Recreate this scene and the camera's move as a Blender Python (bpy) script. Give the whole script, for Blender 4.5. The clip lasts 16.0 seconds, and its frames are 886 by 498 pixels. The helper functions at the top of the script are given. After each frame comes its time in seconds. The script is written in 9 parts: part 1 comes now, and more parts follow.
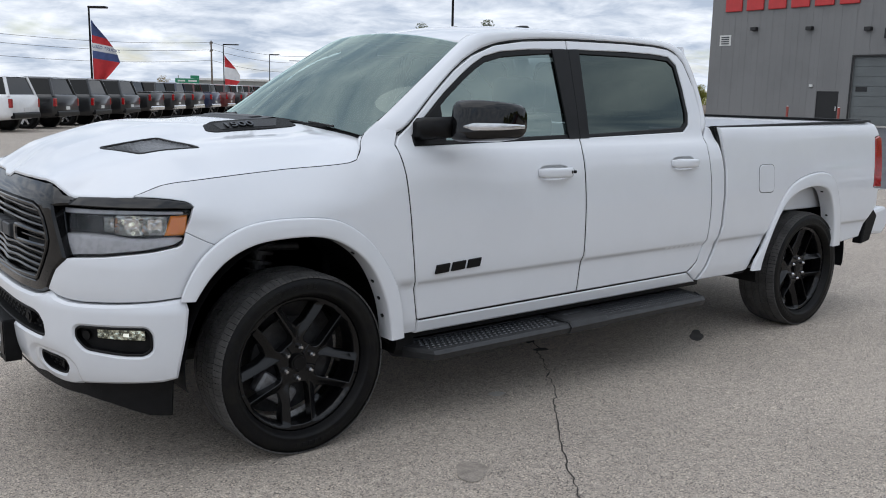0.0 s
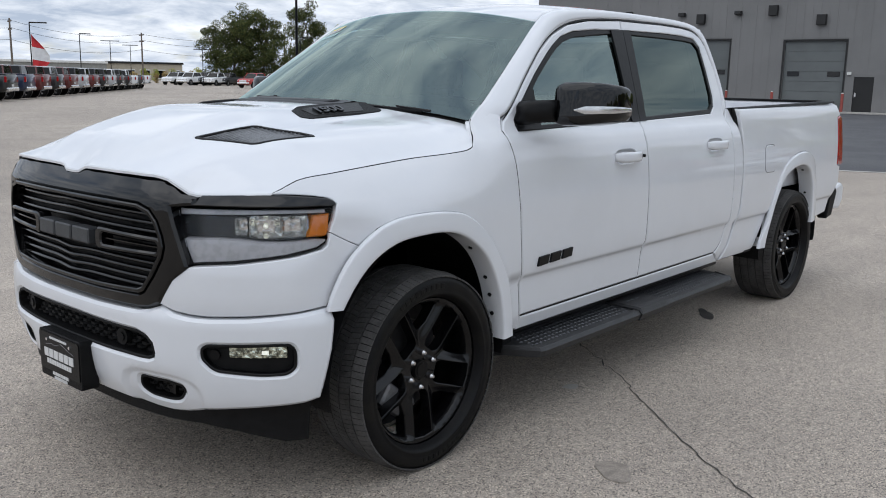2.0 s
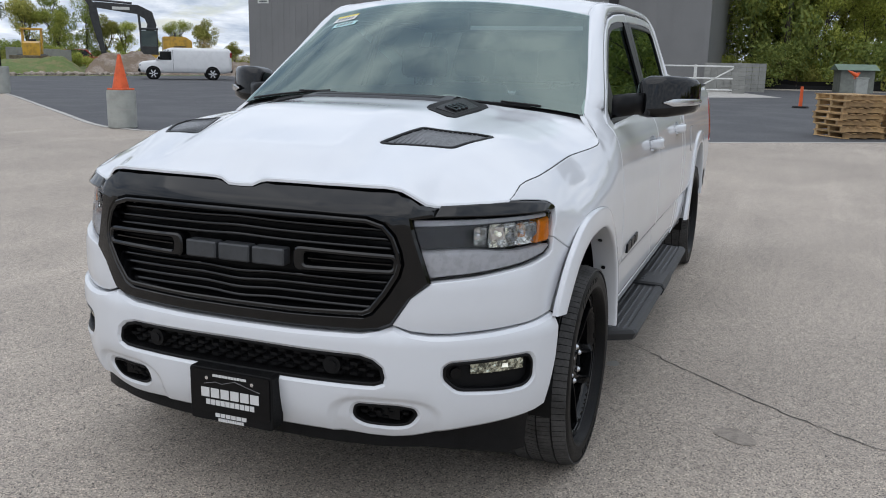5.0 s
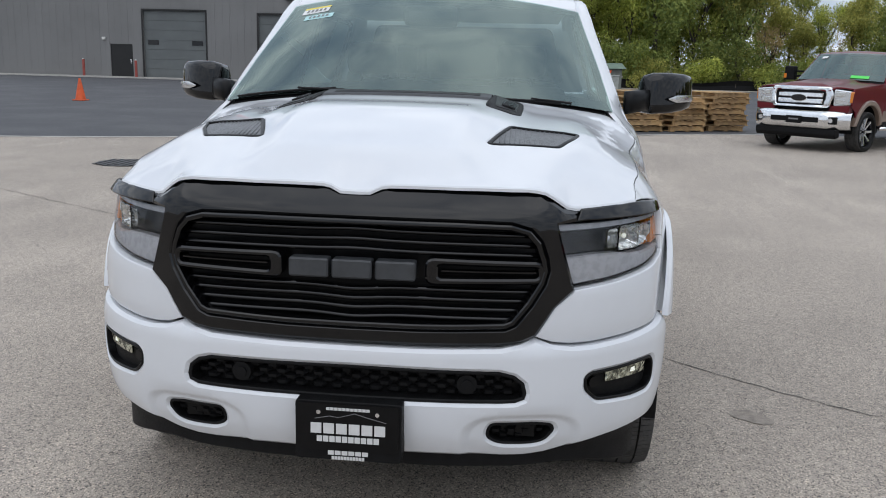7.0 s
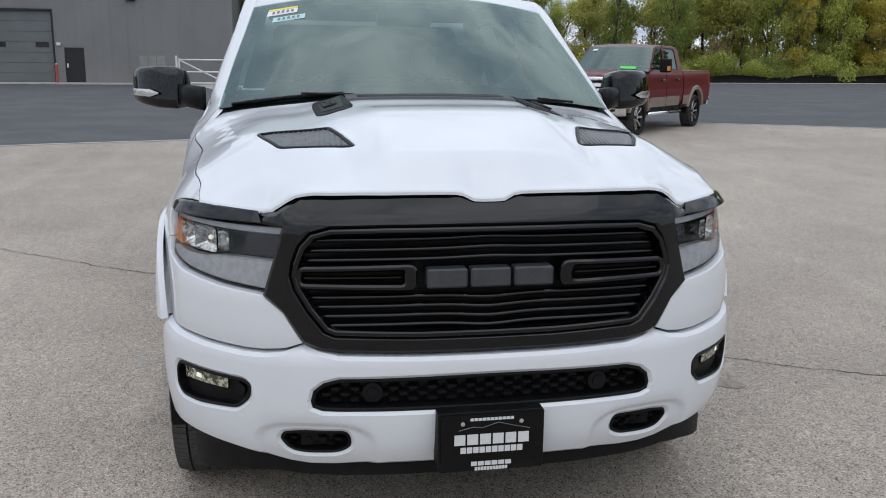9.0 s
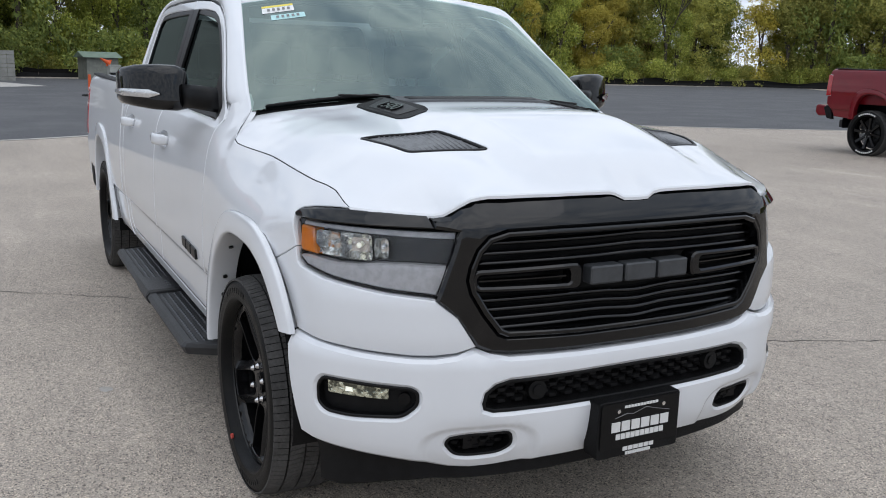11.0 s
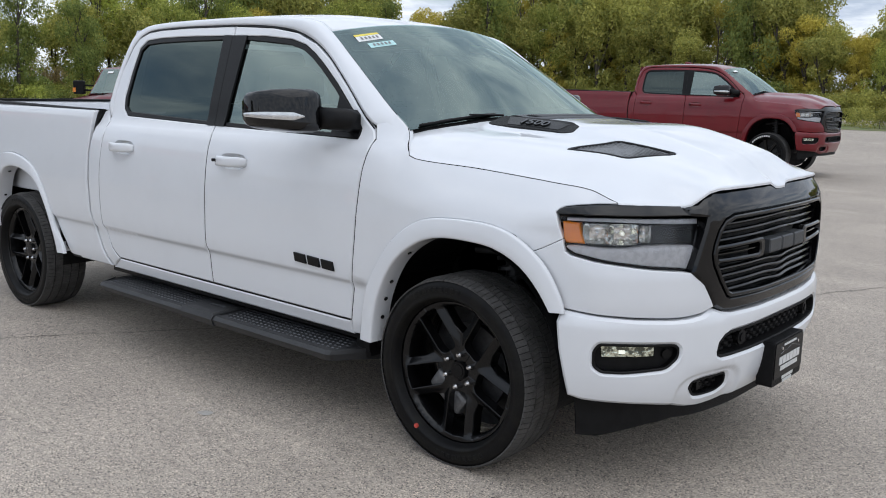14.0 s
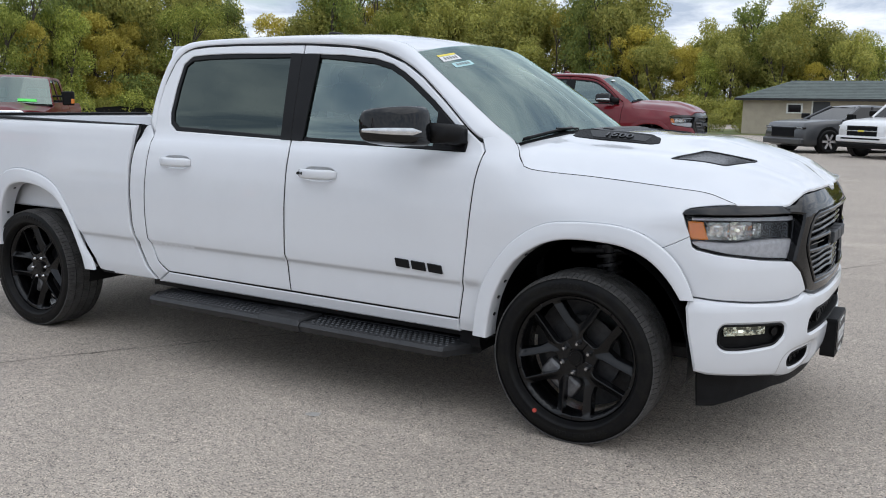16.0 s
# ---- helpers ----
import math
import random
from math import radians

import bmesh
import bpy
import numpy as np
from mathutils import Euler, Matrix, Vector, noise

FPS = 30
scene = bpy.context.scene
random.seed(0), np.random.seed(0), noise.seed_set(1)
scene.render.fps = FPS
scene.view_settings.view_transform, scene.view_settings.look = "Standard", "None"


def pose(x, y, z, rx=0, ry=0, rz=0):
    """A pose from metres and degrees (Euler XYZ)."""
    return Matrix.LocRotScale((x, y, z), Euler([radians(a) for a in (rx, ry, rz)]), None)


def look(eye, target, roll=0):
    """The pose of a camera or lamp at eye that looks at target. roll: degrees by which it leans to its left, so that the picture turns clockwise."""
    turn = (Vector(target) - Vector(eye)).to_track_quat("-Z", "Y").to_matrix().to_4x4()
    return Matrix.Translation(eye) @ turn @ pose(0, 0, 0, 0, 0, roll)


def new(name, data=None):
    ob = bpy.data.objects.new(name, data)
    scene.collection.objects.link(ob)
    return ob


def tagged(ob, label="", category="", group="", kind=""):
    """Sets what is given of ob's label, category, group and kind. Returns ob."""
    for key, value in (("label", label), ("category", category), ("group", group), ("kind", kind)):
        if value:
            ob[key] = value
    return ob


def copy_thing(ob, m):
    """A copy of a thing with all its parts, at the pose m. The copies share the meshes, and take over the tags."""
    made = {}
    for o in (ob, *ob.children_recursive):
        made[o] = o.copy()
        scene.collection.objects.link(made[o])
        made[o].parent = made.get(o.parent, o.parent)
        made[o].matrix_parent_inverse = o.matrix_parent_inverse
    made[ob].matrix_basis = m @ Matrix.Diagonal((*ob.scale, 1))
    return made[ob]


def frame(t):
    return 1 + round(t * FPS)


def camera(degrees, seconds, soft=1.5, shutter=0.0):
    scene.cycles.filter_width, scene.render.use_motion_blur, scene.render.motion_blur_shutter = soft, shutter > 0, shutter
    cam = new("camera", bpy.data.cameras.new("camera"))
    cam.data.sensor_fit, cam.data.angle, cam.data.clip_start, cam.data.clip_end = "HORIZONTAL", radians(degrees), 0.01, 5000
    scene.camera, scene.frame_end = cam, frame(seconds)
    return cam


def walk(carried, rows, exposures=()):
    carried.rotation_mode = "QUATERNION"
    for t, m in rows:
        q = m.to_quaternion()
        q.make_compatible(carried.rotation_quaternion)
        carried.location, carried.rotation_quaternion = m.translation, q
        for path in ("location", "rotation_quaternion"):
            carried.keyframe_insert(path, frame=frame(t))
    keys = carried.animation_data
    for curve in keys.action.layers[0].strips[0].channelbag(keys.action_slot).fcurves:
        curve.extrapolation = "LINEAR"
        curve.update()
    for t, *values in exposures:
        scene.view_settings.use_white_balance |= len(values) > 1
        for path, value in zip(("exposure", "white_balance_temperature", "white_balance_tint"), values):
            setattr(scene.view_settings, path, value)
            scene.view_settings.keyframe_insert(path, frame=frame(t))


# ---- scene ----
cam = camera(53.6, 16.0, soft=1.0)
PATH = [
    (0, (1.737, 4.173, 1.54), (0.533, 2.614, 1.192), 1.1),
    (0.5, (1.961, 3.92, 1.542), (0.686, 2.422, 1.182), 1.1),
    (1, (2.177, 3.684, 1.551), (0.829, 2.253, 1.186), 1.1),
    (1.5, (2.32, 3.398, 1.526), (0.898, 2.043, 1.152), 1.1),
    (2, (2.46, 3.142, 1.515), (0.971, 1.861, 1.136), 1.1),
    (2.5, (2.647, 2.898, 1.525), (1.096, 1.697, 1.138), 1.1),
    (3, (2.792, 2.68, 1.537), (1.175, 1.573, 1.138), 1.2),
    (3.5, (2.922, 2.413, 1.533), (1.243, 1.404, 1.128), 1.1),
    (4, (3.069, 2.155, 1.542), (1.339, 1.24, 1.131), 1.2),
    (4.5, (3.219, 1.897, 1.567), (1.439, 1.083, 1.154), 1.1),
    (4.7, (3.257, 1.791, 1.57), (1.459, 1.02, 1.153), 1.1),
    (6.8, (3.396, 0.631, 1.532), (1.456, 0.378, 1.115), 1.5),
    (7, (3.394, 0.503, 1.537), (1.447, 0.312, 1.121), 1.5),
    (7.5, (3.404, 0.247, 1.532), (1.449, 0.186, 1.114), 1.5),
    (8, (3.456, -0.06, 1.553), (1.502, 0.024, 1.136), 1.4),
    (8.5, (3.426, -0.32, 1.546), (1.484, -0.095, 1.128), 0.9),
    (9, (3.343, -0.583, 1.549), (1.42, -0.228, 1.131), 0.6),
    (9.2, (3.324, -0.681, 1.547), (1.411, -0.275, 1.128), 0.6),
    (11.3, (2.944, -1.979, 1.545), (1.258, -0.985, 1.136), 1.3),
    (11.5, (2.918, -2.135, 1.553), (1.265, -1.086, 1.145), 1.1),
    (12, (2.806, -2.463, 1.543), (1.233, -1.295, 1.143), 1.2),
    (12.5, (2.65, -2.748, 1.54), (1.144, -1.491, 1.154), 1.1),
    (13, (2.511, -3.023, 1.524), (1.074, -1.682, 1.152), 1.1),
    (13.5, (2.371, -3.339, 1.521), (1.002, -1.926, 1.163), 1.1),
    (14, (2.209, -3.581, 1.504), (0.919, -2.093, 1.157), 1.1),
    (14.5, (2.022, -3.836, 1.514), (0.811, -2.281, 1.176), 1.1),
    (15, (1.853, -4.143, 1.516), (0.709, -2.536, 1.185), 1.1),
    (15.5, (1.674, -4.388, 1.524), (0.597, -2.736, 1.194), 1.0),
    (16, (1.442, -4.584, 1.532), (0.44, -2.884, 1.204), 0.9),
]
walk(cam, [(t, look(eye, target, roll)) for t, eye, target, roll in PATH],
     exposures=[(0.0, 0.0, 6620, 12), (9.0, 0.0, 6620, 12), (12.0, 0.12, 6620, 12), (16.0, 0.12, 6620, 12)])

# ---- daylight: broken overcast, soft high sun ----
world = bpy.data.worlds.new("sky")
scene.world = world
world.use_nodes = True
wn, wl = world.node_tree.nodes, world.node_tree.links
wn.clear()
w_out, w_bg = wn.new("ShaderNodeOutputWorld"), wn.new("ShaderNodeBackground")
w_sky = wn.new("ShaderNodeTexSky")
w_sky.sky_type, w_sky.sun_disc = "NISHITA", False
w_sky.sun_elevation, w_sky.sun_rotation = radians(60), radians(90)
w_sky.air_density, w_sky.dust_density, w_sky.ozone_density = 1.2, 0.6, 2.0
w_tc = wn.new("ShaderNodeTexCoord")
w_sep = wn.new("ShaderNodeSeparateXYZ")
w_add = wn.new("ShaderNodeMath")
w_add.operation, w_add.inputs[1].default_value = "ADD", 0.2
w_abs = wn.new("ShaderNodeMath")
w_abs.operation = "ABSOLUTE"
w_div = wn.new("ShaderNodeVectorMath")
w_div.operation = "DIVIDE"
w_comb = wn.new("ShaderNodeCombineXYZ")
wl.new(w_tc.outputs["Generated"], w_sep.inputs[0])
wl.new(w_sep.outputs["Z"], w_abs.inputs[0])
wl.new(w_abs.outputs[0], w_add.inputs[0])
for k in "XYZ":
    wl.new(w_add.outputs[0], w_comb.inputs[k])
wl.new(w_tc.outputs["Generated"], w_div.inputs[0])
wl.new(w_comb.outputs[0], w_div.inputs[1])


def cloud_noise(scale, detail, rough, shift):
    m = wn.new("ShaderNodeMapping")
    m.inputs["Location"].default_value = shift
    m.inputs["Scale"].default_value = (1.0, 1.0, 0.6)
    n = wn.new("ShaderNodeTexNoise")
    n.inputs["Scale"].default_value, n.inputs["Detail"].default_value, n.inputs["Roughness"].default_value = scale, detail, rough
    n.inputs["Distortion"].default_value = 0.25
    wl.new(w_div.outputs[0], m.inputs["Vector"])
    wl.new(m.outputs[0], n.inputs["Vector"])
    return n


w_cover, w_shade = cloud_noise(2.0, 7, 0.55, (3.1, 1.7, 0)), cloud_noise(3.6, 6, 0.58, (0.4, 7.3, 0))
r_cover, r_shade = wn.new("ShaderNodeValToRGB"), wn.new("ShaderNodeValToRGB")
r_cover.color_ramp.elements[0].position, r_cover.color_ramp.elements[1].position = 0.24, 0.44
r_shade.color_ramp.elements[0].position, r_shade.color_ramp.elements[1].position = 0.36, 0.66
r_shade.color_ramp.elements[0].color, r_shade.color_ramp.elements[1].color = (0.42, 0.51, 0.64, 1), (0.90, 0.97, 1.045, 1)
wl.new(w_cover.outputs["Fac"], r_cover.inputs[0])
wl.new(w_shade.outputs["Fac"], r_shade.inputs[0])
w_scale = wn.new("ShaderNodeMix")
w_scale.data_type = "RGBA"
w_gain = wn.new("ShaderNodeVectorMath")
w_gain.operation = "SCALE"
w_gain.inputs["Scale"].default_value = 9.5
wl.new(r_shade.outputs["Color"], w_gain.inputs[0])
wl.new(r_cover.outputs["Color"], w_scale.inputs[0])
wl.new(w_sky.outputs["Color"], w_scale.inputs[6])
wl.new(w_gain.outputs[0], w_scale.inputs[7])
# an overcast sky is brighter towards the zenith
w_up = wn.new("ShaderNodeMapRange")
w_up.interpolation_type = "SMOOTHSTEP"
for k, v in (("From Min", 0.14), ("From Max", 0.85), ("To Min", 0.84), ("To Max", 1.17)):
    w_up.inputs[k].default_value = v
wl.new(w_abs.outputs[0], w_up.inputs["Value"])
w_lift = wn.new("ShaderNodeVectorMath")
w_lift.operation = "SCALE"
wl.new(w_scale.outputs[2], w_lift.inputs[0])
wl.new(w_up.outputs[0], w_lift.inputs["Scale"])
wl.new(w_lift.outputs[0], w_bg.inputs["Color"])
w_bg.inputs["Strength"].default_value = 0.138
wl.new(w_bg.outputs[0], w_out.inputs["Surface"])

sun = new("sun", bpy.data.lights.new("sun", "SUN"))
sun.data.energy, sun.data.angle, sun.data.color = 0.6, radians(76), (1.0, 0.97, 0.94)
sun.matrix_world = look((14, -4, 24), (0, 0, 0))

# ---- materials ----
def material(name, base, rough=0.5, metal=0.0, coat=0.0, coat_rough=0.03, vary=0.0, scale=8.0, fine=0.0, fine_scale=200.0, bump=0.0, bump_scale=150.0, second=None,
             spots=(0.45, 0.6), rough_vary=0.0, object_space=True, random_tone=0.0, spec=0.5):
    """A principled surface with variation at two scales, roughness wear and fine relief, in metres."""
    m = bpy.data.materials.new(name)
    m.use_nodes = True
    n, l = m.node_tree.nodes, m.node_tree.links
    p = n["Principled BSDF"]
    p.inputs["Roughness"].default_value, p.inputs["Metallic"].default_value = rough, metal
    p.inputs["Coat Weight"].default_value, p.inputs["Coat Roughness"].default_value = coat, coat_rough
    p.inputs["Specular IOR Level"].default_value = spec
    p.inputs["Base Color"].default_value = (*base, 1)
    tc = n.new("ShaderNodeTexCoord")
    where = tc.outputs["Object"]
    colour = None
    if vary or second or fine or random_tone:
        big = n.new("ShaderNodeTexNoise")
        big.inputs["Scale"].default_value, big.inputs["Detail"].default_value, big.inputs["Roughness"].default_value = scale, 5, 0.6
        l.new(where, big.inputs["Vector"])
        ramp = n.new("ShaderNodeValToRGB")
        ramp.color_ramp.elements[0].position, ramp.color_ramp.elements[1].position = spots
        other = second or tuple(c * (1 - vary) for c in base)
        ramp.color_ramp.elements[0].color, ramp.color_ramp.elements[1].color = (*base, 1), (*other, 1)
        l.new(big.outputs["Fac"], ramp.inputs[0])
        colour = ramp.outputs["Color"]
        if fine:
            grain = n.new("ShaderNodeTexNoise")
            grain.inputs["Scale"].default_value, grain.inputs["Detail"].default_value = fine_scale, 3
            l.new(where, grain.inputs["Vector"])
            g = n.new("ShaderNodeMapRange")
            g.inputs["From Min"].default_value, g.inputs["From Max"].default_value = 0.25, 0.75
            g.inputs["To Min"].default_value, g.inputs["To Max"].default_value = 1 - fine, 1 + fine
            l.new(grain.outputs["Fac"], g.inputs["Value"])
            mul = n.new("ShaderNodeVectorMath")
            mul.operation = "SCALE"
            l.new(colour, mul.inputs[0])
            l.new(g.outputs[0], mul.inputs["Scale"])
            colour = mul.outputs[0]
        if random_tone:
            info = n.new("ShaderNodeObjectInfo")
            g = n.new("ShaderNodeMapRange")
            g.inputs["To Min"].default_value, g.inputs["To Max"].default_value = 1 - random_tone, 1 + random_tone
            l.new(info.outputs["Random"], g.inputs["Value"])
            mul = n.new("ShaderNodeVectorMath")
            mul.operation = "SCALE"
            l.new(colour, mul.inputs[0])
            l.new(g.outputs[0], mul.inputs["Scale"])
            colour = mul.outputs[0]
        l.new(colour, p.inputs["Base Color"])
        if rough_vary:
            g = n.new("ShaderNodeMapRange")
            g.inputs["To Min"].default_value, g.inputs["To Max"].default_value = rough - rough_vary, rough + rough_vary
            l.new(big.outputs["Fac"], g.inputs["Value"])
            l.new(g.outputs[0], p.inputs["Roughness"])
    if bump:
        b, t = n.new("ShaderNodeBump"), n.new("ShaderNodeTexNoise")
        t.inputs["Scale"].default_value, t.inputs["Detail"].default_value = bump_scale, 3
        b.inputs["Strength"].default_value, b.inputs["Distance"].default_value = bump, 0.01
        l.new(where, t.inputs["Vector"])
        l.new(t.outputs["Fac"], b.inputs["Height"])
        l.new(b.outputs[0], p.inputs["Normal"])
    return m


def glass(name, tint, clear, rough=0.0, ior=1.5, gloss=(0.82, 1.0, 0.94)):
    """A pane: a tinted see-through sheet with a mirror gloss that follows Fresnel."""
    m = bpy.data.materials.new(name)
    m.use_nodes = True
    n, l = m.node_tree.nodes, m.node_tree.links
    n.remove(n["Principled BSDF"])
    t, g, mix, f = n.new("ShaderNodeBsdfTransparent"), n.new("ShaderNodeBsdfGlossy"), n.new("ShaderNodeMixShader"), n.new("ShaderNodeFresnel")
    t.inputs["Color"].default_value = (*[c * clear for c in tint], 1)
    g.inputs["Roughness"].default_value, g.inputs["Color"].default_value = rough, (*gloss, 1)
    f.inputs["IOR"].default_value = ior
    l.new(f.outputs[0], mix.inputs[0])
    l.new(t.outputs[0], mix.inputs[1])
    l.new(g.outputs[0], mix.inputs[2])
    l.new(mix.outputs[0], n["Material Output"].inputs["Surface"])
    return m


def glowing(name, colour, strength):
    m = bpy.data.materials.new(name)
    m.use_nodes = True
    p = m.node_tree.nodes["Principled BSDF"]
    p.inputs["Base Color"].default_value = (*colour, 1)
    p.inputs["Emission Color"].default_value, p.inputs["Emission Strength"].default_value = (*colour, 1), strength
    p.inputs["Roughness"].default_value = 0.1
    return m


M = {}
M["white_paint"] = material("white_paint", (0.66, 0.675, 0.70), 0.5, coat=1.0, coat_rough=0.05, vary=0.02, scale=3, spec=0.3)
M["maroon_paint"] = material("maroon_paint", (0.14, 0.003, 0.008), 0.35, spec=0.2, coat=0.7, vary=0.1, scale=4)
M["wine_paint"] = material("wine_paint", (0.115, 0.003, 0.008), 0.35, spec=0.25, coat=0.3, vary=0.1, scale=4)
M["black_gloss"] = material("black_gloss", (0.003, 0.003, 0.0035), 0.05, coat=0.0, spec=0.45, vary=0.1, scale=20)
M["black_trim"] = material("black_trim", (0.004, 0.004, 0.0045), 0.36, spec=0.2, vary=0.3, scale=30, bump=0.06, bump_scale=900)
M["black_plastic"] = material("black_plastic", (0.006, 0.006, 0.0065), 0.55, spec=0.17, vary=0.35, scale=18, bump=0.15, bump_scale=700)
M["grey_plastic"] = material("grey_plastic", (0.04, 0.043, 0.047), 0.5, vary=0.25, scale=18, bump=0.1, bump_scale=700)
M["rubber"] = material("rubber", (0.005, 0.005, 0.0055), 0.46, vary=0.3, scale=14, fine=0.2, fine_scale=120, bump=0.1, bump_scale=300, second=(0.008, 0.0078, 0.007), spec=0.15)
# dusty lugs, also made paler than the tyre so the grooves look shaded
M["tread_rubber"] = material("tread_rubber", (0.07, 0.068, 0.066), 0.75, vary=0.3, scale=14, fine=0.2, fine_scale=120, bump=0.1, bump_scale=300, spec=0.25)
M["rim_black"] = material("rim_black", (0.004, 0.004, 0.0045), 0.22, spec=0.3, coat=0.08, vary=0.2, scale=20)
# the mesh's reflection of the sky is put into this paler grey
M["vent_mesh"] = material("vent_mesh", (0.13, 0.134, 0.14), 0.38, vary=0.3, scale=40, bump=0.3, bump_scale=250)
# bluish-grey highlights of the step's bumps are put into this base colour
M["step_tread"] = material("step_tread", (0.06, 0.064, 0.07), 0.42, vary=0.3, scale=30)
M["step_black"] = material("step_black", (0.020, 0.0205, 0.022), 0.5, vary=0.3, scale=12, bump=0.1, bump_scale=500)
M["chrome"] = material("chrome", (0.78, 0.79, 0.80), 0.12, metal=1.0, vary=0.05, scale=20)
M["steel"] = material("steel", (0.45, 0.45, 0.46), 0.35, metal=1.0, vary=0.2, scale=40)
M["dark_metal"] = material("dark_metal", (0.05, 0.05, 0.052), 0.5, metal=0.6, vary=0.3, scale=25)
M["cast_iron"] = material("cast_iron", (0.22, 0.22, 0.225), 0.55, metal=0.7, vary=0.3, scale=25)
M["lug_chrome"] = material("lug_chrome", (0.55, 0.55, 0.56), 0.22, metal=1.0, vary=0.2, scale=60)
M["interior"] = material("interior", (0.03, 0.034, 0.035), 0.7, vary=0.3, scale=14, bump=0.1, bump_scale=400)
M["headliner"] = material("headliner", (0.11, 0.11, 0.11), 0.9, vary=0.1, scale=10)
M["amber"] = material("amber", (0.75, 0.22, 0.015), 0.2, coat=0.8, vary=0.15, scale=60)
M["tail_red"] = material("tail_red", (0.35, 0.008, 0.01), 0.15, coat=0.9, vary=0.3, scale=30)
M["lamp_silver"] = material("lamp_silver", (0.72, 0.73, 0.74), 0.22, metal=0.9, vary=0.1, scale=30)
M["lamp_mirror"] = material("lamp_mirror", (0.80, 0.81, 0.79), 0.10, metal=1.0, vary=0.35, scale=60, bump=0.3, bump_scale=60)
M["lamp_grey"] = material("lamp_grey", (0.010, 0.010, 0.010), 0.25, vary=0.3, scale=30)
# greenish lit look and bright-dark glints of the fog lens, put into the colour
M["fog_mirror"] = material("fog_mirror", (0.80, 0.84, 0.70), 0.12, metal=1.0, vary=0.85, scale=55, spots=(0.42, 0.56), bump=0.7, bump_scale=60)
M["lamp_frost"] = material("lamp_frost", (0.50, 0.51, 0.53), 0.25, coat=0.6, vary=0.15, scale=40)
M["lamp_glow"] = glowing("lamp_glow", (0.95, 0.97, 0.85), 0.35)
M["clear_lens"] = glass("clear_lens", (0.99, 0.99, 1.0), 0.97, ior=1.34, gloss=(0.9, 0.92, 0.95))
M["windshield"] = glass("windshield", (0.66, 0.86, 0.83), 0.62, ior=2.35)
M["side_glass"] = glass("side_glass", (0.66, 0.86, 0.83), 0.5, ior=2.7)
M["dark_glass"] = glass("dark_glass", (0.5, 0.5, 0.52), 0.10, ior=1.72)
M["car_glass"] = material("car_glass", (0.004, 0.0045, 0.005), 0.06, vary=0.1, scale=10, spec=0.3)
M["sticker_white"] = material("sticker_white", (0.72, 0.73, 0.72), 0.6, vary=0.05, scale=40)
M["sticker_yellow"] = material("sticker_yellow", (0.75, 0.62, 0.10), 0.6, vary=0.05, scale=40)
M["sticker_teal"] = material("sticker_teal", (0.42, 0.66, 0.66), 0.6, vary=0.05, scale=40)
M["sticker_green"] = material("sticker_green", (0.10, 0.70, 0.12), 0.6, vary=0.05, scale=40)
M["ink_grey"] = material("ink_grey", (0.20, 0.20, 0.20), 0.6, vary=0.1, scale=40)
M["plate_white"] = material("plate_white", (0.62, 0.62, 0.61), 0.5, vary=0.05, scale=40)
M["red_dot"] = material("red_dot", (0.55, 0.07, 0.05), 0.6, vary=0.2, scale=60)

# ---- building blocks ----
from mathutils import geometry


def part(name, bm, mat, parent=None, label="", smooth=False, category="", kind=""):
    """Links a bmesh as one mesh object, under a thing where one is given."""
    me = bpy.data.meshes.new(name)
    bm.to_mesh(me)
    bm.free()
    for m in (mat if isinstance(mat, (list, tuple)) else [mat]):
        me.materials.append(M[m] if isinstance(m, str) else m)
    if smooth:
        me.shade_smooth()
    ob = new(name, me)
    ob.parent = parent
    return tagged(ob, label, category, "", kind)


def shaped(name, verts, faces, mat, parent=None, label="", smooth=True, kind=""):
    me = bpy.data.meshes.new(name)
    me.from_pydata([tuple(v) for v in verts], [], faces)
    me.materials.append(M[mat] if isinstance(mat, str) else mat)
    if smooth:
        me.shade_smooth()
    me.update()
    ob = new(name, me)
    ob.parent = parent
    return tagged(ob, label, "", "", kind)


def thing(name, label, category, group="", at=None):
    ob = new(name)
    ob.empty_display_size = 0.1
    if at is not None:
        ob.matrix_basis = at
    return tagged(ob, label, category, group)


def box(bm, x0, x1, y0, y1, z0, z1, bevel=0.0, m=None, segments=2):
    """A box with rounded edges, added to bm."""
    t = Matrix.LocRotScale(((x0 + x1) / 2, (y0 + y1) / 2, (z0 + z1) / 2), None, (abs(x1 - x0), abs(y1 - y0), abs(z1 - z0)))
    made = bmesh.ops.create_cube(bm, size=1, matrix=t)["verts"]
    if bevel:
        edges = list({e for v in made for e in v.link_edges})
        made = bmesh.ops.bevel(bm, geom=edges, offset=bevel, segments=segments, affect="EDGES", profile=0.5)["verts"]
    if m is not None:
        bmesh.ops.transform(bm, matrix=m, verts=made)
    return bm


def cyl(bm, a, b, r, r2=None, n=16, caps=True):
    """A round bar from a to b."""
    a, b = Vector(a), Vector(b)
    q = (b - a).to_track_quat("Z", "Y").to_matrix().to_4x4()
    bmesh.ops.create_cone(bm, cap_ends=caps, segments=n, radius1=r, radius2=r if r2 is None else r2, depth=(b - a).length,
                          matrix=Matrix.Translation((a + b) / 2) @ q)
    return bm


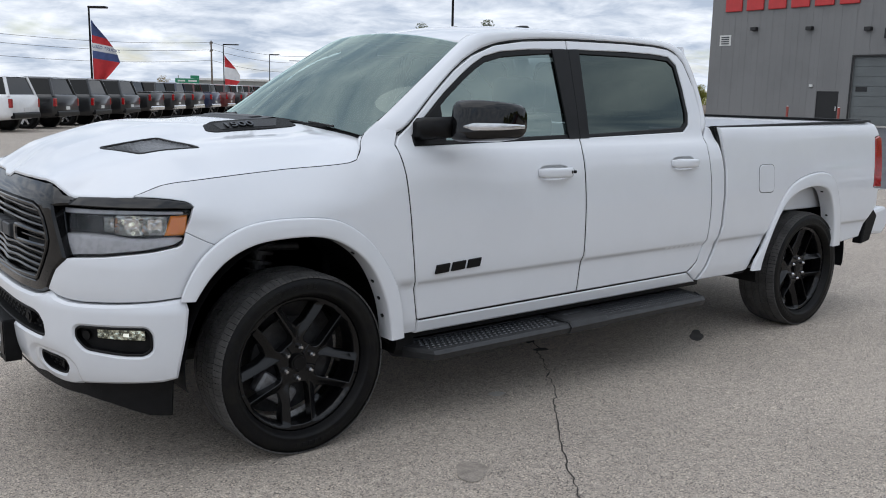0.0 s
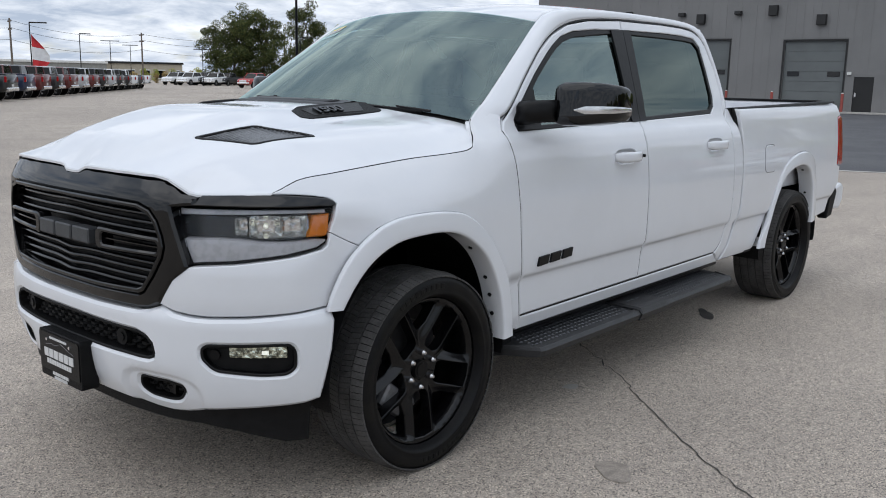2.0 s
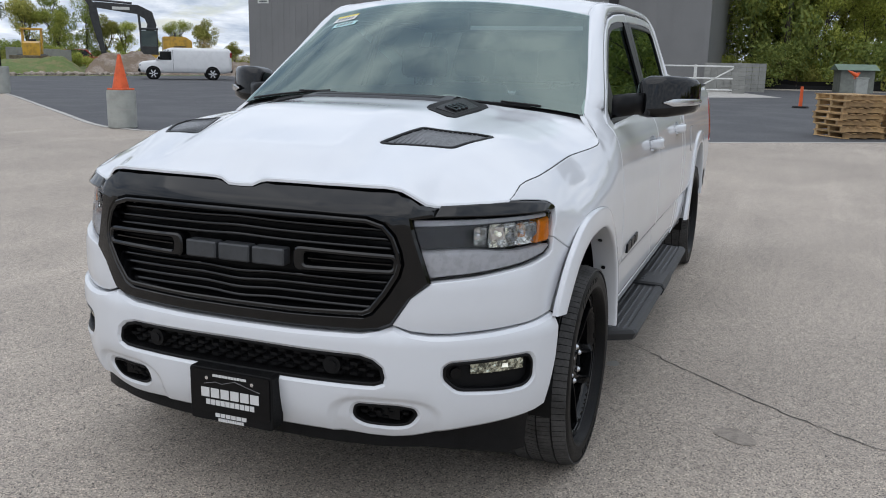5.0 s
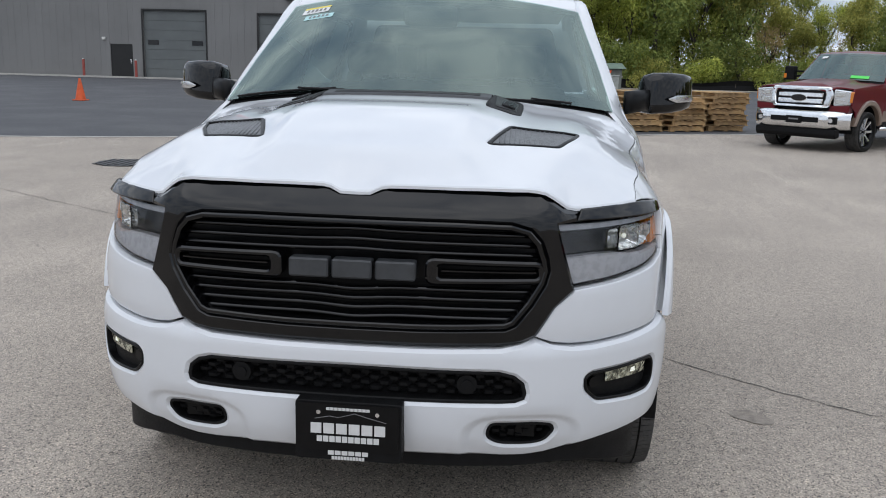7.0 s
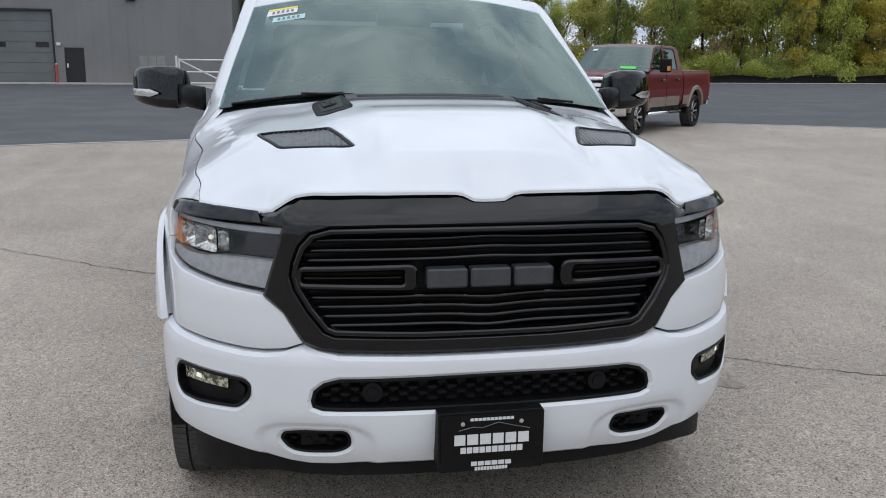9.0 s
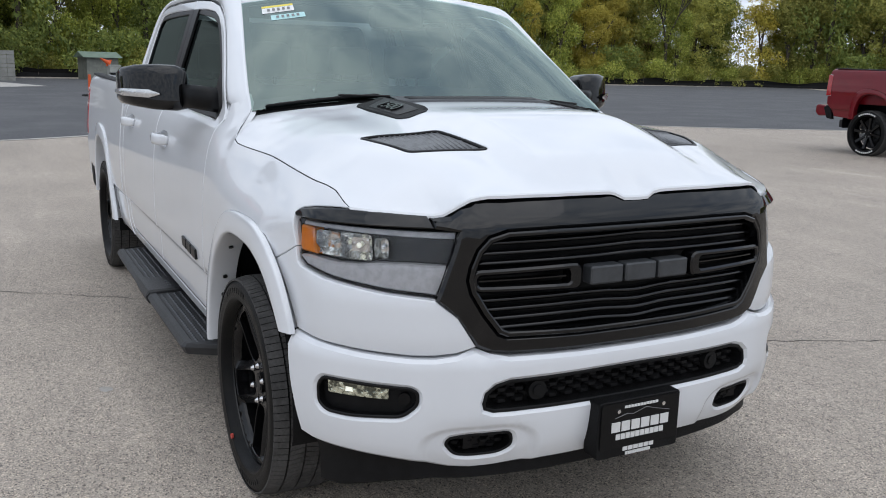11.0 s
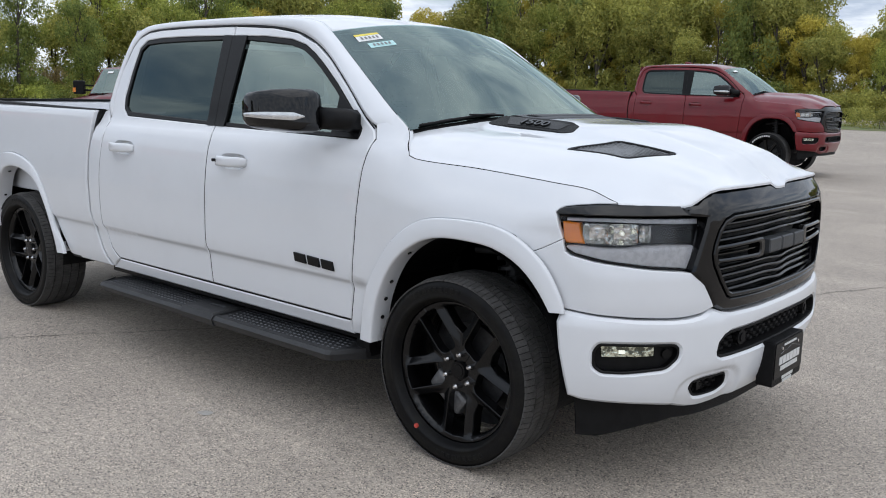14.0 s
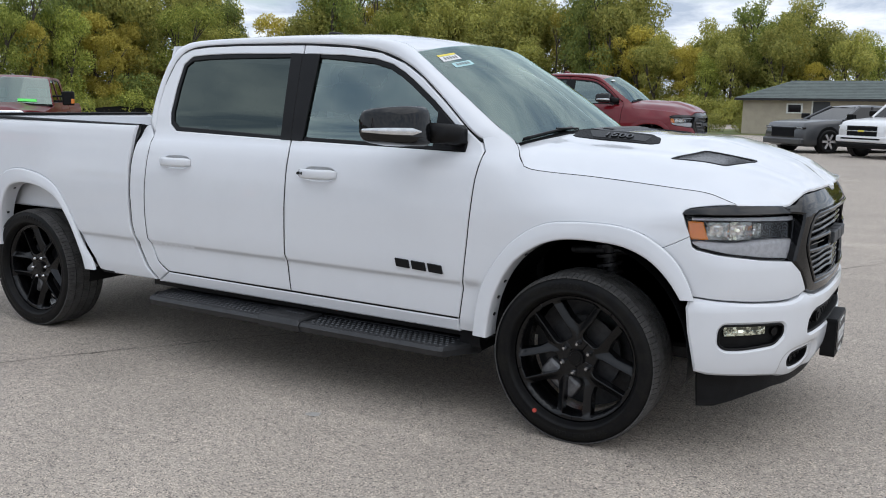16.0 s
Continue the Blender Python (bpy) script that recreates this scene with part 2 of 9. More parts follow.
def prism(bm, outline, y0, y1, axis="y", bevel=0.0):
    """An outline in two axes, drawn out along the third between y0 and y1."""
    def at(a, b, c):
        return {"y": (a, c, b), "x": (c, a, b), "z": (a, b, c)}[axis]
    lo, hi = [bm.verts.new(at(a, b, y0)) for a, b in outline], [bm.verts.new(at(a, b, y1)) for a, b in outline]
    made = [bm.faces.new(lo), bm.faces.new(hi[::-1])]
    n = len(outline)
    for i in range(n):
        made.append(bm.faces.new((lo[i], hi[i], hi[(i + 1) % n], lo[(i + 1) % n])))
    bmesh.ops.recalc_face_normals(bm, faces=made)
    if bevel:
        edges = list({e for f in made for e in f.edges})
        bmesh.ops.bevel(bm, geom=edges, offset=bevel, segments=2, affect="EDGES", profile=0.5)
    return bm


def curve(points):
    """A smooth, monotone curve through (a, b) points: b as a function of a."""
    xs, ys = np.array([p[0] for p in points], float), np.array([p[1] for p in points], float)
    if xs[0] > xs[-1]:
        xs, ys = xs[::-1], ys[::-1]
    h, d = np.diff(xs), np.diff(ys) / np.diff(xs)
    s = np.zeros(len(xs))
    s[0], s[-1] = d[0], d[-1]
    for i in range(1, len(xs) - 1):
        if d[i - 1] * d[i] > 0:
            w1, w2 = 2 * h[i] + h[i - 1], h[i] + 2 * h[i - 1]
            s[i] = (w1 + w2) / (w1 / d[i - 1] + w2 / d[i])

    def f(v):
        i = int(min(max(np.searchsorted(xs, v) - 1, 0), len(xs) - 2))
        t = (v - xs[i]) / h[i]
        if t < 0:
            return float(ys[0] + s[0] * (v - xs[0]))
        if t > 1:
            return float(ys[-1] + s[-1] * (v - xs[-1]))
        return float(ys[i] * (1 + 2 * t) * (1 - t) ** 2 + h[i] * s[i] * t * (1 - t) ** 2 + ys[i + 1] * t * t * (3 - 2 * t) + h[i] * s[i + 1] * t * t * (t - 1))
    return f


def ramp01(a, b, v):
    t = min(max((v - a) / (b - a), 0), 1)
    return t * t * (3 - 2 * t)


def inside(poly, p):
    """Which of the points p (n x 2) lie inside a polygon."""
    x, y = p[:, 0], p[:, 1]
    hit = np.zeros(len(p), bool)
    for (x0, y0), (x1, y1) in zip(poly, np.roll(poly, -1, 0)):
        if y0 != y1:
            hit ^= ((y0 > y) != (y1 > y)) & (x < (x1 - x0) * (y - y0) / (y1 - y0) + x0)
    return hit


def resample(pts, step, closed=True):
    out = []
    pairs = zip(pts, pts[1:] + pts[:1]) if closed else zip(pts, pts[1:])
    for a, b in pairs:
        n = max(1, int(math.ceil(math.dist(a, b) / step)))
        out += [(a[0] + (b[0] - a[0]) * k / n, a[1] + (b[1] - a[1]) * k / n) for k in range(n)]
    if not closed:
        out.append(tuple(pts[-1]))
    return out


def rounded(pts, r, n=4):
    """A closed outline with its corners rounded by about r."""
    out = []
    for i, p in enumerate(pts):
        a, b = Vector(pts[i - 1]), Vector(pts[(i + 1) % len(pts)])
        p = Vector(p)
        da, db = a - p, b - p
        k = min(r, 0.45 * da.length, 0.45 * db.length)
        s, e = p + da.normalized() * k, p + db.normalized() * k
        for j in range(n + 1):
            t = j / n
            out.append(tuple(s * (1 - t) ** 2 + p * 2 * t * (1 - t) + e * t * t))
    return out


def smooth_line(pts, step=0.03):
    """A finer, smooth open line through the given points."""
    p = [Vector(q) for q in pts]
    out = []
    for i in range(len(p) - 1):
        p0, p1, p2, p3 = p[max(i - 1, 0)], p[i], p[i + 1], p[min(i + 2, len(p) - 1)]
        n = max(1, int((p2 - p1).length / step))
        for k in range(n):
            t = k / n
            out.append(tuple(0.5 * (2 * p1 + (p2 - p0) * t + (2 * p0 - 5 * p1 + 4 * p2 - p3) * t * t + (3 * p1 - p0 - 3 * p2 + p3) * t ** 3)))
    out.append(tuple(p[-1]))
    return out


def inset(ring, e):
    """A closed ring moved inwards by e."""
    r = np.array(ring)
    area = 0.5 * np.sum(r[:, 0] * np.roll(r[:, 1], -1) - np.roll(r[:, 0], -1) * r[:, 1])
    t0, t1 = r - np.roll(r, 1, 0), np.roll(r, -1, 0) - r
    t0 /= np.maximum(np.linalg.norm(t0, axis=1)[:, None], 1e-9)
    t1 /= np.maximum(np.linalg.norm(t1, axis=1)[:, None], 1e-9)
    n = np.stack([-(t0 + t1)[:, 1], (t0 + t1)[:, 0]], 1)
    n /= np.maximum(np.linalg.norm(n, axis=1)[:, None], 1e-9)
    return r + n * e * (1 if area > 0 else -1)


def panel(name, outline, place, mat, parent, label="", holes=(), lines=(), step=0.05, edge=0.005, thick=0.025, mirror=False, smooth=True):
    """A sheet of bodywork: an outline in two coordinates, filled, laid on the surface place(a, b, depth), with rolled edges."""
    rings = [np.array(resample([tuple(p) for p in r], step)) for r in (outline, *holes)]
    inner = [inset(rings[0], edge)] + [inset(r, -edge) for r in rings[1:]]
    lo, hi = rings[0].min(0), rings[0].max(0)
    pts, edges = [], []
    for r in inner:
        k = len(pts)
        pts += [tuple(p) for p in r]
        edges += [(k + i, k + (i + 1) % len(r)) for i in range(len(r))]
    ring_n = len(pts)
    near = np.array(pts)
    for ln in lines:
        q = np.array(resample([tuple(p) for p in ln], step, False))
        keep = inside(inner[0], q)
        for r in inner[1:]:
            keep &= ~inside(r, q)
        keep &= (np.abs(q[:, None] - near[None]).max(2).min(1) > min(step * 0.25, 0.006))
        pts += [tuple(p) for p in q[keep]]
    gx, gy = np.meshgrid(np.arange(lo[0], hi[0], step), np.arange(lo[1], hi[1], step * 0.87))
    gx = gx + (np.arange(gx.shape[0])[:, None] % 2) * step / 2
    g = np.stack([gx.ravel(), gy.ravel()], 1)
    if len(g):
        keep = inside(inner[0], g)
        for r in inner[1:]:
            keep &= ~inside(r, g)
        g = g[keep]
        have = np.array(pts)
        if len(g):
            d = np.array([np.min(np.hypot(*(have - q).T)) for q in g])
            pts += [tuple(p) for p in g[d > step * 0.45]]
    v2, _, f2, ov, _, _ = geometry.delaunay_2d_cdt([Vector(p) for p in pts], edges, [], 0, 1e-7)
    back = {}
    for i, o in enumerate(ov):
        for k in o:
            back[k] = i
    c = np.array([[(v2[f[0]][k] + v2[f[1]][k] + v2[f[2]][k]) / 3 for k in (0, 1)] for f in f2])
    keep = inside(inner[0], c)
    for r in inner[1:]:
        keep &= ~inside(r, c)
    verts = [Vector(place(v[0], v[1], 0.0)) for v in v2]
    faces = [tuple(f) for f, k in zip(f2, keep) if k]
    k = 0
    for r, (ring, inn) in enumerate(zip(rings, inner)):
        n = len(ring)
        rows = [[back[k + i] for i in range(n)]]
        for depth in (edge * 0.9, thick):
            rows.append(list(range(len(verts), len(verts) + n)))
            verts += [Vector(place(p[0], p[1], depth)) for p in ring]
        for r0, r1 in zip(rows, rows[1:]):
            faces += [(r0[i], r1[i], r1[(i + 1) % n], r0[(i + 1) % n]) for i in range(n)]
        k += n
    if mirror:
        verts = [Vector((v.x, -v.y, v.z)) for v in verts]
    bm = bmesh.new()
    bv = [bm.verts.new(v) for v in verts]
    skin_n = 0
    for f in faces:
        if len(set(f)) == len(f):
            try:
                bm.faces.new([bv[i] for i in f])
                skin_n += max(f) < len(v2) and len(f) == 3
            except ValueError:
                pass
    bmesh.ops.recalc_face_normals(bm, faces=bm.faces)
    # the sheet faces outwards, away from its thick side
    f = max(bm.faces, key=lambda q: q.calc_area())
    mid = np.mean([v2[i] for i in f2[int(np.argmax(keep))]], 0)
    out = Vector(place(mid[0], mid[1], 0)) - Vector(place(mid[0], mid[1], 0.01))
    first = faces[0]
    a, b, c3 = verts[first[0]], verts[first[1]], verts[first[2]]
    if mirror:
        out.y = -out.y
    bm.faces.ensure_lookup_table()
    if bm.faces[0].normal.dot(out) < 0:
        bmesh.ops.reverse_faces(bm, faces=bm.faces)
    ob = part(name, bm, mat, parent, label, smooth)
    if smooth:
        # the skin is shaded by the true slope of its surface, the rolled edge by its own faces
        me, true, h = ob.data, [], 0.008
        for v in v2:
            a, b = v[0], v[1]
            n = (Vector(place(a + h, b, 0)) - Vector(place(a - h, b, 0))).cross(Vector(place(a, b + h, 0)) - Vector(place(a, b - h, 0))).normalized()
            if mirror:
                n.y = -n.y
            true.append(n)
        normals = []
        for p in me.polygons:
            for k in p.vertices:
                if p.index < skin_n and true[k].length > 0.5:
                    normals.append(true[k] if true[k].dot(p.normal) > 0 else -true[k])
                else:
                    normals.append(p.normal.copy())
        me.normals_split_custom_set(normals)
    return ob


def loft(name, rows, mat, parent, label="", closed=False, smooth=True, caps=False, flip=False):
    """A skin over rows of points of equal length."""
    n = len(rows[0])
    verts = [p for r in rows for p in r]
    faces = []
    for i in range(len(rows) - 1):
        for j in range(n if closed else n - 1):
            a, b = i * n + j, i * n + (j + 1) % n
            faces.append((a, b, b + n, a + n) if not flip else (a, a + n, b + n, b))
    if caps:
        faces += [tuple(range(n))[::-1], tuple(range((len(rows) - 1) * n, len(rows) * n))]
    bm = bmesh.new()
    bv = [bm.verts.new(v) for v in verts]
    for f in faces:
        try:
            bm.faces.new([bv[i] for i in f])
        except ValueError:
            pass
    bmesh.ops.remove_doubles(bm, verts=bm.verts, dist=1e-5)
    if closed or caps:
        bmesh.ops.recalc_face_normals(bm, faces=bm.faces)
    return part(name, bm, mat, parent, label, smooth)


def mirrored(pts):
    return [(p[0], -p[1], p[2]) for p in pts]

# ---- ground ----
def concrete():
    m = bpy.data.materials.new("aggregate_concrete")
    m.use_nodes = True
    n, l = m.node_tree.nodes, m.node_tree.links
    p = n["Principled BSDF"]
    p.inputs["Roughness"].default_value = 0.85
    tc = n.new("ShaderNodeTexCoord")

    def noise_at(scale, detail, lo, hi, out_lo, out_hi, kind="ShaderNodeTexNoise"):
        t = n.new(kind)
        t.inputs["Scale"].default_value = scale
        if kind == "ShaderNodeTexNoise":
            t.inputs["Detail"].default_value = detail
        l.new(tc.outputs["Object"], t.inputs["Vector"])
        r = n.new("ShaderNodeMapRange")
        for k, v in (("From Min", lo), ("From Max", hi), ("To Min", out_lo), ("To Max", out_hi)):
            r.inputs[k].default_value = v
        l.new(t.outputs["Fac" if kind == "ShaderNodeTexNoise" else "Distance"], r.inputs["Value"])
        return t, r.outputs[0]

    _, wide = noise_at(0.12, 4, 0.35, 0.65, 0.90, 1.10)
    _, stain = noise_at(0.9, 6, 0.38, 0.62, 0.93, 1.05)
    _, mottle = noise_at(22, 5, 0.3, 0.7, 0.88, 1.10)
    # long pale wear streaks left by tyres
    turned = n.new("ShaderNodeMapping")
    turned.inputs["Rotation"].default_value, turned.inputs["Scale"].default_value = (0, 0, 0.5), (0.25, 2.2, 1.0)
    l.new(tc.outputs["Object"], turned.inputs["Vector"])
    wear_t, wear = noise_at(1.0, 5, 0.52, 0.72, 1.0, 1.16)
    l.new(turned.outputs[0], wear_t.inputs["Vector"])
    stones = n.new("ShaderNodeTexVoronoi")
    stones.inputs["Scale"].default_value = 210
    l.new(tc.outputs["Object"], stones.inputs["Vector"])
    sep = n.new("ShaderNodeSeparateColor")
    l.new(stones.outputs["Color"], sep.inputs[0])
    chips = n.new("ShaderNodeValToRGB")
    e = chips.color_ramp.elements
    e[0].position, e[0].color = 0.0, (0.07, 0.07, 0.08, 1)
    e[1].position, e[1].color = 1.0, (1.8, 1.74, 1.62, 1)
    e2 = e.new(0.25)
    e2.color = (0.82, 0.82, 0.82, 1)
    e3 = e.new(0.8)
    e3.color = (1.08, 1.06, 1.02, 1)
    l.new(sep.outputs[0], chips.inputs[0])
    base = n.new("ShaderNodeRGB")
    base.outputs[0].default_value = (0.368, 0.322, 0.278, 1)
    colour = base.outputs[0]
    mul = n.new("ShaderNodeVectorMath")
    mul.operation = "MULTIPLY"
    l.new(colour, mul.inputs[0])
    l.new(chips.outputs[0], mul.inputs[1])
    colour = mul.outputs[0]
    for f in (wide, stain, mottle, wear):
        s = n.new("ShaderNodeVectorMath")
        s.operation = "SCALE"
        l.new(colour, s.inputs[0])
        l.new(f, s.inputs["Scale"])
        colour = s.outputs[0]
    l.new(colour, p.inputs["Base Color"])
    b = n.new("ShaderNodeBump")
    b.inputs["Strength"].default_value, b.inputs["Distance"].default_value = 0.35, 0.004
    l.new(stones.outputs["Distance"], b.inputs["Height"])
    l.new(b.outputs[0], p.inputs["Normal"])
    return m


M["concrete"] = concrete()
M["asphalt"] = material("asphalt", (0.062, 0.063, 0.068), 0.85, vary=0.25, scale=0.5, fine=0.35, fine_scale=90, bump=0.3, bump_scale=160, second=(0.082, 0.082, 0.086))
M["crack"] = material("crack", (0.055, 0.05, 0.045), 0.95, vary=0.3, scale=20)
M["pale_kerb"] = material("pale_kerb", (0.42, 0.40, 0.37), 0.85, vary=0.2, scale=2, fine=0.15, fine_scale=80)
M["patch"] = material("patch", (0.30, 0.285, 0.265), 0.9, vary=0.2, scale=6, fine=0.3, fine_scale=120)
M["faint_spot"] = material("faint_spot", (0.27, 0.235, 0.20), 0.9, vary=0.25, scale=25, fine=0.4, fine_scale=220)
M["grass"] = material("grass", (0.10, 0.14, 0.035), 0.9, vary=0.4, scale=0.8, fine=0.4, fine_scale=14, second=(0.17, 0.15, 0.06))

bm = bmesh.new()
bmesh.ops.create_circle(bm, cap_ends=True, segments=64, radius=2500)
ground = part("ground", bm, "concrete", label="worn light grey exposed-aggregate concrete lot", category="ground", kind="structure")


def sheet(name, outline, z, mat, label, category, thick=0.05):
    bm = bmesh.new()
    v = [bm.verts.new((x, y, z)) for x, y in outline]
    f = bm.faces.new(v)
    bmesh.ops.recalc_face_normals(bm, faces=[f])
    if f.normal.z < 0:
        f.normal_flip()
    bmesh.ops.triangulate(bm, faces=bm.faces)
    return part(name, bm, mat, label=label, category=category, kind="structure")


EDGE = smooth_line([(-31.5, -41), (-23, -27.5), (-15.5, -17.2), (-11.9, -12.2), (-11.7, -10), (-12.4, -7.6), (-13.6, -5), (-14.9, -1), (-16.8, 2), (-18.7, 5.5),
                    (-19.0, 9.5), (-17.2, 13.5), (-15.2, 17), (-14.0, 20)], 1.0)
LOT = EDGE + [(-22, 34), (-45, 62), (-68, 80), (-66, 42), (-64, 20), (-60, -3), (-54.5, -3.4), (-54.5, -36.7), (-60, -60), (-44, -52)]
asphalt = sheet("road", LOT, 0.006, "asphalt", "dark new asphalt yard in front of the building", "road")
v, f = [], []
for k, (x, y) in enumerate(EDGE):
    d = (Vector(EDGE[min(k + 1, len(EDGE) - 1)]) - Vector(EDGE[max(k - 1, 0)])).normalized()
    nx, ny = d.y, -d.x
    v += [(x - nx * 0.07, y - ny * 0.07, 0.004), (x - nx * 0.07, y - ny * 0.07, 0.012), (x + nx * 0.07, y + ny * 0.07, 0.012), (x + nx * 0.07, y + ny * 0.07, 0.004)]
for k in range(len(EDGE) - 1):
    f += [(4 * k + j, 4 * k + 4 + j, 4 * k + 5 + j, 4 * k + 1 + j) for j in range(3)]
kerb = shaped("trim", v, f, "pale_kerb", label="pale concrete joint strip along the asphalt", smooth=False, kind="structure")

# ---- grey metal-clad building ----
M["cladding"] = material("cladding", (0.185, 0.183, 0.180), 0.5, vary=0.08, scale=0.4, fine=0.05, fine_scale=30, random_tone=0.03)
M["roller_door"] = material("roller_door", (0.125, 0.137, 0.137), 0.5, vary=0.1, scale=0.8, fine=0.05, fine_scale=30)
M["door_black"] = material("door_black", (0.010, 0.010, 0.010), 0.5, vary=0.2, scale=3)
M["sign_red"] = material("sign_red", (0.52, 0.035, 0.035), 0.45, vary=0.1, scale=2)
M["bollard_red"] = material("bollard_red", (0.33, 0.07, 0.055), 0.6, vary=0.25, scale=5)
M["off_white"] = material("off_white", (0.66, 0.66, 0.63), 0.6, vary=0.12, scale=3)
M["block_wall"] = material("block_wall", (0.26, 0.26, 0.24), 0.85, vary=0.15, scale=2, fine=0.1, fine_scale=40)

WX, WY0, WY1, WH = -54.5, -36.7, -3.4, 10.8
GATES = [(-25.65, -21.35, 4.42), (-17.75, -14.05, 4.30)]
DOORS = [(-28.0, -26.45, 2.2), (-13.42, -12.28, 2.15)]
building = thing("building", "large dark grey metal-clad service building with roller doors", "building")
bm = bmesh.new()
cuts = sorted([(a, b, h) for a, b, h in GATES + DOORS])
y = WY0
for a, b, h in cuts + [(WY1, WY1, 0)]:
    box(bm, WX - 0.25, WX, y, a, 0, WH)
    if h:
        box(bm, WX - 0.25, WX, a, b, h, WH)
    y = b
box(bm, WX - 32, WX - 0.25, WY0, WY0 + 0.25, 0, WH)
box(bm, WX - 32, WX - 0.25, WY1 - 0.25, WY1, 0, WH)
box(bm, WX - 32.2, WX - 32, WY0, WY1, 0, WH)
part("wall", bm, "cladding", building)
bm = bmesh.new()
box(bm, WX - 32.3, WX + 0.12, WY0 - 0.12, WY1 + 0.12, WH, WH + 0.25)
part("roof", bm, "door_black", building)
# vertical wall sheets, each with a standing rib at its edge
k = 0
y = WY0
while y < WY1 - 0.2:
    y1 = min(y + 1.0, WY1)
    mid = (y + y1) / 2
    z0 = 0.0
    for a, b, h in cuts:
        if a - 0.1 < mid < b + 0.1:
            z0 = h + 0.12
    lo, hi = y, y1
    for a, b, h in cuts:
        if z0 == 0.0:
            if lo < a < hi:
                hi = a - 0.05
            if lo < b < hi:
                lo = b + 0.05
    bm = bmesh.new()
    box(bm, WX, WX + 0.012, lo + 0.004, hi - 0.004, z0 + 0.02, WH - 0.02)
    for q in (lo + 0.05, (lo + hi) / 2):
        if hi - lo > 0.4:
            box(bm, WX + 0.012, WX + 0.017, q, q + 0.03, z0 + 0.02, WH - 0.02)
    part("panel", bm, "cladding", building)
    y = y1
for a, b, h in GATES:
    gate = part("roller_door", box(bmesh.new(), WX - 0.20, WX - 0.16, a, b, 0.01, h), "roller_door", building, "grey sectional roller door with small dark lights")
    n = 7
    for j in range(n):
        z0, z1 = h * j / n, h * (j + 1) / n
        part("section", box(bmesh.new(), WX - 0.16, WX - 0.13, a + 0.02, b - 0.02, z0 + 0.01, z1 - 0.01, 0.006), "roller_door", gate)
    for q in (a + 0.25, b - 1.0):
        part("light", box(bmesh.new(), WX - 0.13, WX - 0.10, q, q + 0.75, h * 0.50, h * 0.50 + 0.3, 0.01), "black_gloss", gate)
    bm = bmesh.new()
    box(bm, WX + 0.012, WX + 0.05, a - 0.1, a, 0, h + 0.1)
    box(bm, WX + 0.012, WX + 0.05, b, b + 0.1, 0, h + 0.1)
    box(bm, WX + 0.012, WX + 0.05, a, b, h, h + 0.1)
    part("door_frame", bm, "door_black", building)
for a, b, h in DOORS:
    d = part("door", box(bmesh.new(), WX - 0.10, WX - 0.05, a, b, 0.01, h), "door_black", building, "plain black steel door")
    s = -1 if a < -20 else 1
    c = (b - 0.14) if a < -20 else (a + 0.14)
    part("door_handle", box(bmesh.new(), WX - 0.05, WX + 0.01, c - 0.05, c + 0.05, 0.95, 1.2, 0.01), "chrome", d)
for yy, zz in [(-33.0, 6.5), (-28.8, 6.35), (-24.8, 6.15), (-20.87, 6.15)]:
    bm = bmesh.new()
    box(bm, WX + 0.02, WX + 0.35, yy - 0.22, yy + 0.22, zz - 0.14, zz + 0.1, 0.03)
    part("wall_light", bm, "door_black", building)
for yy, zz in [(-23.42, 5.8), (-15.6, 5.55), (-9.4, 5.3), (-18.6, 6.2)]:
    bm = bmesh.new()
    box(bm, WX + 0.02, WX + 0.30, yy - 0.28, yy + 0.28, zz - 0.32, zz + 0.32, 0.03)
    part("loudspeaker", bm, "door_black", building)
vent = part("vent", box(bmesh.new(), WX + 0.012, WX + 0.06, -35.86, -34.93, 5.39, 6.14), "off_white", building, "white louvred wall vent")
for j in range(4):
    part("slat", box(bmesh.new(), WX + 0.06, WX + 0.09, -35.72, -35.07, 5.50 + j * 0.15, 5.57 + j * 0.15), "grey_plastic", vent)
for yy, zz in [(-28.4, 2.55), (-13.7, 2.35)]:
    part("door_lamp", box(bmesh.new(), WX + 0.02, WX + 0.14, yy - 0.12, yy + 0.12, zz - 0.09, zz + 0.09, 0.02), "off_white", building)
for j in range(13):
    yy = -35.5 + j * 1.72
    if j not in (6,):
        part("sign_block", box(bmesh.new(), WX + 0.02, WX + 0.16, yy, yy + 1.35, 7.75, 9.3, 0.05), "sign_red", building, "plain red sign block")
for yy in (-25.95, -21.05, -18.05, -13.78, -29.6):
    b = thing("bollard", "faded red steel bollard beside a roller door", "bollard", "bollards along the building", pose(WX + 0.7, yy, 0))
    part("post", cyl(bmesh.new(), (0, 0, 0), (0, 0, 1.15), 0.085), "bollard_red", b)
    part("cap", cyl(bmesh.new(), (0, 0, 1.15), (0, 0, 1.2), 0.085, 0.04), "off_white", b)
apron = part("pavement", box(bmesh.new(), WX + 0.03, WX + 2.2, WY0, WY1 + 1.5, 0.008, 0.07), "pale_kerb", label="pale concrete apron along the building", category="pavement", kind="structure")

sheet("pavement", [(-45.2, 1.2), (-41.2, -3.0), (-52.2, -6.0), (-52.2, -1.2)], 0.012, "pale_kerb", "pale concrete slab before the gate", "pavement")

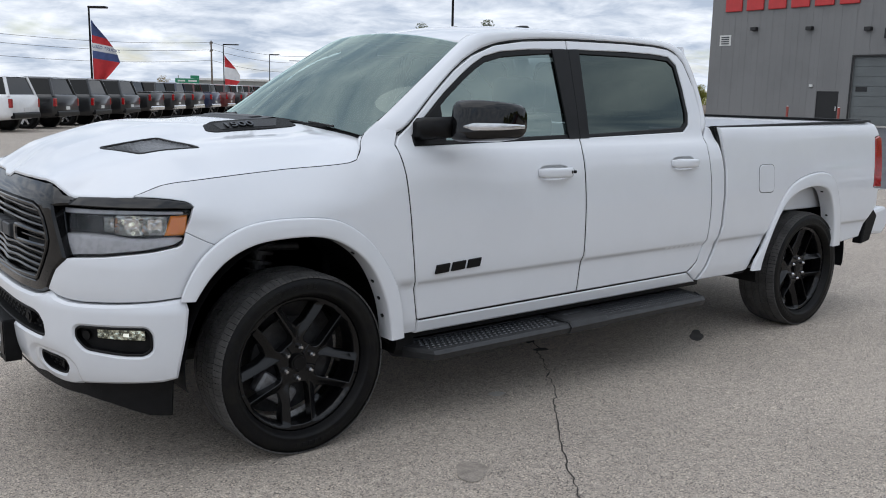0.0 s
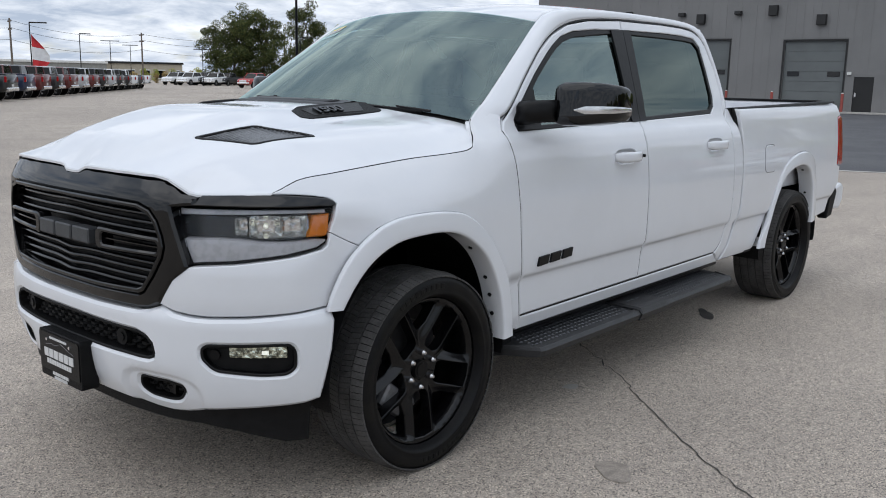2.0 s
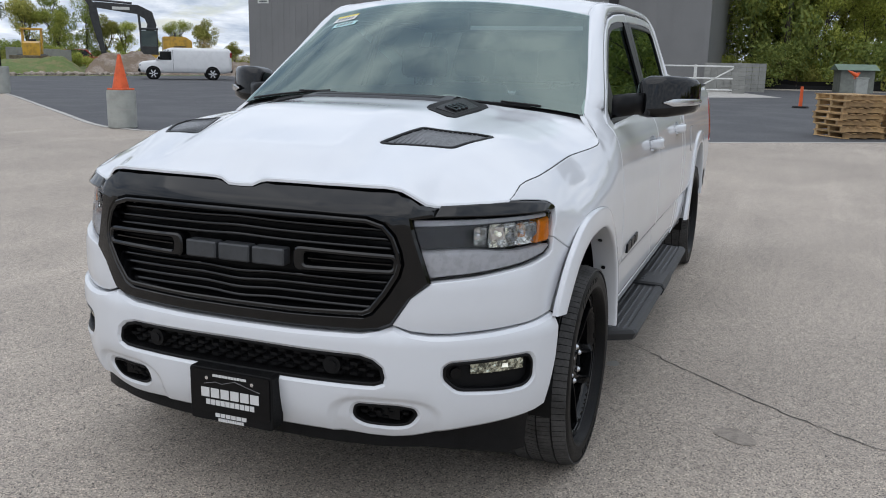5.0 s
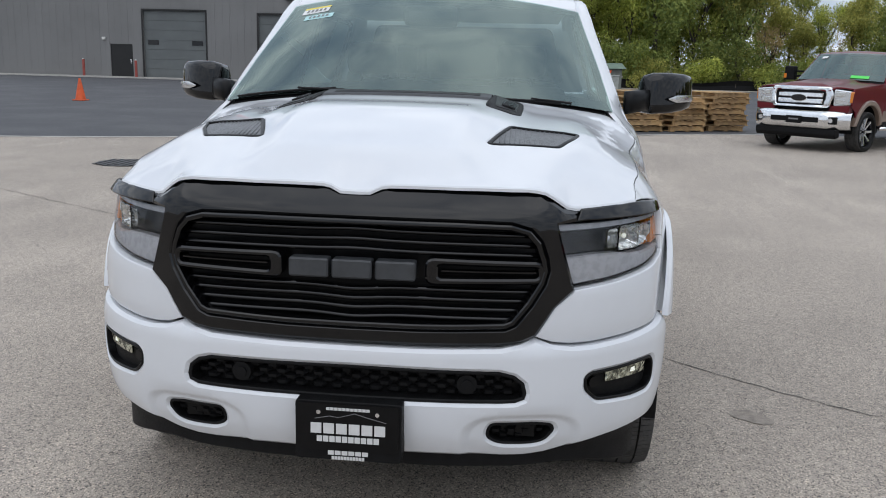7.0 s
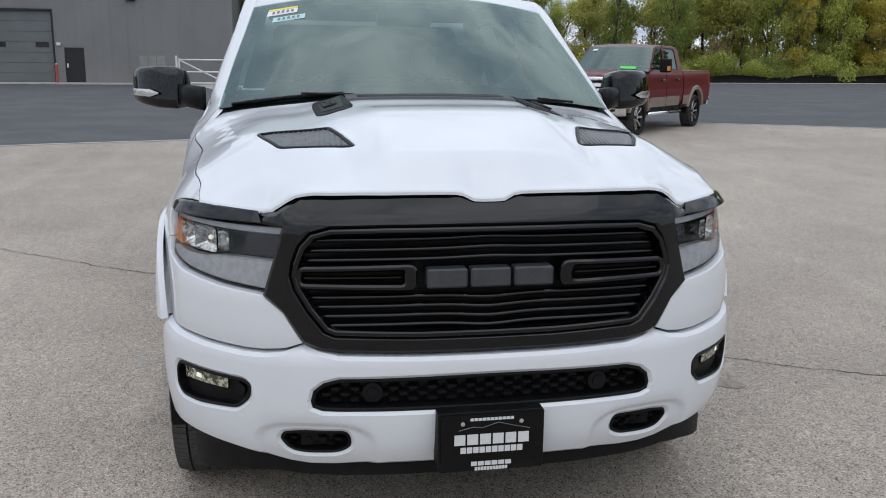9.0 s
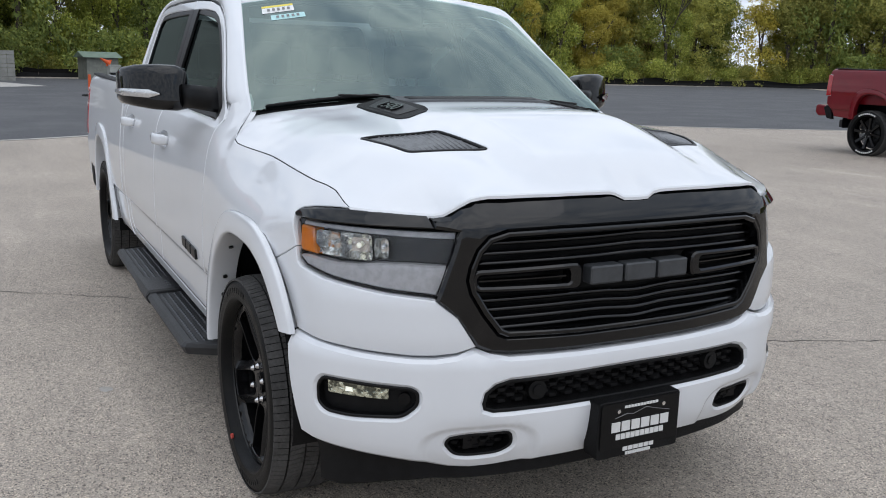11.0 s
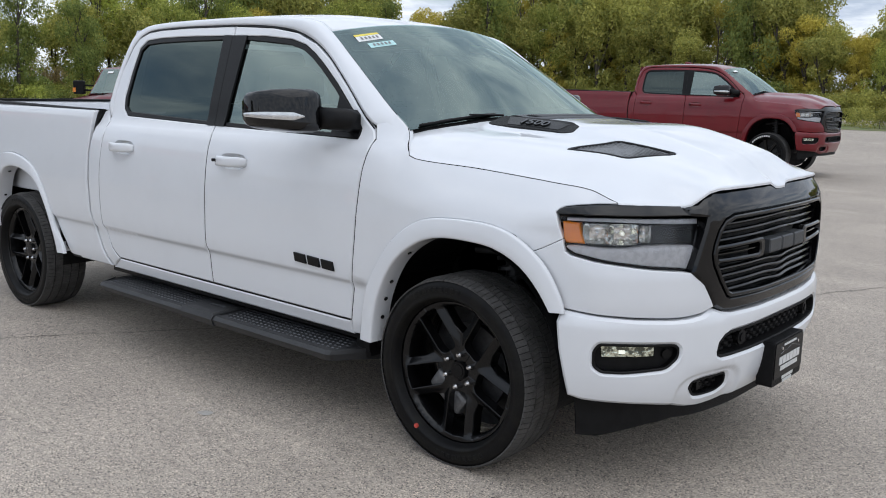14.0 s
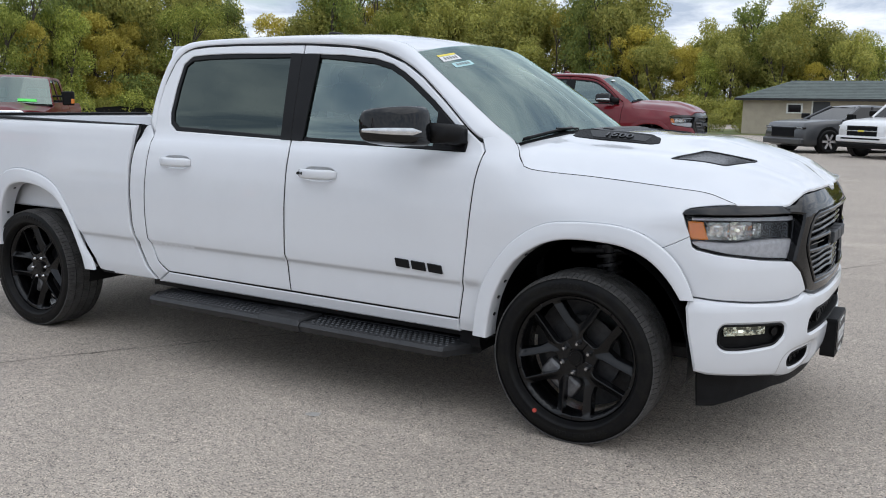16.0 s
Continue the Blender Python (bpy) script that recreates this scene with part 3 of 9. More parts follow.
# ---- the pickup: surfaces ----
# plan line of the body from the middle of the front round the corner and along the side; u is the length along it
PLAN = [(0.965, 0), (0.962, 0.2), (0.952, 0.345), (0.925, 0.52), (0.885, 0.635), (0.835, 0.73), (0.75, 0.835), (0.65, 0.918), (0.55, 0.966), (0.45, 0.988), (0.3, 0.998),
        (0.1, 1.0), (-1.0, 1.0), (-3.0, 1.0), (-5.1, 1.0)]
_fine = smooth_line(PLAN, 0.004)
_len = np.concatenate([[0], np.cumsum([math.dist(a, b) for a, b in zip(_fine, _fine[1:])])])
_px, _py = np.array([p[0] for p in _fine]), np.array([p[1] for p in _fine])


def ux(x):
    """u of a place on the side, by its x."""
    return float(np.interp(-x, -_px, _len))


def uy(y):
    """u of a place on the front, by its y."""
    return math.copysign(float(np.interp(abs(y), _py[:400], _len[:400])), y)


def plan(u):
    """Place and outward normal at u; negative u runs round the other side."""
    if u < 0:
        x, y, nx, ny = plan(-u)
        return x, -y, nx, -ny
    x, y = np.interp(u, _len, _px), np.interp(u, _len, _py)
    a, b = max(u - 0.02, 0), min(u + 0.02, _len[-1])
    tx, ty = np.interp(b, _len, _px) - np.interp(a, _len, _px), np.interp(b, _len, _py) - np.interp(a, _len, _py)
    s = math.hypot(tx, ty)
    if u < 0.02:
        tx, ty, s = 0, 1, 1
    return float(x), float(y), float(ty / s), float(-tx / s)


door_off = curve([(0.36, 0.085), (0.42, 0.058), (0.47, 0.044), (0.505, 0.034), (0.60, 0.030), (0.655, 0.029), (0.672, 0.026), (0.690, 0.010), (0.80, 0.004), (0.95, 0.004), (1.08, 0.012), (1.18, 0.026),
                  (1.25, 0.046), (1.285, 0.066), (1.31, 0.090), (1.45, 0.137), (1.6, 0.187), (1.79, 0.252), (1.85, 0.275), (1.9, 0.30)])
shoulder = curve([(-0.5, 0.004), (-0.30, 0.005), (-0.2, 0.010), (-0.16, 0.020), (-0.12, 0.040), (-0.06, 0.080), (0, 0.13), (0.03, 0.16)])
SEAM = [(-0.50, 1.47), (-0.42, 1.40), (-0.345, 1.31), (-0.28, 1.246), (-0.2, 1.234), (0.03, 1.219), (0.28, 1.201), (0.45, 1.187), (0.54, 1.180), (0.6, 1.170), (0.65, 1.153), (0.695, 1.133)]
seam_z = curve([(ux(x), z) for x, z in SEAM])
corner_extra = curve([(ux(0.25), 0), (ux(0.5), 0.028), (ux(0.75), 0.035), (uy(0.5), 0.03), (0, 0.03)][::-1])
U_SIDE, U_DOOR, U_FOOT = ux(0.25), ux(-0.52), ux(-0.27)
FOOT = [(0.335, 1.302, 0.125), (0.35, 1.326, 0.142), (0.388, 1.362, 0.170), (0.42, 1.386, 0.174), (0.47, 1.416, 0.182), (0.53, 1.452, 0.192), (0.6, 1.5, 0.2)]
foot_z, foot_off = curve([(a, b) for a, b, c in FOOT]), curve([(a, c) for a, b, c in FOOT])


# height of the wing's crown: it follows the bonnet joint and runs on gently into the door's belt
crown_z = curve([(ux(x), z) for x, z in [(-0.60, 1.285), (-0.50, 1.277), (-0.40, 1.264), (-0.30, 1.250), (-0.18, 1.236), (-0.05, 1.226)] + SEAM[5:8] + [(0.54, 1.178), (0.6, 1.178), (0.65, 1.190), (0.695, 1.208), (0.74, 1.22)]])


def fender_off(u, z):
    d = shoulder(z - crown_z(u)) + (max(corner_extra(u), 0) * (1 - ramp01(1.0, 1.09, z)) if u < U_SIDE else 0)
    k = ramp01(ux(0.05), U_DOOR, u)
    d = d * (1 - k) + door_off(z) * k
    if u > U_FOOT:
        # towards the glass the wing runs smoothly up into the foot of the windscreen pillar
        x = plan(u)[0]
        zg = foot_z(-x)
        if z > zg - 0.17:
            at_g = shoulder(zg - crown_z(u)) * (1 - k) + door_off(zg) * k
            t = min((z - zg + 0.17) / 0.17, 1.2)
            d += (foot_off(-x) - at_g) * t * t * ramp01(0.27, 0.36, -x)
    return d


fascia_off = curve([(0.70, 0.035), (0.735, 0.022), (0.78, 0.016), (0.86, 0.018), (0.92, 0.03), (0.95, 0.045)])
bumper_off = curve([(0.30, 0.09), (0.34, 0.065), (0.38, 0.040), (0.43, 0.018), (0.52, 0.004), (0.60, 0.0), (0.68, 0.0), (0.715, 0.006), (0.74, 0.022), (0.76, 0.05)])
lamp_off = curve([(0.86, 0.045), (0.93, 0.045), (1.0, 0.052), (1.08, 0.066), (1.13, 0.09), (1.16, 0.11)])
brow_off = curve([(1.08, 0.064), (1.10, 0.078), (1.12, 0.105), (1.134, 0.138), (1.15, 0.16)])
grille_off = curve([(0.70, 0.02), (0.78, 0.012), (0.95, 0.014), (1.08, 0.016), (1.10, 0.020), (1.125, 0.032), (1.15, 0.048), (1.18, 0.069), (1.20, 0.085)])


def corner_off(u, z):
    k = ramp01(ux(0.66), ux(0.48), u)
    return fascia_off(z) * (1 - k) + fender_off(u, z) * k


def on(off, extra=0.0):
    """A placing function on the body line: off is a depth by z, or by u and z."""
    two = off in (fender_off, corner_off)

    def place(u, z, depth):
        x, y, nx, ny = plan(u)
        d = (off(u, z) if two else off(z)) + depth + extra
        return (x - nx * d, y - ny * d, z)
    return place


HOOD_X = [-0.45, -0.25, 0.0, 0.3, 0.45, 0.6, 0.72, 0.82, 0.9, 0.96]
HOOD_Y = [0, 0.2, 0.34, 0.42, 0.5, 0.65, 0.75, 0.82, 0.87, 0.95]
HOOD_Z = [curve(list(zip(HOOD_Y, r))) for r in (
    (1.428, 1.424, 1.415, 1.395, 1.365, 1.35, 1.33, 1.30, 1.26, 1.18), (1.420, 1.417, 1.409, 1.388, 1.356, 1.342, 1.318, 1.284, 1.24, 1.15),
    (1.406, 1.404, 1.396, 1.376, 1.347, 1.333, 1.303, 1.266, 1.222, 1.13), (1.376, 1.374, 1.366, 1.35, 1.328, 1.312, 1.28, 1.24, 1.19, 1.1),
    (1.346, 1.344, 1.337, 1.326, 1.312, 1.292, 1.252, 1.205, 1.15, 1.05), (1.305, 1.303, 1.297, 1.29, 1.278, 1.235, 1.165, 1.10, 1.04, 0.95),
    (1.268, 1.266, 1.260, 1.252, 1.24, 1.185, 1.11, 1.03, 0.95, 0.85), (1.236, 1.234, 1.227, 1.219, 1.203, 1.152, 1.05, 0.95, 0.88, 0.8),
    (1.200, 1.199, 1.195, 1.190, 1.176, 1.125, 1.0, 0.92, 0.85, 0.75), (1.162, 1.160, 1.152, 1.14, 1.10, 1.02, 0.95, 0.88, 0.8, 0.7))]
_seam3 = [on(fender_off)(u, seam_z(u), 0) for u in np.linspace(ux(0.695), ux(-0.30), 60)]
seam_y = curve([(p[0], p[1]) for p in _seam3[::-1]])
seam_h = curve([(p[0], p[2]) for p in _seam3[::-1]])


nose_x = curve([(0, 0.912), (0.12, 0.910), (0.3, 0.903), (0.45, 0.888), (0.525, 0.872), (0.575, 0.85), (0.618, 0.822), (0.660, 0.796), (0.722, 0.752), (0.783, 0.703), (0.834, 0.652), (0.90, 0.56), (1.0, 0.40)])
nose_z = curve([(0, 1.168), (0.045, 1.170), (0.075, 1.181), (0.115, 1.190), (0.5, 1.189), (0.55, 1.180), (0.595, 1.150), (0.625, 1.131), (0.65, 1.128), (0.70, 1.129), (0.76, 1.131), (0.834, 1.133), (1.0, 1.13)])


def blurred(a, n):
    """A grid of heights, evened out by n passes of a short filter in both directions."""
    for _ in range(n):
        a = np.pad(a, 1, mode="reflect", reflect_type="odd")
        a = (a[:-2] + 2 * a[1:-1] + a[2:]) / 4
        a = (a[:, :-2] + 2 * a[:, 1:-1] + a[:, 2:]) / 4
    return a


# the bonnet's heights on a fine grid over x and y
GX, GY = np.arange(-0.56, 1.08, 0.02), np.arange(0, 1.10, 0.02)
_rows = np.array([[h(min(y, 0.95)) for y in GY] for h in HOOD_Z])
_full = np.array([[curve(list(zip(HOOD_X, _rows[:, k])))(min(max(x, -0.45), 0.96)) for k in range(len(GY))] for x in GX])
_full = np.concatenate([_full[:, :0:-1], _full], 1)
HOOD_GRID = blurred(_full, 4)[:, len(GY) - 1:]
rear_x = curve([(0, -0.203), (0.2, -0.205), (0.34, -0.235), (0.42, -0.285), (0.55, -0.318), (0.68, -0.350), (0.80, -0.378), (0.9, -0.39)])
rear_z = curve([(0, 1.402), (0.2, 1.400), (0.42, 1.388), (0.55, 1.374), (0.68, 1.358), (0.80, 1.338), (0.87, 1.318), (0.95, 1.29)])


def hood_grid(x, y):
    a, b = min(max((x - GX[0]) / 0.02, 0), len(GX) - 1.001), min(max(y / 0.02, 0), len(GY) - 1.001)
    i, j = int(a), int(b)
    a, b = a - i, b - j
    g = HOOD_GRID
    return float((g[i, j] * (1 - b) + g[i, j + 1] * b) * (1 - a) + (g[i + 1, j] * (1 - b) + g[i + 1, j + 1] * b) * a)


def hood_base(x, y):
    """Height of the bonnet before its front edge is fitted: it meets the wings at the side and the screen at the rear."""
    z = hood_grid(x, y)
    if y > 0.5:
        q = min(max(x, -0.30), 0.652)
        e = seam_y(q)
        z += ramp01(0.62 * e, e, y) * (seam_h(q) - hood_grid(q, e)) * (1 - ramp01(0.58, 0.66, x))
    return z


def hood_z(x, y):
    """Height of the bonnet; its front edge lies on the grille cap and the lamp brows."""
    y = abs(y)
    z = hood_base(x, y)
    e = nose_x(y)
    k = max(0.0, 1 - max(e - x, 0.0) / 0.30) ** 2
    if y < 0.86 and k > 0:
        z += (nose_z(y) - hood_base(e, y)) * k
    # the raised middle bulges towards the nose
    z += 0.034 * (1 - ramp01(0.26, 0.40, y)) * ramp01(0.08, 0.48, x) * ramp01(0.0, 0.17, e - x)
    e = rear_x(y)
    k = 1 - ramp01(0.0, 0.24, x - e)
    if k > 0:
        z += (rear_z(y) - hood_base(e, y)) * k * (1 - ramp01(0.86, 0.92, y))
    return z


# beside the raised middle the sheet is stretched, with a slight crown, between the middle, the nose, the wings and the screen
_free, _fix = np.zeros(HOOD_GRID.shape), HOOD_GRID.copy()
for i, x in enumerate(GX):
    for k, y in enumerate(GY):
        q = min(max(x, -0.30), 0.652)
        if y <= 0.834 and x > nose_x(y):
            _fix[i, k] = nose_z(y)
        elif x < rear_x(min(y, 0.9)):
            _fix[i, k] = rear_z(min(y, 0.95))
        elif y > seam_y(q):
            _fix[i, k] = seam_h(q)
        else:
            _free[i, k] = max(ramp01(0.60, 0.74, y), ramp01(0.44, 0.62, x) * ramp01(0.38, 0.52, y), ramp01(0.70, 0.84, x))
_z = _fix.copy()
for _ in range(700):
    p = np.pad(_z, 1, mode="edge")
    p[:, 0] = p[:, 2]
    mean = (p[:-2, 1:-1] + p[2:, 1:-1] + p[1:-1, :-2] + p[1:-1, 2:]) / 4 + 0.00015
    _z = _fix + (mean - _fix) * _free
_z = np.concatenate([_z[:, :0:-1], _z], 1)
HOOD_GRID = blurred(_z, 2)[:, len(GY) - 1:]


def brow_place(u, z, depth):
    x, y, nx, ny = plan(u)
    t = min(max((z - 1.091) / 0.036, 0.0), 1.1)
    low = 0.040 + 0.014 * ramp01(ux(0.60), ux(0.46), u)
    d = low + (0.068 - low) * t + depth
    return (x - nx * d, y - ny * d, z)


def hood_place(x, y, depth):
    return (x, y, hood_z(x, y) - depth)


FRONT_IN = [(0.475, 0.735), (0.42, 0.815), (0.34, 0.888), (0.23, 0.935), (0.10, 0.948), (-0.04, 0.945), (-0.15, 0.916), (-0.26, 0.846), (-0.332, 0.76), (-0.388, 0.64), (-0.415, 0.52), (-0.422, 0.44)]
FRONT_OUT = [(0.53, 0.735), (0.51, 0.793), (0.455, 0.886), (0.39, 0.946), (0.307, 0.995), (0.21, 1.022), (0.06, 1.028), (-0.10, 1.017), (-0.20, 0.985), (-0.312, 0.906), (-0.398, 0.80),
             (-0.458, 0.69), (-0.487, 0.575), (-0.500, 0.44)]
REAR_IN = [(-3.315, 0.455), (-3.35, 0.56), (-3.45, 0.745), (-3.57, 0.885), (-3.73, 0.952), (-3.92, 0.97), (-4.06, 0.935), (-4.14, 0.83), (-4.18, 0.69), (-4.19, 0.53)]
REAR_OUT = [(-3.235, 0.455), (-3.265, 0.52), (-3.35, 0.62), (-3.44, 0.79), (-3.575, 0.956), (-3.73, 1.03), (-3.94, 1.062), (-4.09, 1.04), (-4.19, 0.965), (-4.27, 0.76), (-4.295, 0.6), (-4.30, 0.53)]
DOOR_F = [(-0.597, 0.505), (-0.570, 0.69), (-0.548, 0.9), (-0.525, 1.18), (-0.512, 1.26), (-0.508, 1.31)]
RAIL = [(-0.53, 1.345), (-0.60, 1.393), (-0.763, 1.530), (-0.926, 1.655), (-1.049, 1.727), (-1.21, 1.784), (-1.41, 1.814), (-1.724, 1.833)]
RAIL_R = [(-1.732, 1.833), (-2.2, 1.839), (-2.45, 1.835), (-2.577, 1.824), (-2.655, 1.795), (-2.70, 1.745), (-2.75, 1.61), (-2.765, 1.46), (-2.748, 1.31)]
DOOR_B = [(-1.69, 1.32), (-1.668, 1.25), (-1.668, 1.1), (-1.672, 0.87), (-1.672, 0.71), (-1.660, 0.57), (-1.652, 0.51)]
DOOR_R = [(-2.748, 1.31), (-2.738, 1.23), (-2.752, 1.03), (-2.757, 0.86), (-2.742, 0.70), (-2.68, 0.565), (-2.60, 0.513)]
GAP = [(-2.835, 1.375), (-2.862, 1.27), (-2.88, 1.12), (-2.882, 0.95), (-2.872, 0.777), (-2.83, 0.63), (-2.775, 0.53), (-2.70, 0.445)]
WIN_F = [(-0.607, 1.302), (-0.607, 1.35), (-0.671, 1.415), (-0.833, 1.546), (-0.96, 1.635), (-1.039, 1.685), (-1.123, 1.727), (-1.241, 1.757), (-1.45, 1.777), (-1.70, 1.786), (-1.668, 1.322)]
WIN_R = [(-1.752, 1.788), (-2.2, 1.795), (-2.437, 1.792), (-2.57, 1.782), (-2.63, 1.735), (-2.648, 1.6), (-2.652, 1.45), (-2.635, 1.385), (-2.58, 1.345), (-1.708, 1.323)]


def side(pts):
    return [(ux(x), z) for x, z in pts]


def shrink(pts, d):
    return [tuple(p) for p in inset(pts, d)]


def seam(name, pts, place, parent, mirror, width=0.0055, depth=0.0042):
    """A dark strip laid in the joint along a line on the body, in place of its shade."""
    line = smooth_line(pts, 0.03)
    rows = []
    for k, p in enumerate(line):
        a, b = line[max(k - 1, 0)], line[min(k + 1, len(line) - 1)]
        du, dz = b[0] - a[0], b[1] - a[1]
        q = math.hypot(du, dz) or 1
        row = [place(p[0] + t * -dz / q * width / 2, p[1] + t * du / q * width / 2, depth) for t in (-1, 1)]
        rows.append([(x, -y if mirror else y, z) for x, y, z in row])
    return loft(name, rows, "black_trim", parent, flip=mirror)


# ---- wheels ----
def make_wheel(parent, mirror, at, style="fork", lettering=False, r_tyre=0.397, phase=0.0):
    """A wheel whose outer face looks to +y (or -y when mirrored): tyre with tread blocks and a six-fork black rim."""
    s = -1 if mirror else 1
    hub = new("wheel")
    hub.parent = parent
    hub.matrix_basis = pose(at[0], at[1], at[2], 0, 0, 180 if mirror else 0) @ pose(0, 0, 0, 0, phase, 0)
    tagged(hub, "black-painted alloy wheel with a low-profile tyre")
    # tyre body: profile of radius and y, turned round the axle
    k = r_tyre / 0.4076
    prof = [(0.303, -0.10), (0.303, -0.118), (0.33, -0.136), (0.365, -0.139), (0.388, -0.130), (0.399, -0.118), (0.400, -0.09), (0.400, 0.0), (0.400, 0.09), (0.399, 0.118), (0.388, 0.130),
            (0.372, 0.137), (0.366, 0.1385), (0.345, 0.1395), (0.334, 0.1365), (0.330, 0.1385), (0.324, 0.137), (0.318, 0.131), (0.312, 0.121), (0.303, 0.10)]
    n = 72
    rows = [[(r * k * math.cos(2 * math.pi * i / n), y, r * k * math.sin(2 * math.pi * i / n)) for r, y in prof] for i in range(n)]
    rows.append(rows[0])
    tyre = loft("tyre", rows, "rubber", hub, "black low-profile road tyre with a ribbed tread", flip=False)
    # tread: four ribs of blocks and shoulder lugs
    v, f = [], []
    for rib, (y0, y1, cnt, skew) in enumerate([(-0.134, -0.086, 96, 0.0), (-0.079, -0.029, 120, 0.010), (-0.023, 0.023, 120, -0.010), (0.029, 0.079, 120, 0.010), (0.086, 0.134, 96, 0.0)]):
        for i in range(cnt):
            a0, a1 = 2 * math.pi * (i + 0.06) / cnt, 2 * math.pi * (i + 0.94) / cnt
            b = len(v)
            for y, da in ((y0, -skew), (y1, skew)):
                edge = abs(y) > 0.12
                ro = (0.3965 if edge else 0.4076) * k
                for a in (a0 + da, a1 + da):
                    v.append((ro * math.cos(a), y, ro * math.sin(a)))
                    v.append((0.39 * k * math.cos(a), y, 0.39 * k * math.sin(a)))
            # corners: y0a0, y0a0 in, y0a1, y0a1 in, y1a0, ...
            f += [(b, b + 2, b + 6, b + 4), (b, b + 4, b + 5, b + 1), (b + 2, b + 3, b + 7, b + 6), (b, b + 1, b + 3, b + 2), (b + 4, b + 6, b + 7, b + 5)]
    shaped("tread", v, f, "tread_rubber", tyre, smooth=False)
    for q in range(2):
        for j in range(9):
            a = math.pi * q + 0.5 + j * (0.12 if lettering else 0.085)
            bm = bmesh.new()
            if lettering:
                box(bm, 0.335 * k, 0.36 * k, 0.138, 0.143, -0.014, 0.014, m=Matrix.Rotation(a, 4, "Y"))
            else:
                box(bm, 0.345 * k, 0.366 * k, 0.134, 0.1412, -0.009, 0.009, 0.002, m=Matrix.Rotation(a, 4, "Y"))
            part("raised_mark", bm, "plate_white" if lettering else "rubber", tyre)
    # rim barrel, lip and back
    lip = [(0.303, -0.10), (0.282, -0.09), (0.280, 0.0), (0.292, 0.075), (0.302, 0.100), (0.305, 0.114), (0.309, 0.123), (0.314, 0.121)]
    rows = [[(r * math.cos(2 * math.pi * i / n), y, r * math.sin(2 * math.pi * i / n)) for r, y in lip] for i in range(n)]
    rows.append(rows[0])
    rim = loft("rim", rows, "rim_black", hub, "gloss black alloy rim with six forked spokes")
    if style == "fork":
        # five forks: parallel legs frame wide U-shaped windows, and meet their neighbours near the hub
        dish = curve([(0.0, 0.060), (0.085, 0.064), (0.14, 0.076), (0.21, 0.086), (0.262, 0.093), (0.295, 0.096)])
        ca, sa = math.cos(math.pi / 5), math.sin(math.pi / 5)

        def leg(t, p):
            return (t * ca + p * sa, t * sa - p * ca)

        def fork_place(a, b, depth):
            p = a * sa - abs(b) * ca
            fall = 0.026 * ramp01(0.040, 0.092, p)
            r = math.hypot(a, b)
            keep = ramp01(0.262, 0.278, r)
            return (a * 1.015, dish(r) - fall * (1 - keep) - depth, -b * 1.015)
        half = [(0.030, 0.0), leg(0.045, 0.0), leg(0.090, 0.0), leg(0.090, 0.026), leg(0.095, 0.036), leg(0.105, 0.043), leg(0.12, 0.046), leg(0.20, 0.047), leg(0.262, 0.049)]
        a0 = math.atan2(half[-1][1], half[-1][0])
        half[-1] = (0.268 * math.cos(a0), 0.268 * math.sin(a0))
        a1 = math.pi / 5
        half += [(0.270 * math.cos(a1), 0.270 * math.sin(a1)), (0.289 * math.cos(a1), 0.289 * math.sin(a1))] + [(0.289 * math.cos(t), 0.289 * math.sin(t)) for t in (0.5, 0.38, 0.25, 0.12)]
        fork = half + [(0.289, 0.0)] + [(x, -y) for x, y in half[:0:-1]]
        tip = [(0.156, 0.004), leg(0.172, 0.080), leg(0.225, 0.082)]
        b0 = math.asin(min(1, 0.084 / 0.268))
        arc = [(0.266 * math.cos(t), 0.266 * math.sin(t)) for t in (math.pi / 5 - b0, (math.pi / 5 - b0) * 0.5)]
        gap = tip + arc + [(0.266, 0.0)] + [(x, -y) for x, y in (tip + arc)[::-1]]
        spoke = panel("spoke", fork, fork_place, "rim_black", rim, holes=[gap], step=0.012, edge=0.003, thick=0.050)
        for j in range(1, 5):
            other = new("spoke", spoke.data)
            other.parent = rim
            other.matrix_basis = Matrix.Rotation(-2 * math.pi / 5 * j, 4, "Y")
    else:
        for j in range(8):
            a = math.pi / 4 * j
            bm = bmesh.new()
            secs = []
            for r, w, t in ((0.05, 0.026, 0.06), (0.12, 0.024, 0.075), (0.2, 0.028, 0.09), (0.27, 0.036, 0.10)):
                secs.append([bm.verts.new((r, t - 0.04, -w)), bm.verts.new((r, t, -w * 0.7)), bm.verts.new((r, t, w * 0.7)), bm.verts.new((r, t - 0.04, w))])
            for s0, s1 in zip(secs, secs[1:]):
                for q in range(3):
                    bm.faces.new((s0[q], s0[q + 1], s1[q + 1], s1[q]))
            bmesh.ops.recalc_face_normals(bm, faces=bm.faces)
            bmesh.ops.rotate(bm, cent=(0, 0, 0), matrix=Matrix.Rotation(-a, 3, "Y"), verts=bm.verts)
            part("spoke", bm, "rim_black" if style == "black8" else "lamp_silver", rim, smooth=False)
    bm = bmesh.new()
    cyl(bm, (0, 0.0, 0), (0, 0.056, 0), 0.080, 0.072, 36)
    part("hub", bm, "rim_black", rim)
    bm = bmesh.new()
    cyl(bm, (0, 0.05, 0), (0, 0.074, 0), 0.040, 0.037, 30)
    cyl(bm, (0, 0.074, 0), (0, 0.077, 0), 0.028, 0.027, 30)
    part("centre_cap", bm, "black_trim", rim)
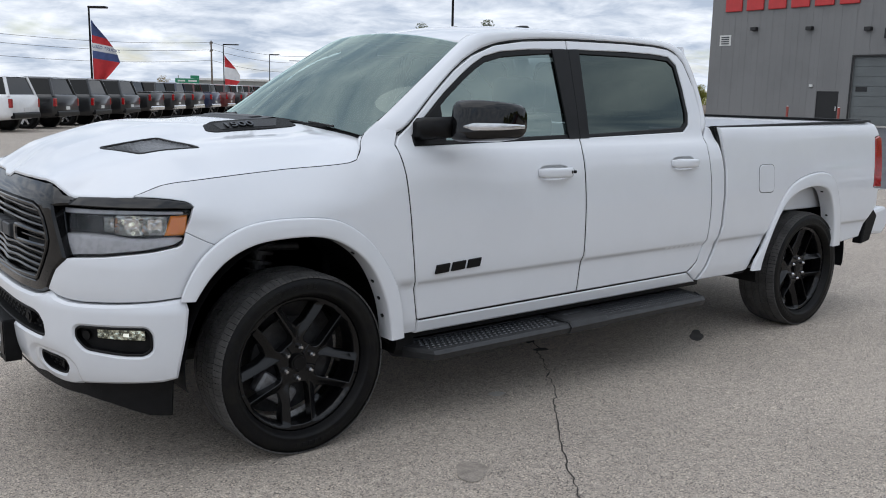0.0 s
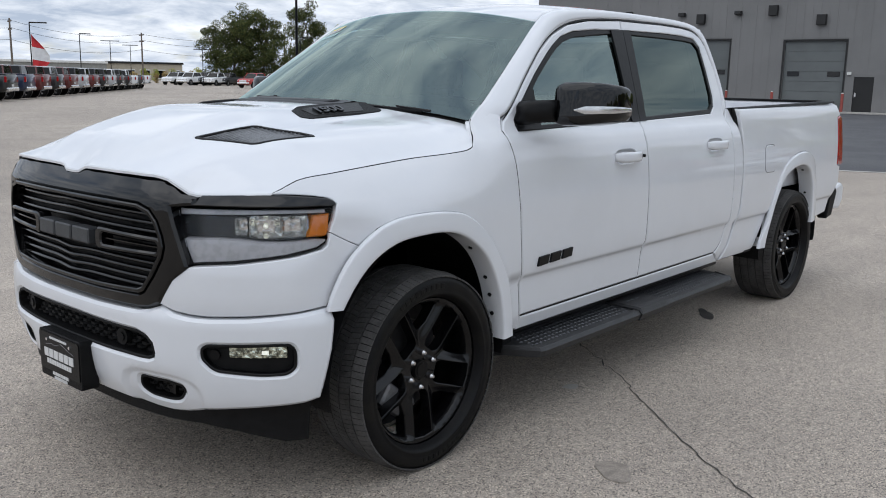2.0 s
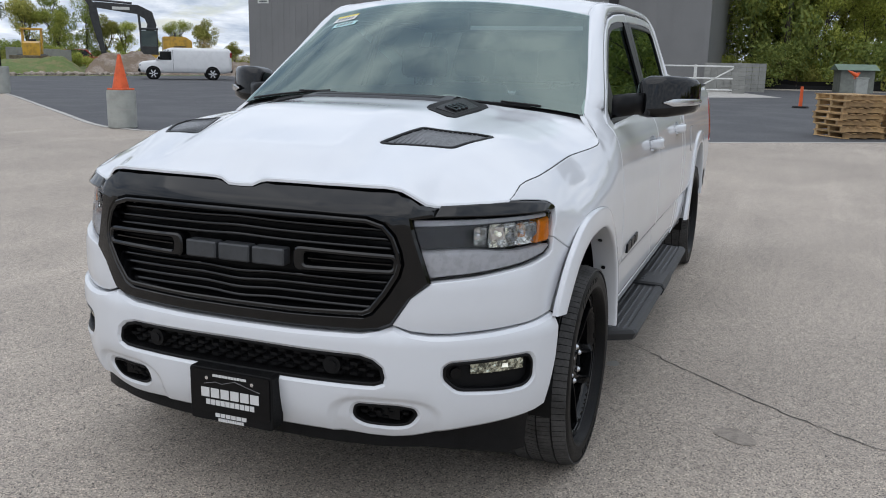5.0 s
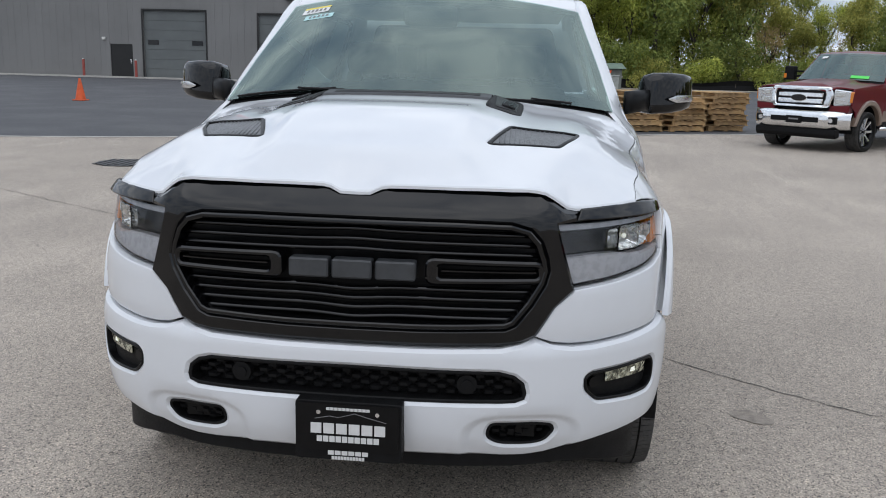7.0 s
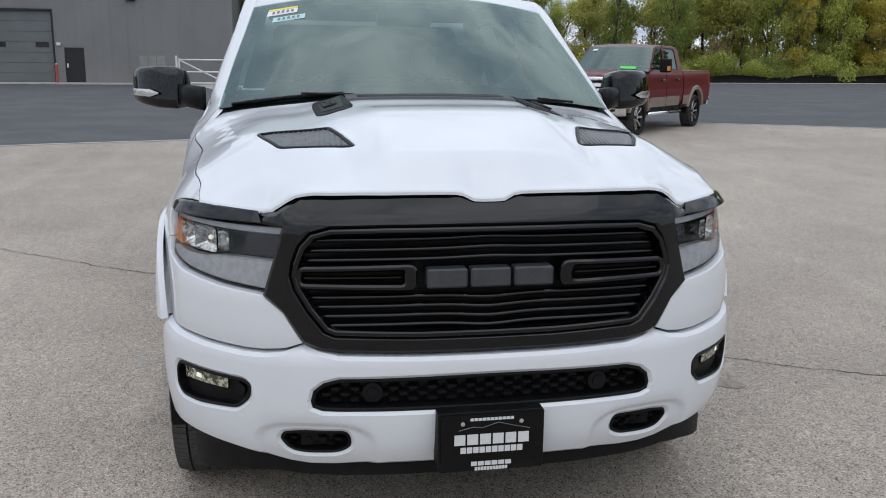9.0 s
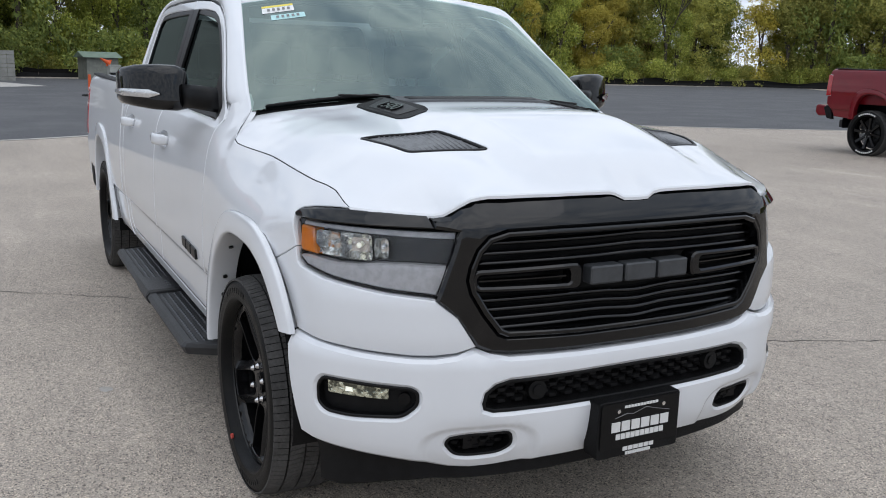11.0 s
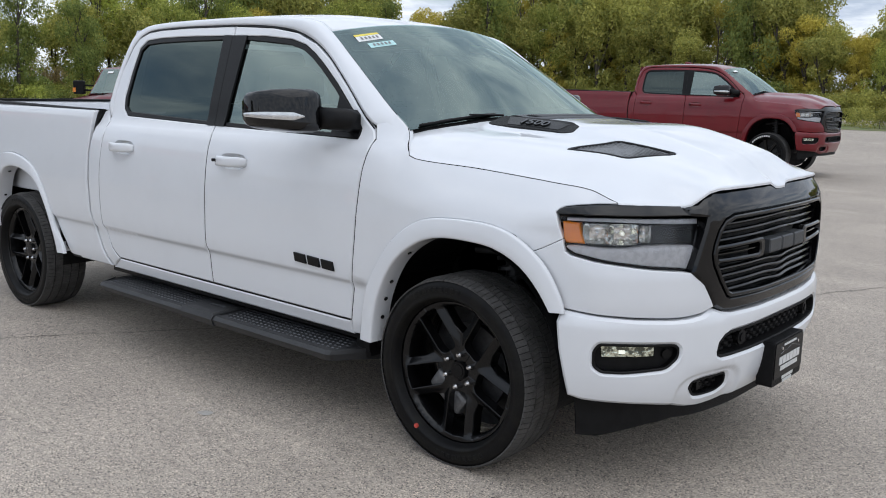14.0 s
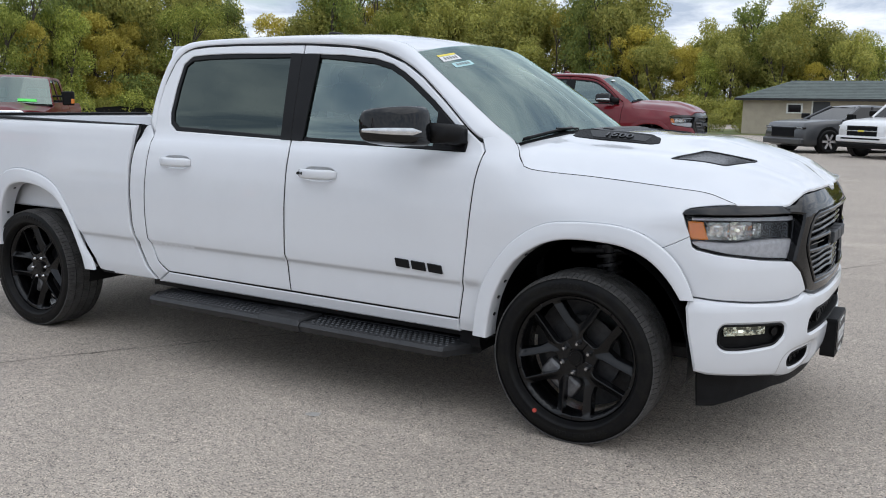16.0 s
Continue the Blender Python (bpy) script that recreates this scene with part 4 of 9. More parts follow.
    for j in range(6):
        a = math.pi / 3 * (j + 0.5)
        bm = bmesh.new()
        c, z = 0.069 * math.cos(a), 0.069 * math.sin(a)
        cyl(bm, (c, 0.055, z), (c, 0.080, z), 0.0125, n=6)
        cyl(bm, (c, 0.080, z), (c, 0.089, z), 0.0118, 0.006, n=12)
        part("lug_nut", bm, "lug_chrome", rim)
    bm = bmesh.new()
    cyl(bm, (0, -0.035, 0), (0, -0.01, 0), 0.185, n=40)
    part("brake_disc", bm, "dark_metal", hub)
    bm = bmesh.new()
    box(bm, 0.10, 0.20, -0.03, 0.035, -0.10, 0.10, 0.02)
    part("brake_caliper", bm, "cast_iron", hub)
    bm = bmesh.new()
    cyl(bm, (0, -0.11, 0), (0, -0.10, 0), 0.27, n=40)
    part("backplate", bm, "dark_metal", hub)
    return hub


def flare(name, a, b, parent, paint, mirror, rivets):
    """A raised wheel-arch lip between an outer and an inner line, with a return edge."""
    a, b = smooth_line(a, 0.03), smooth_line(b, 0.03)
    n = 60
    ra, rb = [], []
    for src, dst in ((a, ra), (b, rb)):
        d = np.concatenate([[0], np.cumsum([math.dist(p, q) for p, q in zip(src, src[1:])])])
        for t in np.linspace(0, d[-1], n):
            dst.append((float(np.interp(t, d, [p[0] for p in src])), float(np.interp(t, d, [p[1] for p in src]))))
    rows = []
    for (ax, az), (bx, bz) in zip(ra, rb):
        row = []
        for t, lift in ((0.0, -0.004), (0.0, 0.012), (0.03, 0.0155), (0.10, 0.017), (0.5, 0.022), (0.86, 0.026), (0.95, 0.0245), (0.985, 0.020), (1.0, 0.012), (1.0, -0.012), (1.0, -0.030), (1.0, -0.088)):
            x, z = ax + (bx - ax) * t, az + (bz - az) * t
            px, py, nx, ny = plan(ux(x))
            base = 0.012 if lift > -0.02 else 0.0
            row.append((px + nx * (lift - base), (py + ny * (lift - base)) * (-1 if mirror else 1), z))
        rows.append(row)
    ob = loft(name, rows, paint, parent, flip=mirror)
    for t in rivets:
        bm = bmesh.new()
        bx, bz = rb[int(t * (n - 1))]
        px, py, nx, ny = plan(ux(bx))
        s = -1 if mirror else 1
        y = (py - 0.045) * s
        cx = -3.9 if bx < -2 else 0.0
        d = Vector((cx - bx, 0.0, 0.42 - bz)).normalized() * 0.006
        cyl(bm, (bx, y, bz), (bx + d.x, y, bz + d.z), 0.009, n=10)
        part("rivet", bm, "black_trim", ob)
    return ob


def make_truck(label, paint, at, hero=True, tall=0.0, fascia="black", lower=None, wheels="fork"):
    """A crew-cab pickup. Its front axle stands over the origin, it looks to +x."""
    lower = lower or paint
    truck = thing("pickup_truck", label, "pickup truck", "", at)
    root = truck
    P = paint
    body = new("body")
    body.parent = truck
    body.location.z = tall
    door_place = on(lambda z: door_off(z))
    for mi in (False, True):
        # front wing
        arch = smooth_line([FRONT_OUT[k] for k in range(4, len(FRONT_OUT))], 0.05)
        top = [(u, seam_z(u) - 0.0005) for u in np.linspace(ux(0.694), ux(-0.335), 40)] + side([(-0.348, 1.322), (-0.365, 1.342), (-0.388, 1.360), (-0.42, 1.384), (-0.47, 1.414)])
        wing = ([(ux(-0.597), 0.442), (ux(-0.515), 0.442)] + side(arch[::-1]) + side([(0.375, 0.940), (0.43, 0.965), (0.497, 1.0), (0.478, 1.04), (0.464, 1.080), (0.457, 1.093)])
                + [(ux(0.468), 1.105), (ux(0.49), 1.114), (ux(0.55), 1.122), (ux(0.62), 1.128), (ux(0.685), 1.132)] + top + side([(-0.50, 1.396), (-0.536, 1.372)]) + side([(-0.522, 1.345)])
                + side([(x + 0.007, z) for x, z in DOOR_F[::-1]]))
        panel("front_wing", wing, on(fender_off), P, body, mirror=mi, step=0.04, edge=0.003)
        s = -1 if mi else 1
        # lower corner of the front under the lamp
        corner = (side([(0.496, 0.997), (0.432, 0.964), (0.376, 0.938), (0.442, 0.872), (0.494, 0.79), (0.518, 0.748)])
                  + [(ux(0.62), 0.738), (ux(0.75), 0.728), (uy(0.72), 0.722), (uy(0.655), 0.724), (uy(0.60), 0.732), (uy(0.545), 0.752)]
                  + [(uy(0.60), 0.838), (0.672, 0.887), (0.71, 0.891), (ux(0.79), 0.899), (ux(0.62), 0.924), (ux(0.53), 0.942), (ux(0.51), 0.955)])
        panel("lamp_surround", corner, on(corner_off), P, body, mirror=mi, step=0.03, edge=0.003, thick=0.05)
        flare("front_flare", FRONT_OUT, FRONT_IN, body, P, mi, (0.66, 0.78, 0.85, 0.93))
        flare("rear_flare", REAR_OUT, REAR_IN, body, P, mi, (0.72, 0.85, 0.91, 0.96))
        # doors with their window openings
        crease = [[(ux(x), z) for x in (-0.55, -1.6, -2.8)] for z in (0.53, 0.60, 0.640, 0.655, 0.664, 0.671, 0.677, 0.683, 0.690, 0.699, 0.715, 0.75, 1.225, 1.255, 1.275, 1.29, 1.31, 1.33)]
        cups = []
        for x0, z0 in ((-1.325, 1.158), (-2.375, 1.172)):
            cups.append([(ux(x0 - 0.115 + 0.100 * math.copysign(abs(math.cos(a)) ** 0.6, math.cos(a))), z0 + 0.034 * math.copysign(abs(math.sin(a)) ** 0.6, math.sin(a))) for a in np.linspace(0, 2 * math.pi, 24, endpoint=False)])
        outline = side([(-1.645, 0.510)] + [(x + 0.004, z) for x, z in DOOR_B[::-1]] + RAIL[::-1] + DOOR_F[::-1])
        fd = panel("front_door", outline, door_place, P, body, holes=[side(WIN_F), cups[0]], lines=crease, mirror=mi, step=0.045)
        outline = side([(-2.60, 0.513)] + DOOR_R[::-1][1:] + RAIL_R[::-1][1:] + [(-1.732, 1.833)] + [(x - 0.004, z) for x, z in DOOR_B])
        rd = panel("rear_door", outline, door_place, P, body, holes=[side(WIN_R), cups[1]], lines=crease, mirror=mi, step=0.045)
        panel("sill", side([(-0.60, 0.497), (-0.60, 0.432), (-2.71, 0.436), (-2.60, 0.507)]), door_place, lower, body, mirror=mi, step=0.06, edge=0.008)
        # windows: black trim ring, glass, dark pillar cover
        for win, door, gl, pillar in ((WIN_F, fd, "side_glass", -1.62), (WIN_R, rd, "dark_glass", -1.80)):
            inn = shrink(win, 0.028)
            panel("window_trim", side(shrink(win, 0.002)), on(door_off, 0.004), "black_trim", door, holes=[side(inn)], mirror=mi, step=0.05, edge=0.003, thick=0.02)
            g = panel("window_pane", side(shrink(win, 0.018)), on(door_off, 0.013), gl, door, mirror=mi, step=0.08, edge=0.001, thick=0.004)
            g.visible_shadow = False
            if gl == "side_glass":
                cover = [(-1.606, 1.784), (-1.7275, 1.789), (-1.699, 1.400), (-1.693, 1.322), (-1.612, 1.321)]
            else:
                cover = [(-1.7285, 1.789), (-1.81, 1.791), (-1.766, 1.324), (-1.694, 1.322), (-1.700, 1.400)]
            panel("pillar_cover", side(cover), on(door_off, -0.003), "black_trim", door, mirror=mi, step=0.06, edge=0.002, thick=0.012)
        # dark strips stand in for the shade inside the open joints
        if hero:
            seam("door_seal", side([(x + 0.0035, z) for x, z in DOOR_F]), on(door_off), fd, mi)
            seam("door_seal", side(DOOR_B), on(door_off), rd, mi)
            seam("door_seal", side([(x - 0.003, z) for x, z in DOOR_R]), on(door_off), rd, mi)
            seam("door_seal", side([(x, z + 0.007) for x, z in RAIL]), on(door_off), fd, mi)
            seam("door_seal", side([(x, z + 0.007) for x, z in RAIL_R[:7]]), on(door_off), rd, mi)
            seam("sill_seal", side([(-0.605, 0.501), (-1.2, 0.503), (-2.0, 0.506), (-2.6, 0.510)]), on(door_off), body, mi, 0.008)
            seam("bonnet_seal", [(u, seam_z(u) - 0.0015) for u in np.linspace(ux(0.69), ux(-0.33), 30)] + side([(-0.348, 1.320), (-0.365, 1.340), (-0.386, 1.358)]), on(fender_off), body, mi, 0.005, 0.0012)
        # a corner triangle for the mirror foot
        panel("mirror_sail", side([(-0.612, 1.306), (-0.612, 1.35), (-0.672, 1.41), (-0.80, 1.51), (-0.80, 1.309)]), on(door_off, 0.002), "black_trim", fd, mirror=mi, step=0.06, edge=0.003, thick=0.02)
        # handles
        s = -1 if mi else 1
        for x0, z0, d in ((-1.325, 1.158, fd), (-2.375, 1.172, rd)):
            bm = bmesh.new()
            yb = plan(ux(x0))[1] - door_off(z0)
            rows = []
            for t in np.linspace(0, 1, 9):
                x = x0 - 0.245 * t
                lift = 0.014 + 0.044 * math.sin(math.pi * min(max(t * 1.1 - 0.05, 0), 1)) ** 0.5
                hh = 0.026 if 0.05 < t < 0.95 else 0.018
                rows.append([(x, s * (yb + lift - 0.016), z0 - hh), (x, s * (yb + lift - 0.003), z0 - hh * 0.9), (x, s * (yb + lift), z0 - hh * 0.4), (x, s * (yb + lift), z0 + hh * 0.5),
                             (x, s * (yb + lift - 0.005), z0 + hh), (x, s * (yb + lift - 0.018), z0 + hh)])
            h = loft("door_handle", rows, P, d, "body-coloured pull handle", closed=True, caps=True)
            rows = []
            for k, depth in ((1.03, 0.006), (0.97, 0.014), (0.85, 0.026), (0.6, 0.034), (0.05, 0.036)):
                cu, cz = ux(x0 - 0.115), z0
                rows.append([door_place(cu + (u - cu) * k, cz + (z - cz) * k, depth) for u, z in cups[0 if d is fd else 1]])
            loft("handle_cup", [mirrored(r) if mi else r for r in rows], P, h, closed=True)
            if d is fd:
                bm = bmesh.new()
                for q in (-0.195, -0.222):
                    cyl(bm, (x0 + q, s * (yb + 0.03), z0 + 0.002), (x0 + q, s * (yb + 0.046), z0 + 0.002), 0.008, n=12)
                part("lock_button", bm, "black_trim", h)
        # plain dark badge blocks on the front door
        if hero:
            for j in range(3):
                x1 = -0.675 - j * 0.095
                bm = bmesh.new()
                yb = plan(ux(x1))[1] - door_off(0.74)
                prism(bm, [(x1 + 0.004, 0.716 + 0.004 * j), (x1 - 0.074, 0.720 + 0.004 * j), (x1 - 0.085, 0.762 + 0.004 * j), (x1 - 0.006, 0.758 + 0.004 * j)], s * (yb - 0.002), s * (yb + 0.010), bevel=0.003)
                part("badge_block", bm, "black_trim", fd, "plain black badge block")
        # cab corner behind the rear door
        corner = side(DOOR_R[::-1][1:] + [(-2.755, 1.31)] + [(-2.80, 1.36), (-2.835, 1.36)] + GAP[1:] + [(-2.71, 0.437), (-2.605, 0.507)])
        corner = [(ux(x - 0.006), z) for x, z in DOOR_R[::-1][1:]] + side([(-2.80, 1.374), (-2.846, 1.371)] + GAP[1:] + [(-2.61, 0.505)])
        panel("cab_corner", corner, door_place, P, body, mirror=mi, step=0.05, edge=0.006)
        # bed side
        bed_top = [(-4.70, 1.402), (-3.7, 1.385), (-2.87, 1.372)]
        arch = smooth_line(REAR_OUT, 0.05)
        bed = side([(x - 0.022, z) for x, z in GAP[1:][::-1]] + [(-2.866, 1.36)] + bed_top[::-1] + [(-4.765, 1.38), (-4.80, 1.30), (-4.735, 1.285), (-4.715, 0.925), (-4.79, 0.91), (-4.785, 0.78), (-4.70, 0.70), (-4.62, 0.56), (-4.31, 0.535)]
                   + arch[::-1] + [(-3.15, 0.44)])
        crease2 = [[(ux(x), z) for x in (-2.85, -3.5, -4.78)] for z in (0.53, 0.60, 0.640, 0.655, 0.664, 0.671, 0.677, 0.683, 0.690, 0.699, 0.715, 0.75, 1.29, 1.33, 1.355, 1.375)]
        bed_off = curve([(0.40, 0.06), (0.45, 0.046), (0.505, 0.034), (0.60, 0.030), (0.655, 0.029), (0.672, 0.026), (0.690, 0.010), (0.80, 0.004), (0.95, 0.004), (1.08, 0.012), (1.18, 0.024), (1.28, 0.038),
                         (1.35, 0.052), (1.385, 0.075), (1.41, 0.12)])
        bs = panel("bed_side", bed, on(bed_off), P, body, lines=crease2, mirror=mi, step=0.055, edge=0.007)
        # rail cap, inner wall of the bed
        rows = []
        for x, z in ((-2.87, 1.376), (-3.3, 1.383), (-3.7, 1.390), (-4.2, 1.398), (-4.70, 1.408)):
            rows.append([(x, s * 0.934, z - 0.012), (x, s * 0.930, z + 0.000), (x, s * 0.90, z + 0.004), (x, s * 0.865, z + 0.001), (x, s * 0.860, z - 0.02)])
        loft("rail_cap", rows, "black_plastic", bs, "black plastic bed rail cap", flip=mi)
        bm = bmesh.new()
        box(bm, -4.72, -2.86, s * 0.84, s * 0.87, 0.80, 1.372, 0.004)
        inner = part("bed_inner_wall", bm, P, body)
        bm = bmesh.new()
        for x in (-3.2, -3.75, -4.3):
            cyl(bm, (x, s * 0.836, 1.27), (x, s * 0.842, 1.27), 0.014, n=12)
        part("tie_down_hole", bm, "black_trim", inner)
        # tail lamp
        lamp = side([(-4.735, 1.280), (-4.80, 1.297), (-4.825, 1.28), (-4.82, 0.92), (-4.718, 0.928)])
        panel("tail_lamp", lamp, on(bed_off, -0.004), "tail_red", body, "red tail lamp lens", mirror=mi, step=0.05, edge=0.006, thick=0.05)
        # fuel flap only on the driver's side
        if not mi:
            flap = rounded([(-3.245, 1.135), (-3.245, 0.96), (-3.415, 0.955), (-3.415, 1.135)], 0.04)
            panel("fuel_flap", side(flap), on(bed_off, -0.0035), P, bs, step=0.05, edge=0.004, thick=0.006)
            panel("fuel_gap", side(rounded([(-3.2425, 1.1375), (-3.2425, 0.9575), (-3.4175, 0.9525), (-3.4175, 1.1375)], 0.041)), on(bed_off, -0.001), "grey_plastic", bs, step=0.05, edge=0.001, thick=0.004)
        # dark gap liner behind the cab-to-bed joint
        rows = []
        for x, z in smooth_line(GAP, 0.05):
            yb = 1.0 - door_off(min(z, 1.3)) - 0.018
            rows.append([(x + 0.02, s * (yb - 0.03), z), (x - 0.006, s * yb, z), (x - 0.022, s * yb, z), (x - 0.06, s * (yb - 0.03), z)])
        loft("gap_seal", rows, "black_plastic", body, flip=mi)
        # roof side rail and pillars, from the windscreen edge over the roof to the rear
        low = smooth_line([(x, z + 0.012) for x, z in [(-0.485, 1.325), (-0.542, 1.358)] + RAIL[1:] + RAIL_R[1:]] + [(-2.78, 1.37)], 0.05)
        top_pts = [(-0.405, 0.826, 1.372), (-0.473, 0.8165, 1.4165), (-0.53, 0.807, 1.455), (-0.68, 0.775, 1.56), (-0.85, 0.735, 1.676), (-1.02, 0.698, 1.792), (-1.12, 0.690, 1.842), (-1.3, 0.685, 1.866), (-1.7, 0.685, 1.884),
                   (-2.2, 0.682, 1.886), (-2.5, 0.676, 1.880), (-2.66, 0.672, 1.866), (-2.74, 0.675, 1.835), (-2.80, 0.70, 1.72), (-2.83, 0.75, 1.58), (-2.845, 0.80, 1.46), (-2.845, 0.83, 1.375)]
        tp = smooth_line(top_pts, 0.05)

        def even(line, n):
            d = np.concatenate([[0], np.cumsum([math.dist(p, q) for p, q in zip(line, line[1:])])])
            return [tuple(float(np.interp(t, d, [p[k] for p in line])) for k in range(len(line[0]))) for t in np.linspace(0, d[-1], n)]
        # pair the two lines by stations along x so that the strip stays square
        na = 70
        lowe, tope = even(low, na), even(tp, na)
        rows = []
        for (lx, lz), t3 in zip(lowe, tope):
            lo3 = Vector((lx, 1.0 - door_off(lz) - 0.002 - 0.022 * ramp01(-0.545, -0.515, lx), lz))
            hi3 = Vector(t3)
            row = [lo3 + Vector((0, -0.02, 0.0))]
            mid = (lo3 + hi3) / 2
            for t in (0, 0.12, 0.3, 0.5, 0.7, 0.88, 1.0):
                c = lo3.lerp(hi3, t)
                c += Vector((0, 0.55, 0.6)) * (0.05 if lx < -1.0 else 0.016 + 0.034 * ramp01(-0.75, -1.1, lx)) * math.sin(math.pi * t) * min(1.0, (hi3 - lo3).length / 0.16)
                row.append(c)
            row.append(hi3 + Vector((0, -0.015, -0.012)))
            rows.append([(p.x, s * p.y, p.z) for p in row])
        loft("roof_rail", rows, P, body, flip=mi)
        # door mirror
        mir = new("door_mirror")
        mir.parent = body
        tagged(mir, "large black towing mirror with a clear indicator strip")
        ms = []
        for t, (y, x0, x1, z0, z1) in enumerate([(0.905, -0.60, -0.70, 1.33, 1.43), (0.95, -0.62, -0.745, 1.338, 1.436), (0.99, -0.655, -0.80, 1.345, 1.438), (1.02, -0.70, -0.86, 1.345, 1.44)]):
            ms.append([(x0, s * y, z0 + 0.02), (x0 - 0.02, s * y, z0), (x1 + 0.02, s * y, z0), (x1, s * y, z0 + 0.02), (x1, s * y, z1 - 0.02), (x1 + 0.02, s * y, z1), (x0 - 0.02, s * y, z1), (x0, s * y, z1 - 0.02)])
        loft("mirror_arm", ms, "black_trim", mir, closed=True, caps=True)
        rows = []
        for y, fx, bx, z0, z1, r in [(0.985, -0.76, -0.87, 1.345, 1.475, 0.03), (1.0, -0.735, -0.90, 1.328, 1.505, 0.035), (1.04, -0.72, -0.93, 1.322, 1.518, 0.04), (1.12, -0.745, -0.965, 1.326, 1.520, 0.04),
                                     (1.19, -0.80, -0.985, 1.338, 1.515, 0.04), (1.23, -0.86, -0.995, 1.35, 1.505, 0.04), (1.243, -0.91, -0.99, 1.37, 1.485, 0.03)]:
            loop = rounded([(fx, z0 + 0.01), (bx, z0), (bx, z1 - 0.012), (fx - 0.02, z1)], r, 4)
            rows.append([(a, s * y, b) for a, b in loop])
        loft("mirror_shell", rows, "black_gloss", mir, closed=True, caps=True)
        bm = bmesh.new()
        rows = []
        for y, fx, z0, z1 in [(1.11, -0.733, 1.398, 1.402), (1.15, -0.756, 1.384, 1.418), (1.20, -0.803, 1.386, 1.419), (1.236, -0.862, 1.388, 1.418), (1.2475, -0.93, 1.392, 1.414), (1.249, -0.975, 1.394, 1.41)]:
            z0, z1 = (z0 + z1) / 2 - (z1 - z0) * 0.5, (z0 + z1) / 2 + (z1 - z0) * 0.45
            rows.append([(fx + 0.004, s * y, z0), (fx + 0.004, s * (y + 0.003), (z0 + z1) / 2), (fx + 0.004, s * y, z1)])
        loft("indicator_strip", rows, "lamp_silver", mir, flip=mi)
        # headlamp
        hl_out = [(0.604, 1.083), (ux(0.80), 1.086), (ux(0.66), 1.086), (ux(0.54), 1.085), (ux(0.475), 1.082), (ux(0.462), 1.068), (ux(0.482), 1.0), (ux(0.512), 0.960), (ux(0.545), 0.944),
                  (ux(0.66), 0.922), (ux(0.79), 0.903), (0.71, 0.895), (0.664, 0.891)]
        hl = new("headlamp")
        hl.parent = body
        tagged(hl, "clear headlamp with projector, white strip and amber marker")
        panel("housing", hl_out, on(lamp_off, 0.055), "lamp_grey", hl, mirror=mi, step=0.05, edge=0.002, thick=0.02)
        ring = shrink(hl_out, 0.007)
        panel("bezel", hl_out, on(lamp_off, 0.004), "black_gloss", hl, holes=[ring], mirror=mi, step=0.05, edge=0.003, thick=0.06)
        low_band = [(0.628, 0.980), (ux(0.83), 0.985), (ux(0.77), 0.982), (ux(0.72), 0.974), (ux(0.66), 0.972), (ux(0.545), 0.978), (ux(0.503), 0.974), (ux(0.515), 0.962), (ux(0.545), 0.9475), (ux(0.66), 0.926), (ux(0.79), 0.907), (0.71, 0.899), (0.668, 0.895)]
        panel("daylight_strip", low_band, on(lamp_off, 0.006), "lamp_frost", hl, mirror=mi, step=0.05, edge=0.006, thick=0.03)
        top_band = [(0.612, 1.077), (ux(0.66), 1.079), (ux(0.50), 1.074), (ux(0.50), 1.064), (ux(0.66), 1.066), (0.616, 1.058)]
        panel("upper_strip", top_band, on(lamp_off, 0.008), "lamp_frost", hl, mirror=mi, step=0.06, edge=0.002, thick=0.02)
        amber = [(ux(0.555), 1.058), (ux(0.482), 1.060), (ux(0.492), 1.0), (ux(0.505), 0.985), (ux(0.58), 0.985)]
        panel("amber_marker", amber, on(lamp_off, 0.007), "amber", hl, mirror=mi, step=0.04, edge=0.006, thick=0.04)
        for uu, zz, r, w in ((ux(0.622), 1.022, 0.036, 0.050), (ux(0.712), 1.022, 0.038, 0.054), (ux(0.775), 1.024, 0.030, 0.022)):
            x, y, nx, ny = plan(uu)
            d = lamp_off(zz) + 0.042
            bm = bmesh.new()
            c = Vector((x - nx * d, (y - ny * d) * s, zz))
            nn, tt = Vector((nx, ny * s, 0)), Vector((-ny, nx * s, 0))
            outl = rounded([(-w, -r), (w, -r), (w * 0.96, r), (-w * 0.96, r)], 0.014, 4)
            m_in = [bm.verts.new(c + tt * a * 0.55 + Vector((0, 0, b * 0.55)) - nn * 0.004) for a, b in outl]
            m_out = [bm.verts.new(c + tt * a + Vector((0, 0, b)) + nn * 0.026) for a, b in outl]
            for q in range(len(outl)):
                bm.faces.new((m_in[q], m_in[(q + 1) % len(outl)], m_out[(q + 1) % len(outl)], m_out[q]))
            bm.faces.new(m_in)
            part("reflector", bm, "lamp_mirror", hl, smooth=False)
            bm = bmesh.new()
            bmesh.ops.create_uvsphere(bm, u_segments=14, v_segments=8, radius=0.008, matrix=Matrix.Translation(c + nn * 0.006))
            part("projector", bm, "lamp_glow" if hero and w > 0.052 else "lamp_silver", hl, smooth=True)
        lens = panel("lens", shrink(hl_out, 0.004), on(lamp_off, 0.0), "clear_lens", hl, mirror=mi, step=0.05, edge=0.001, thick=0.004)
        lens.visible_shadow = False
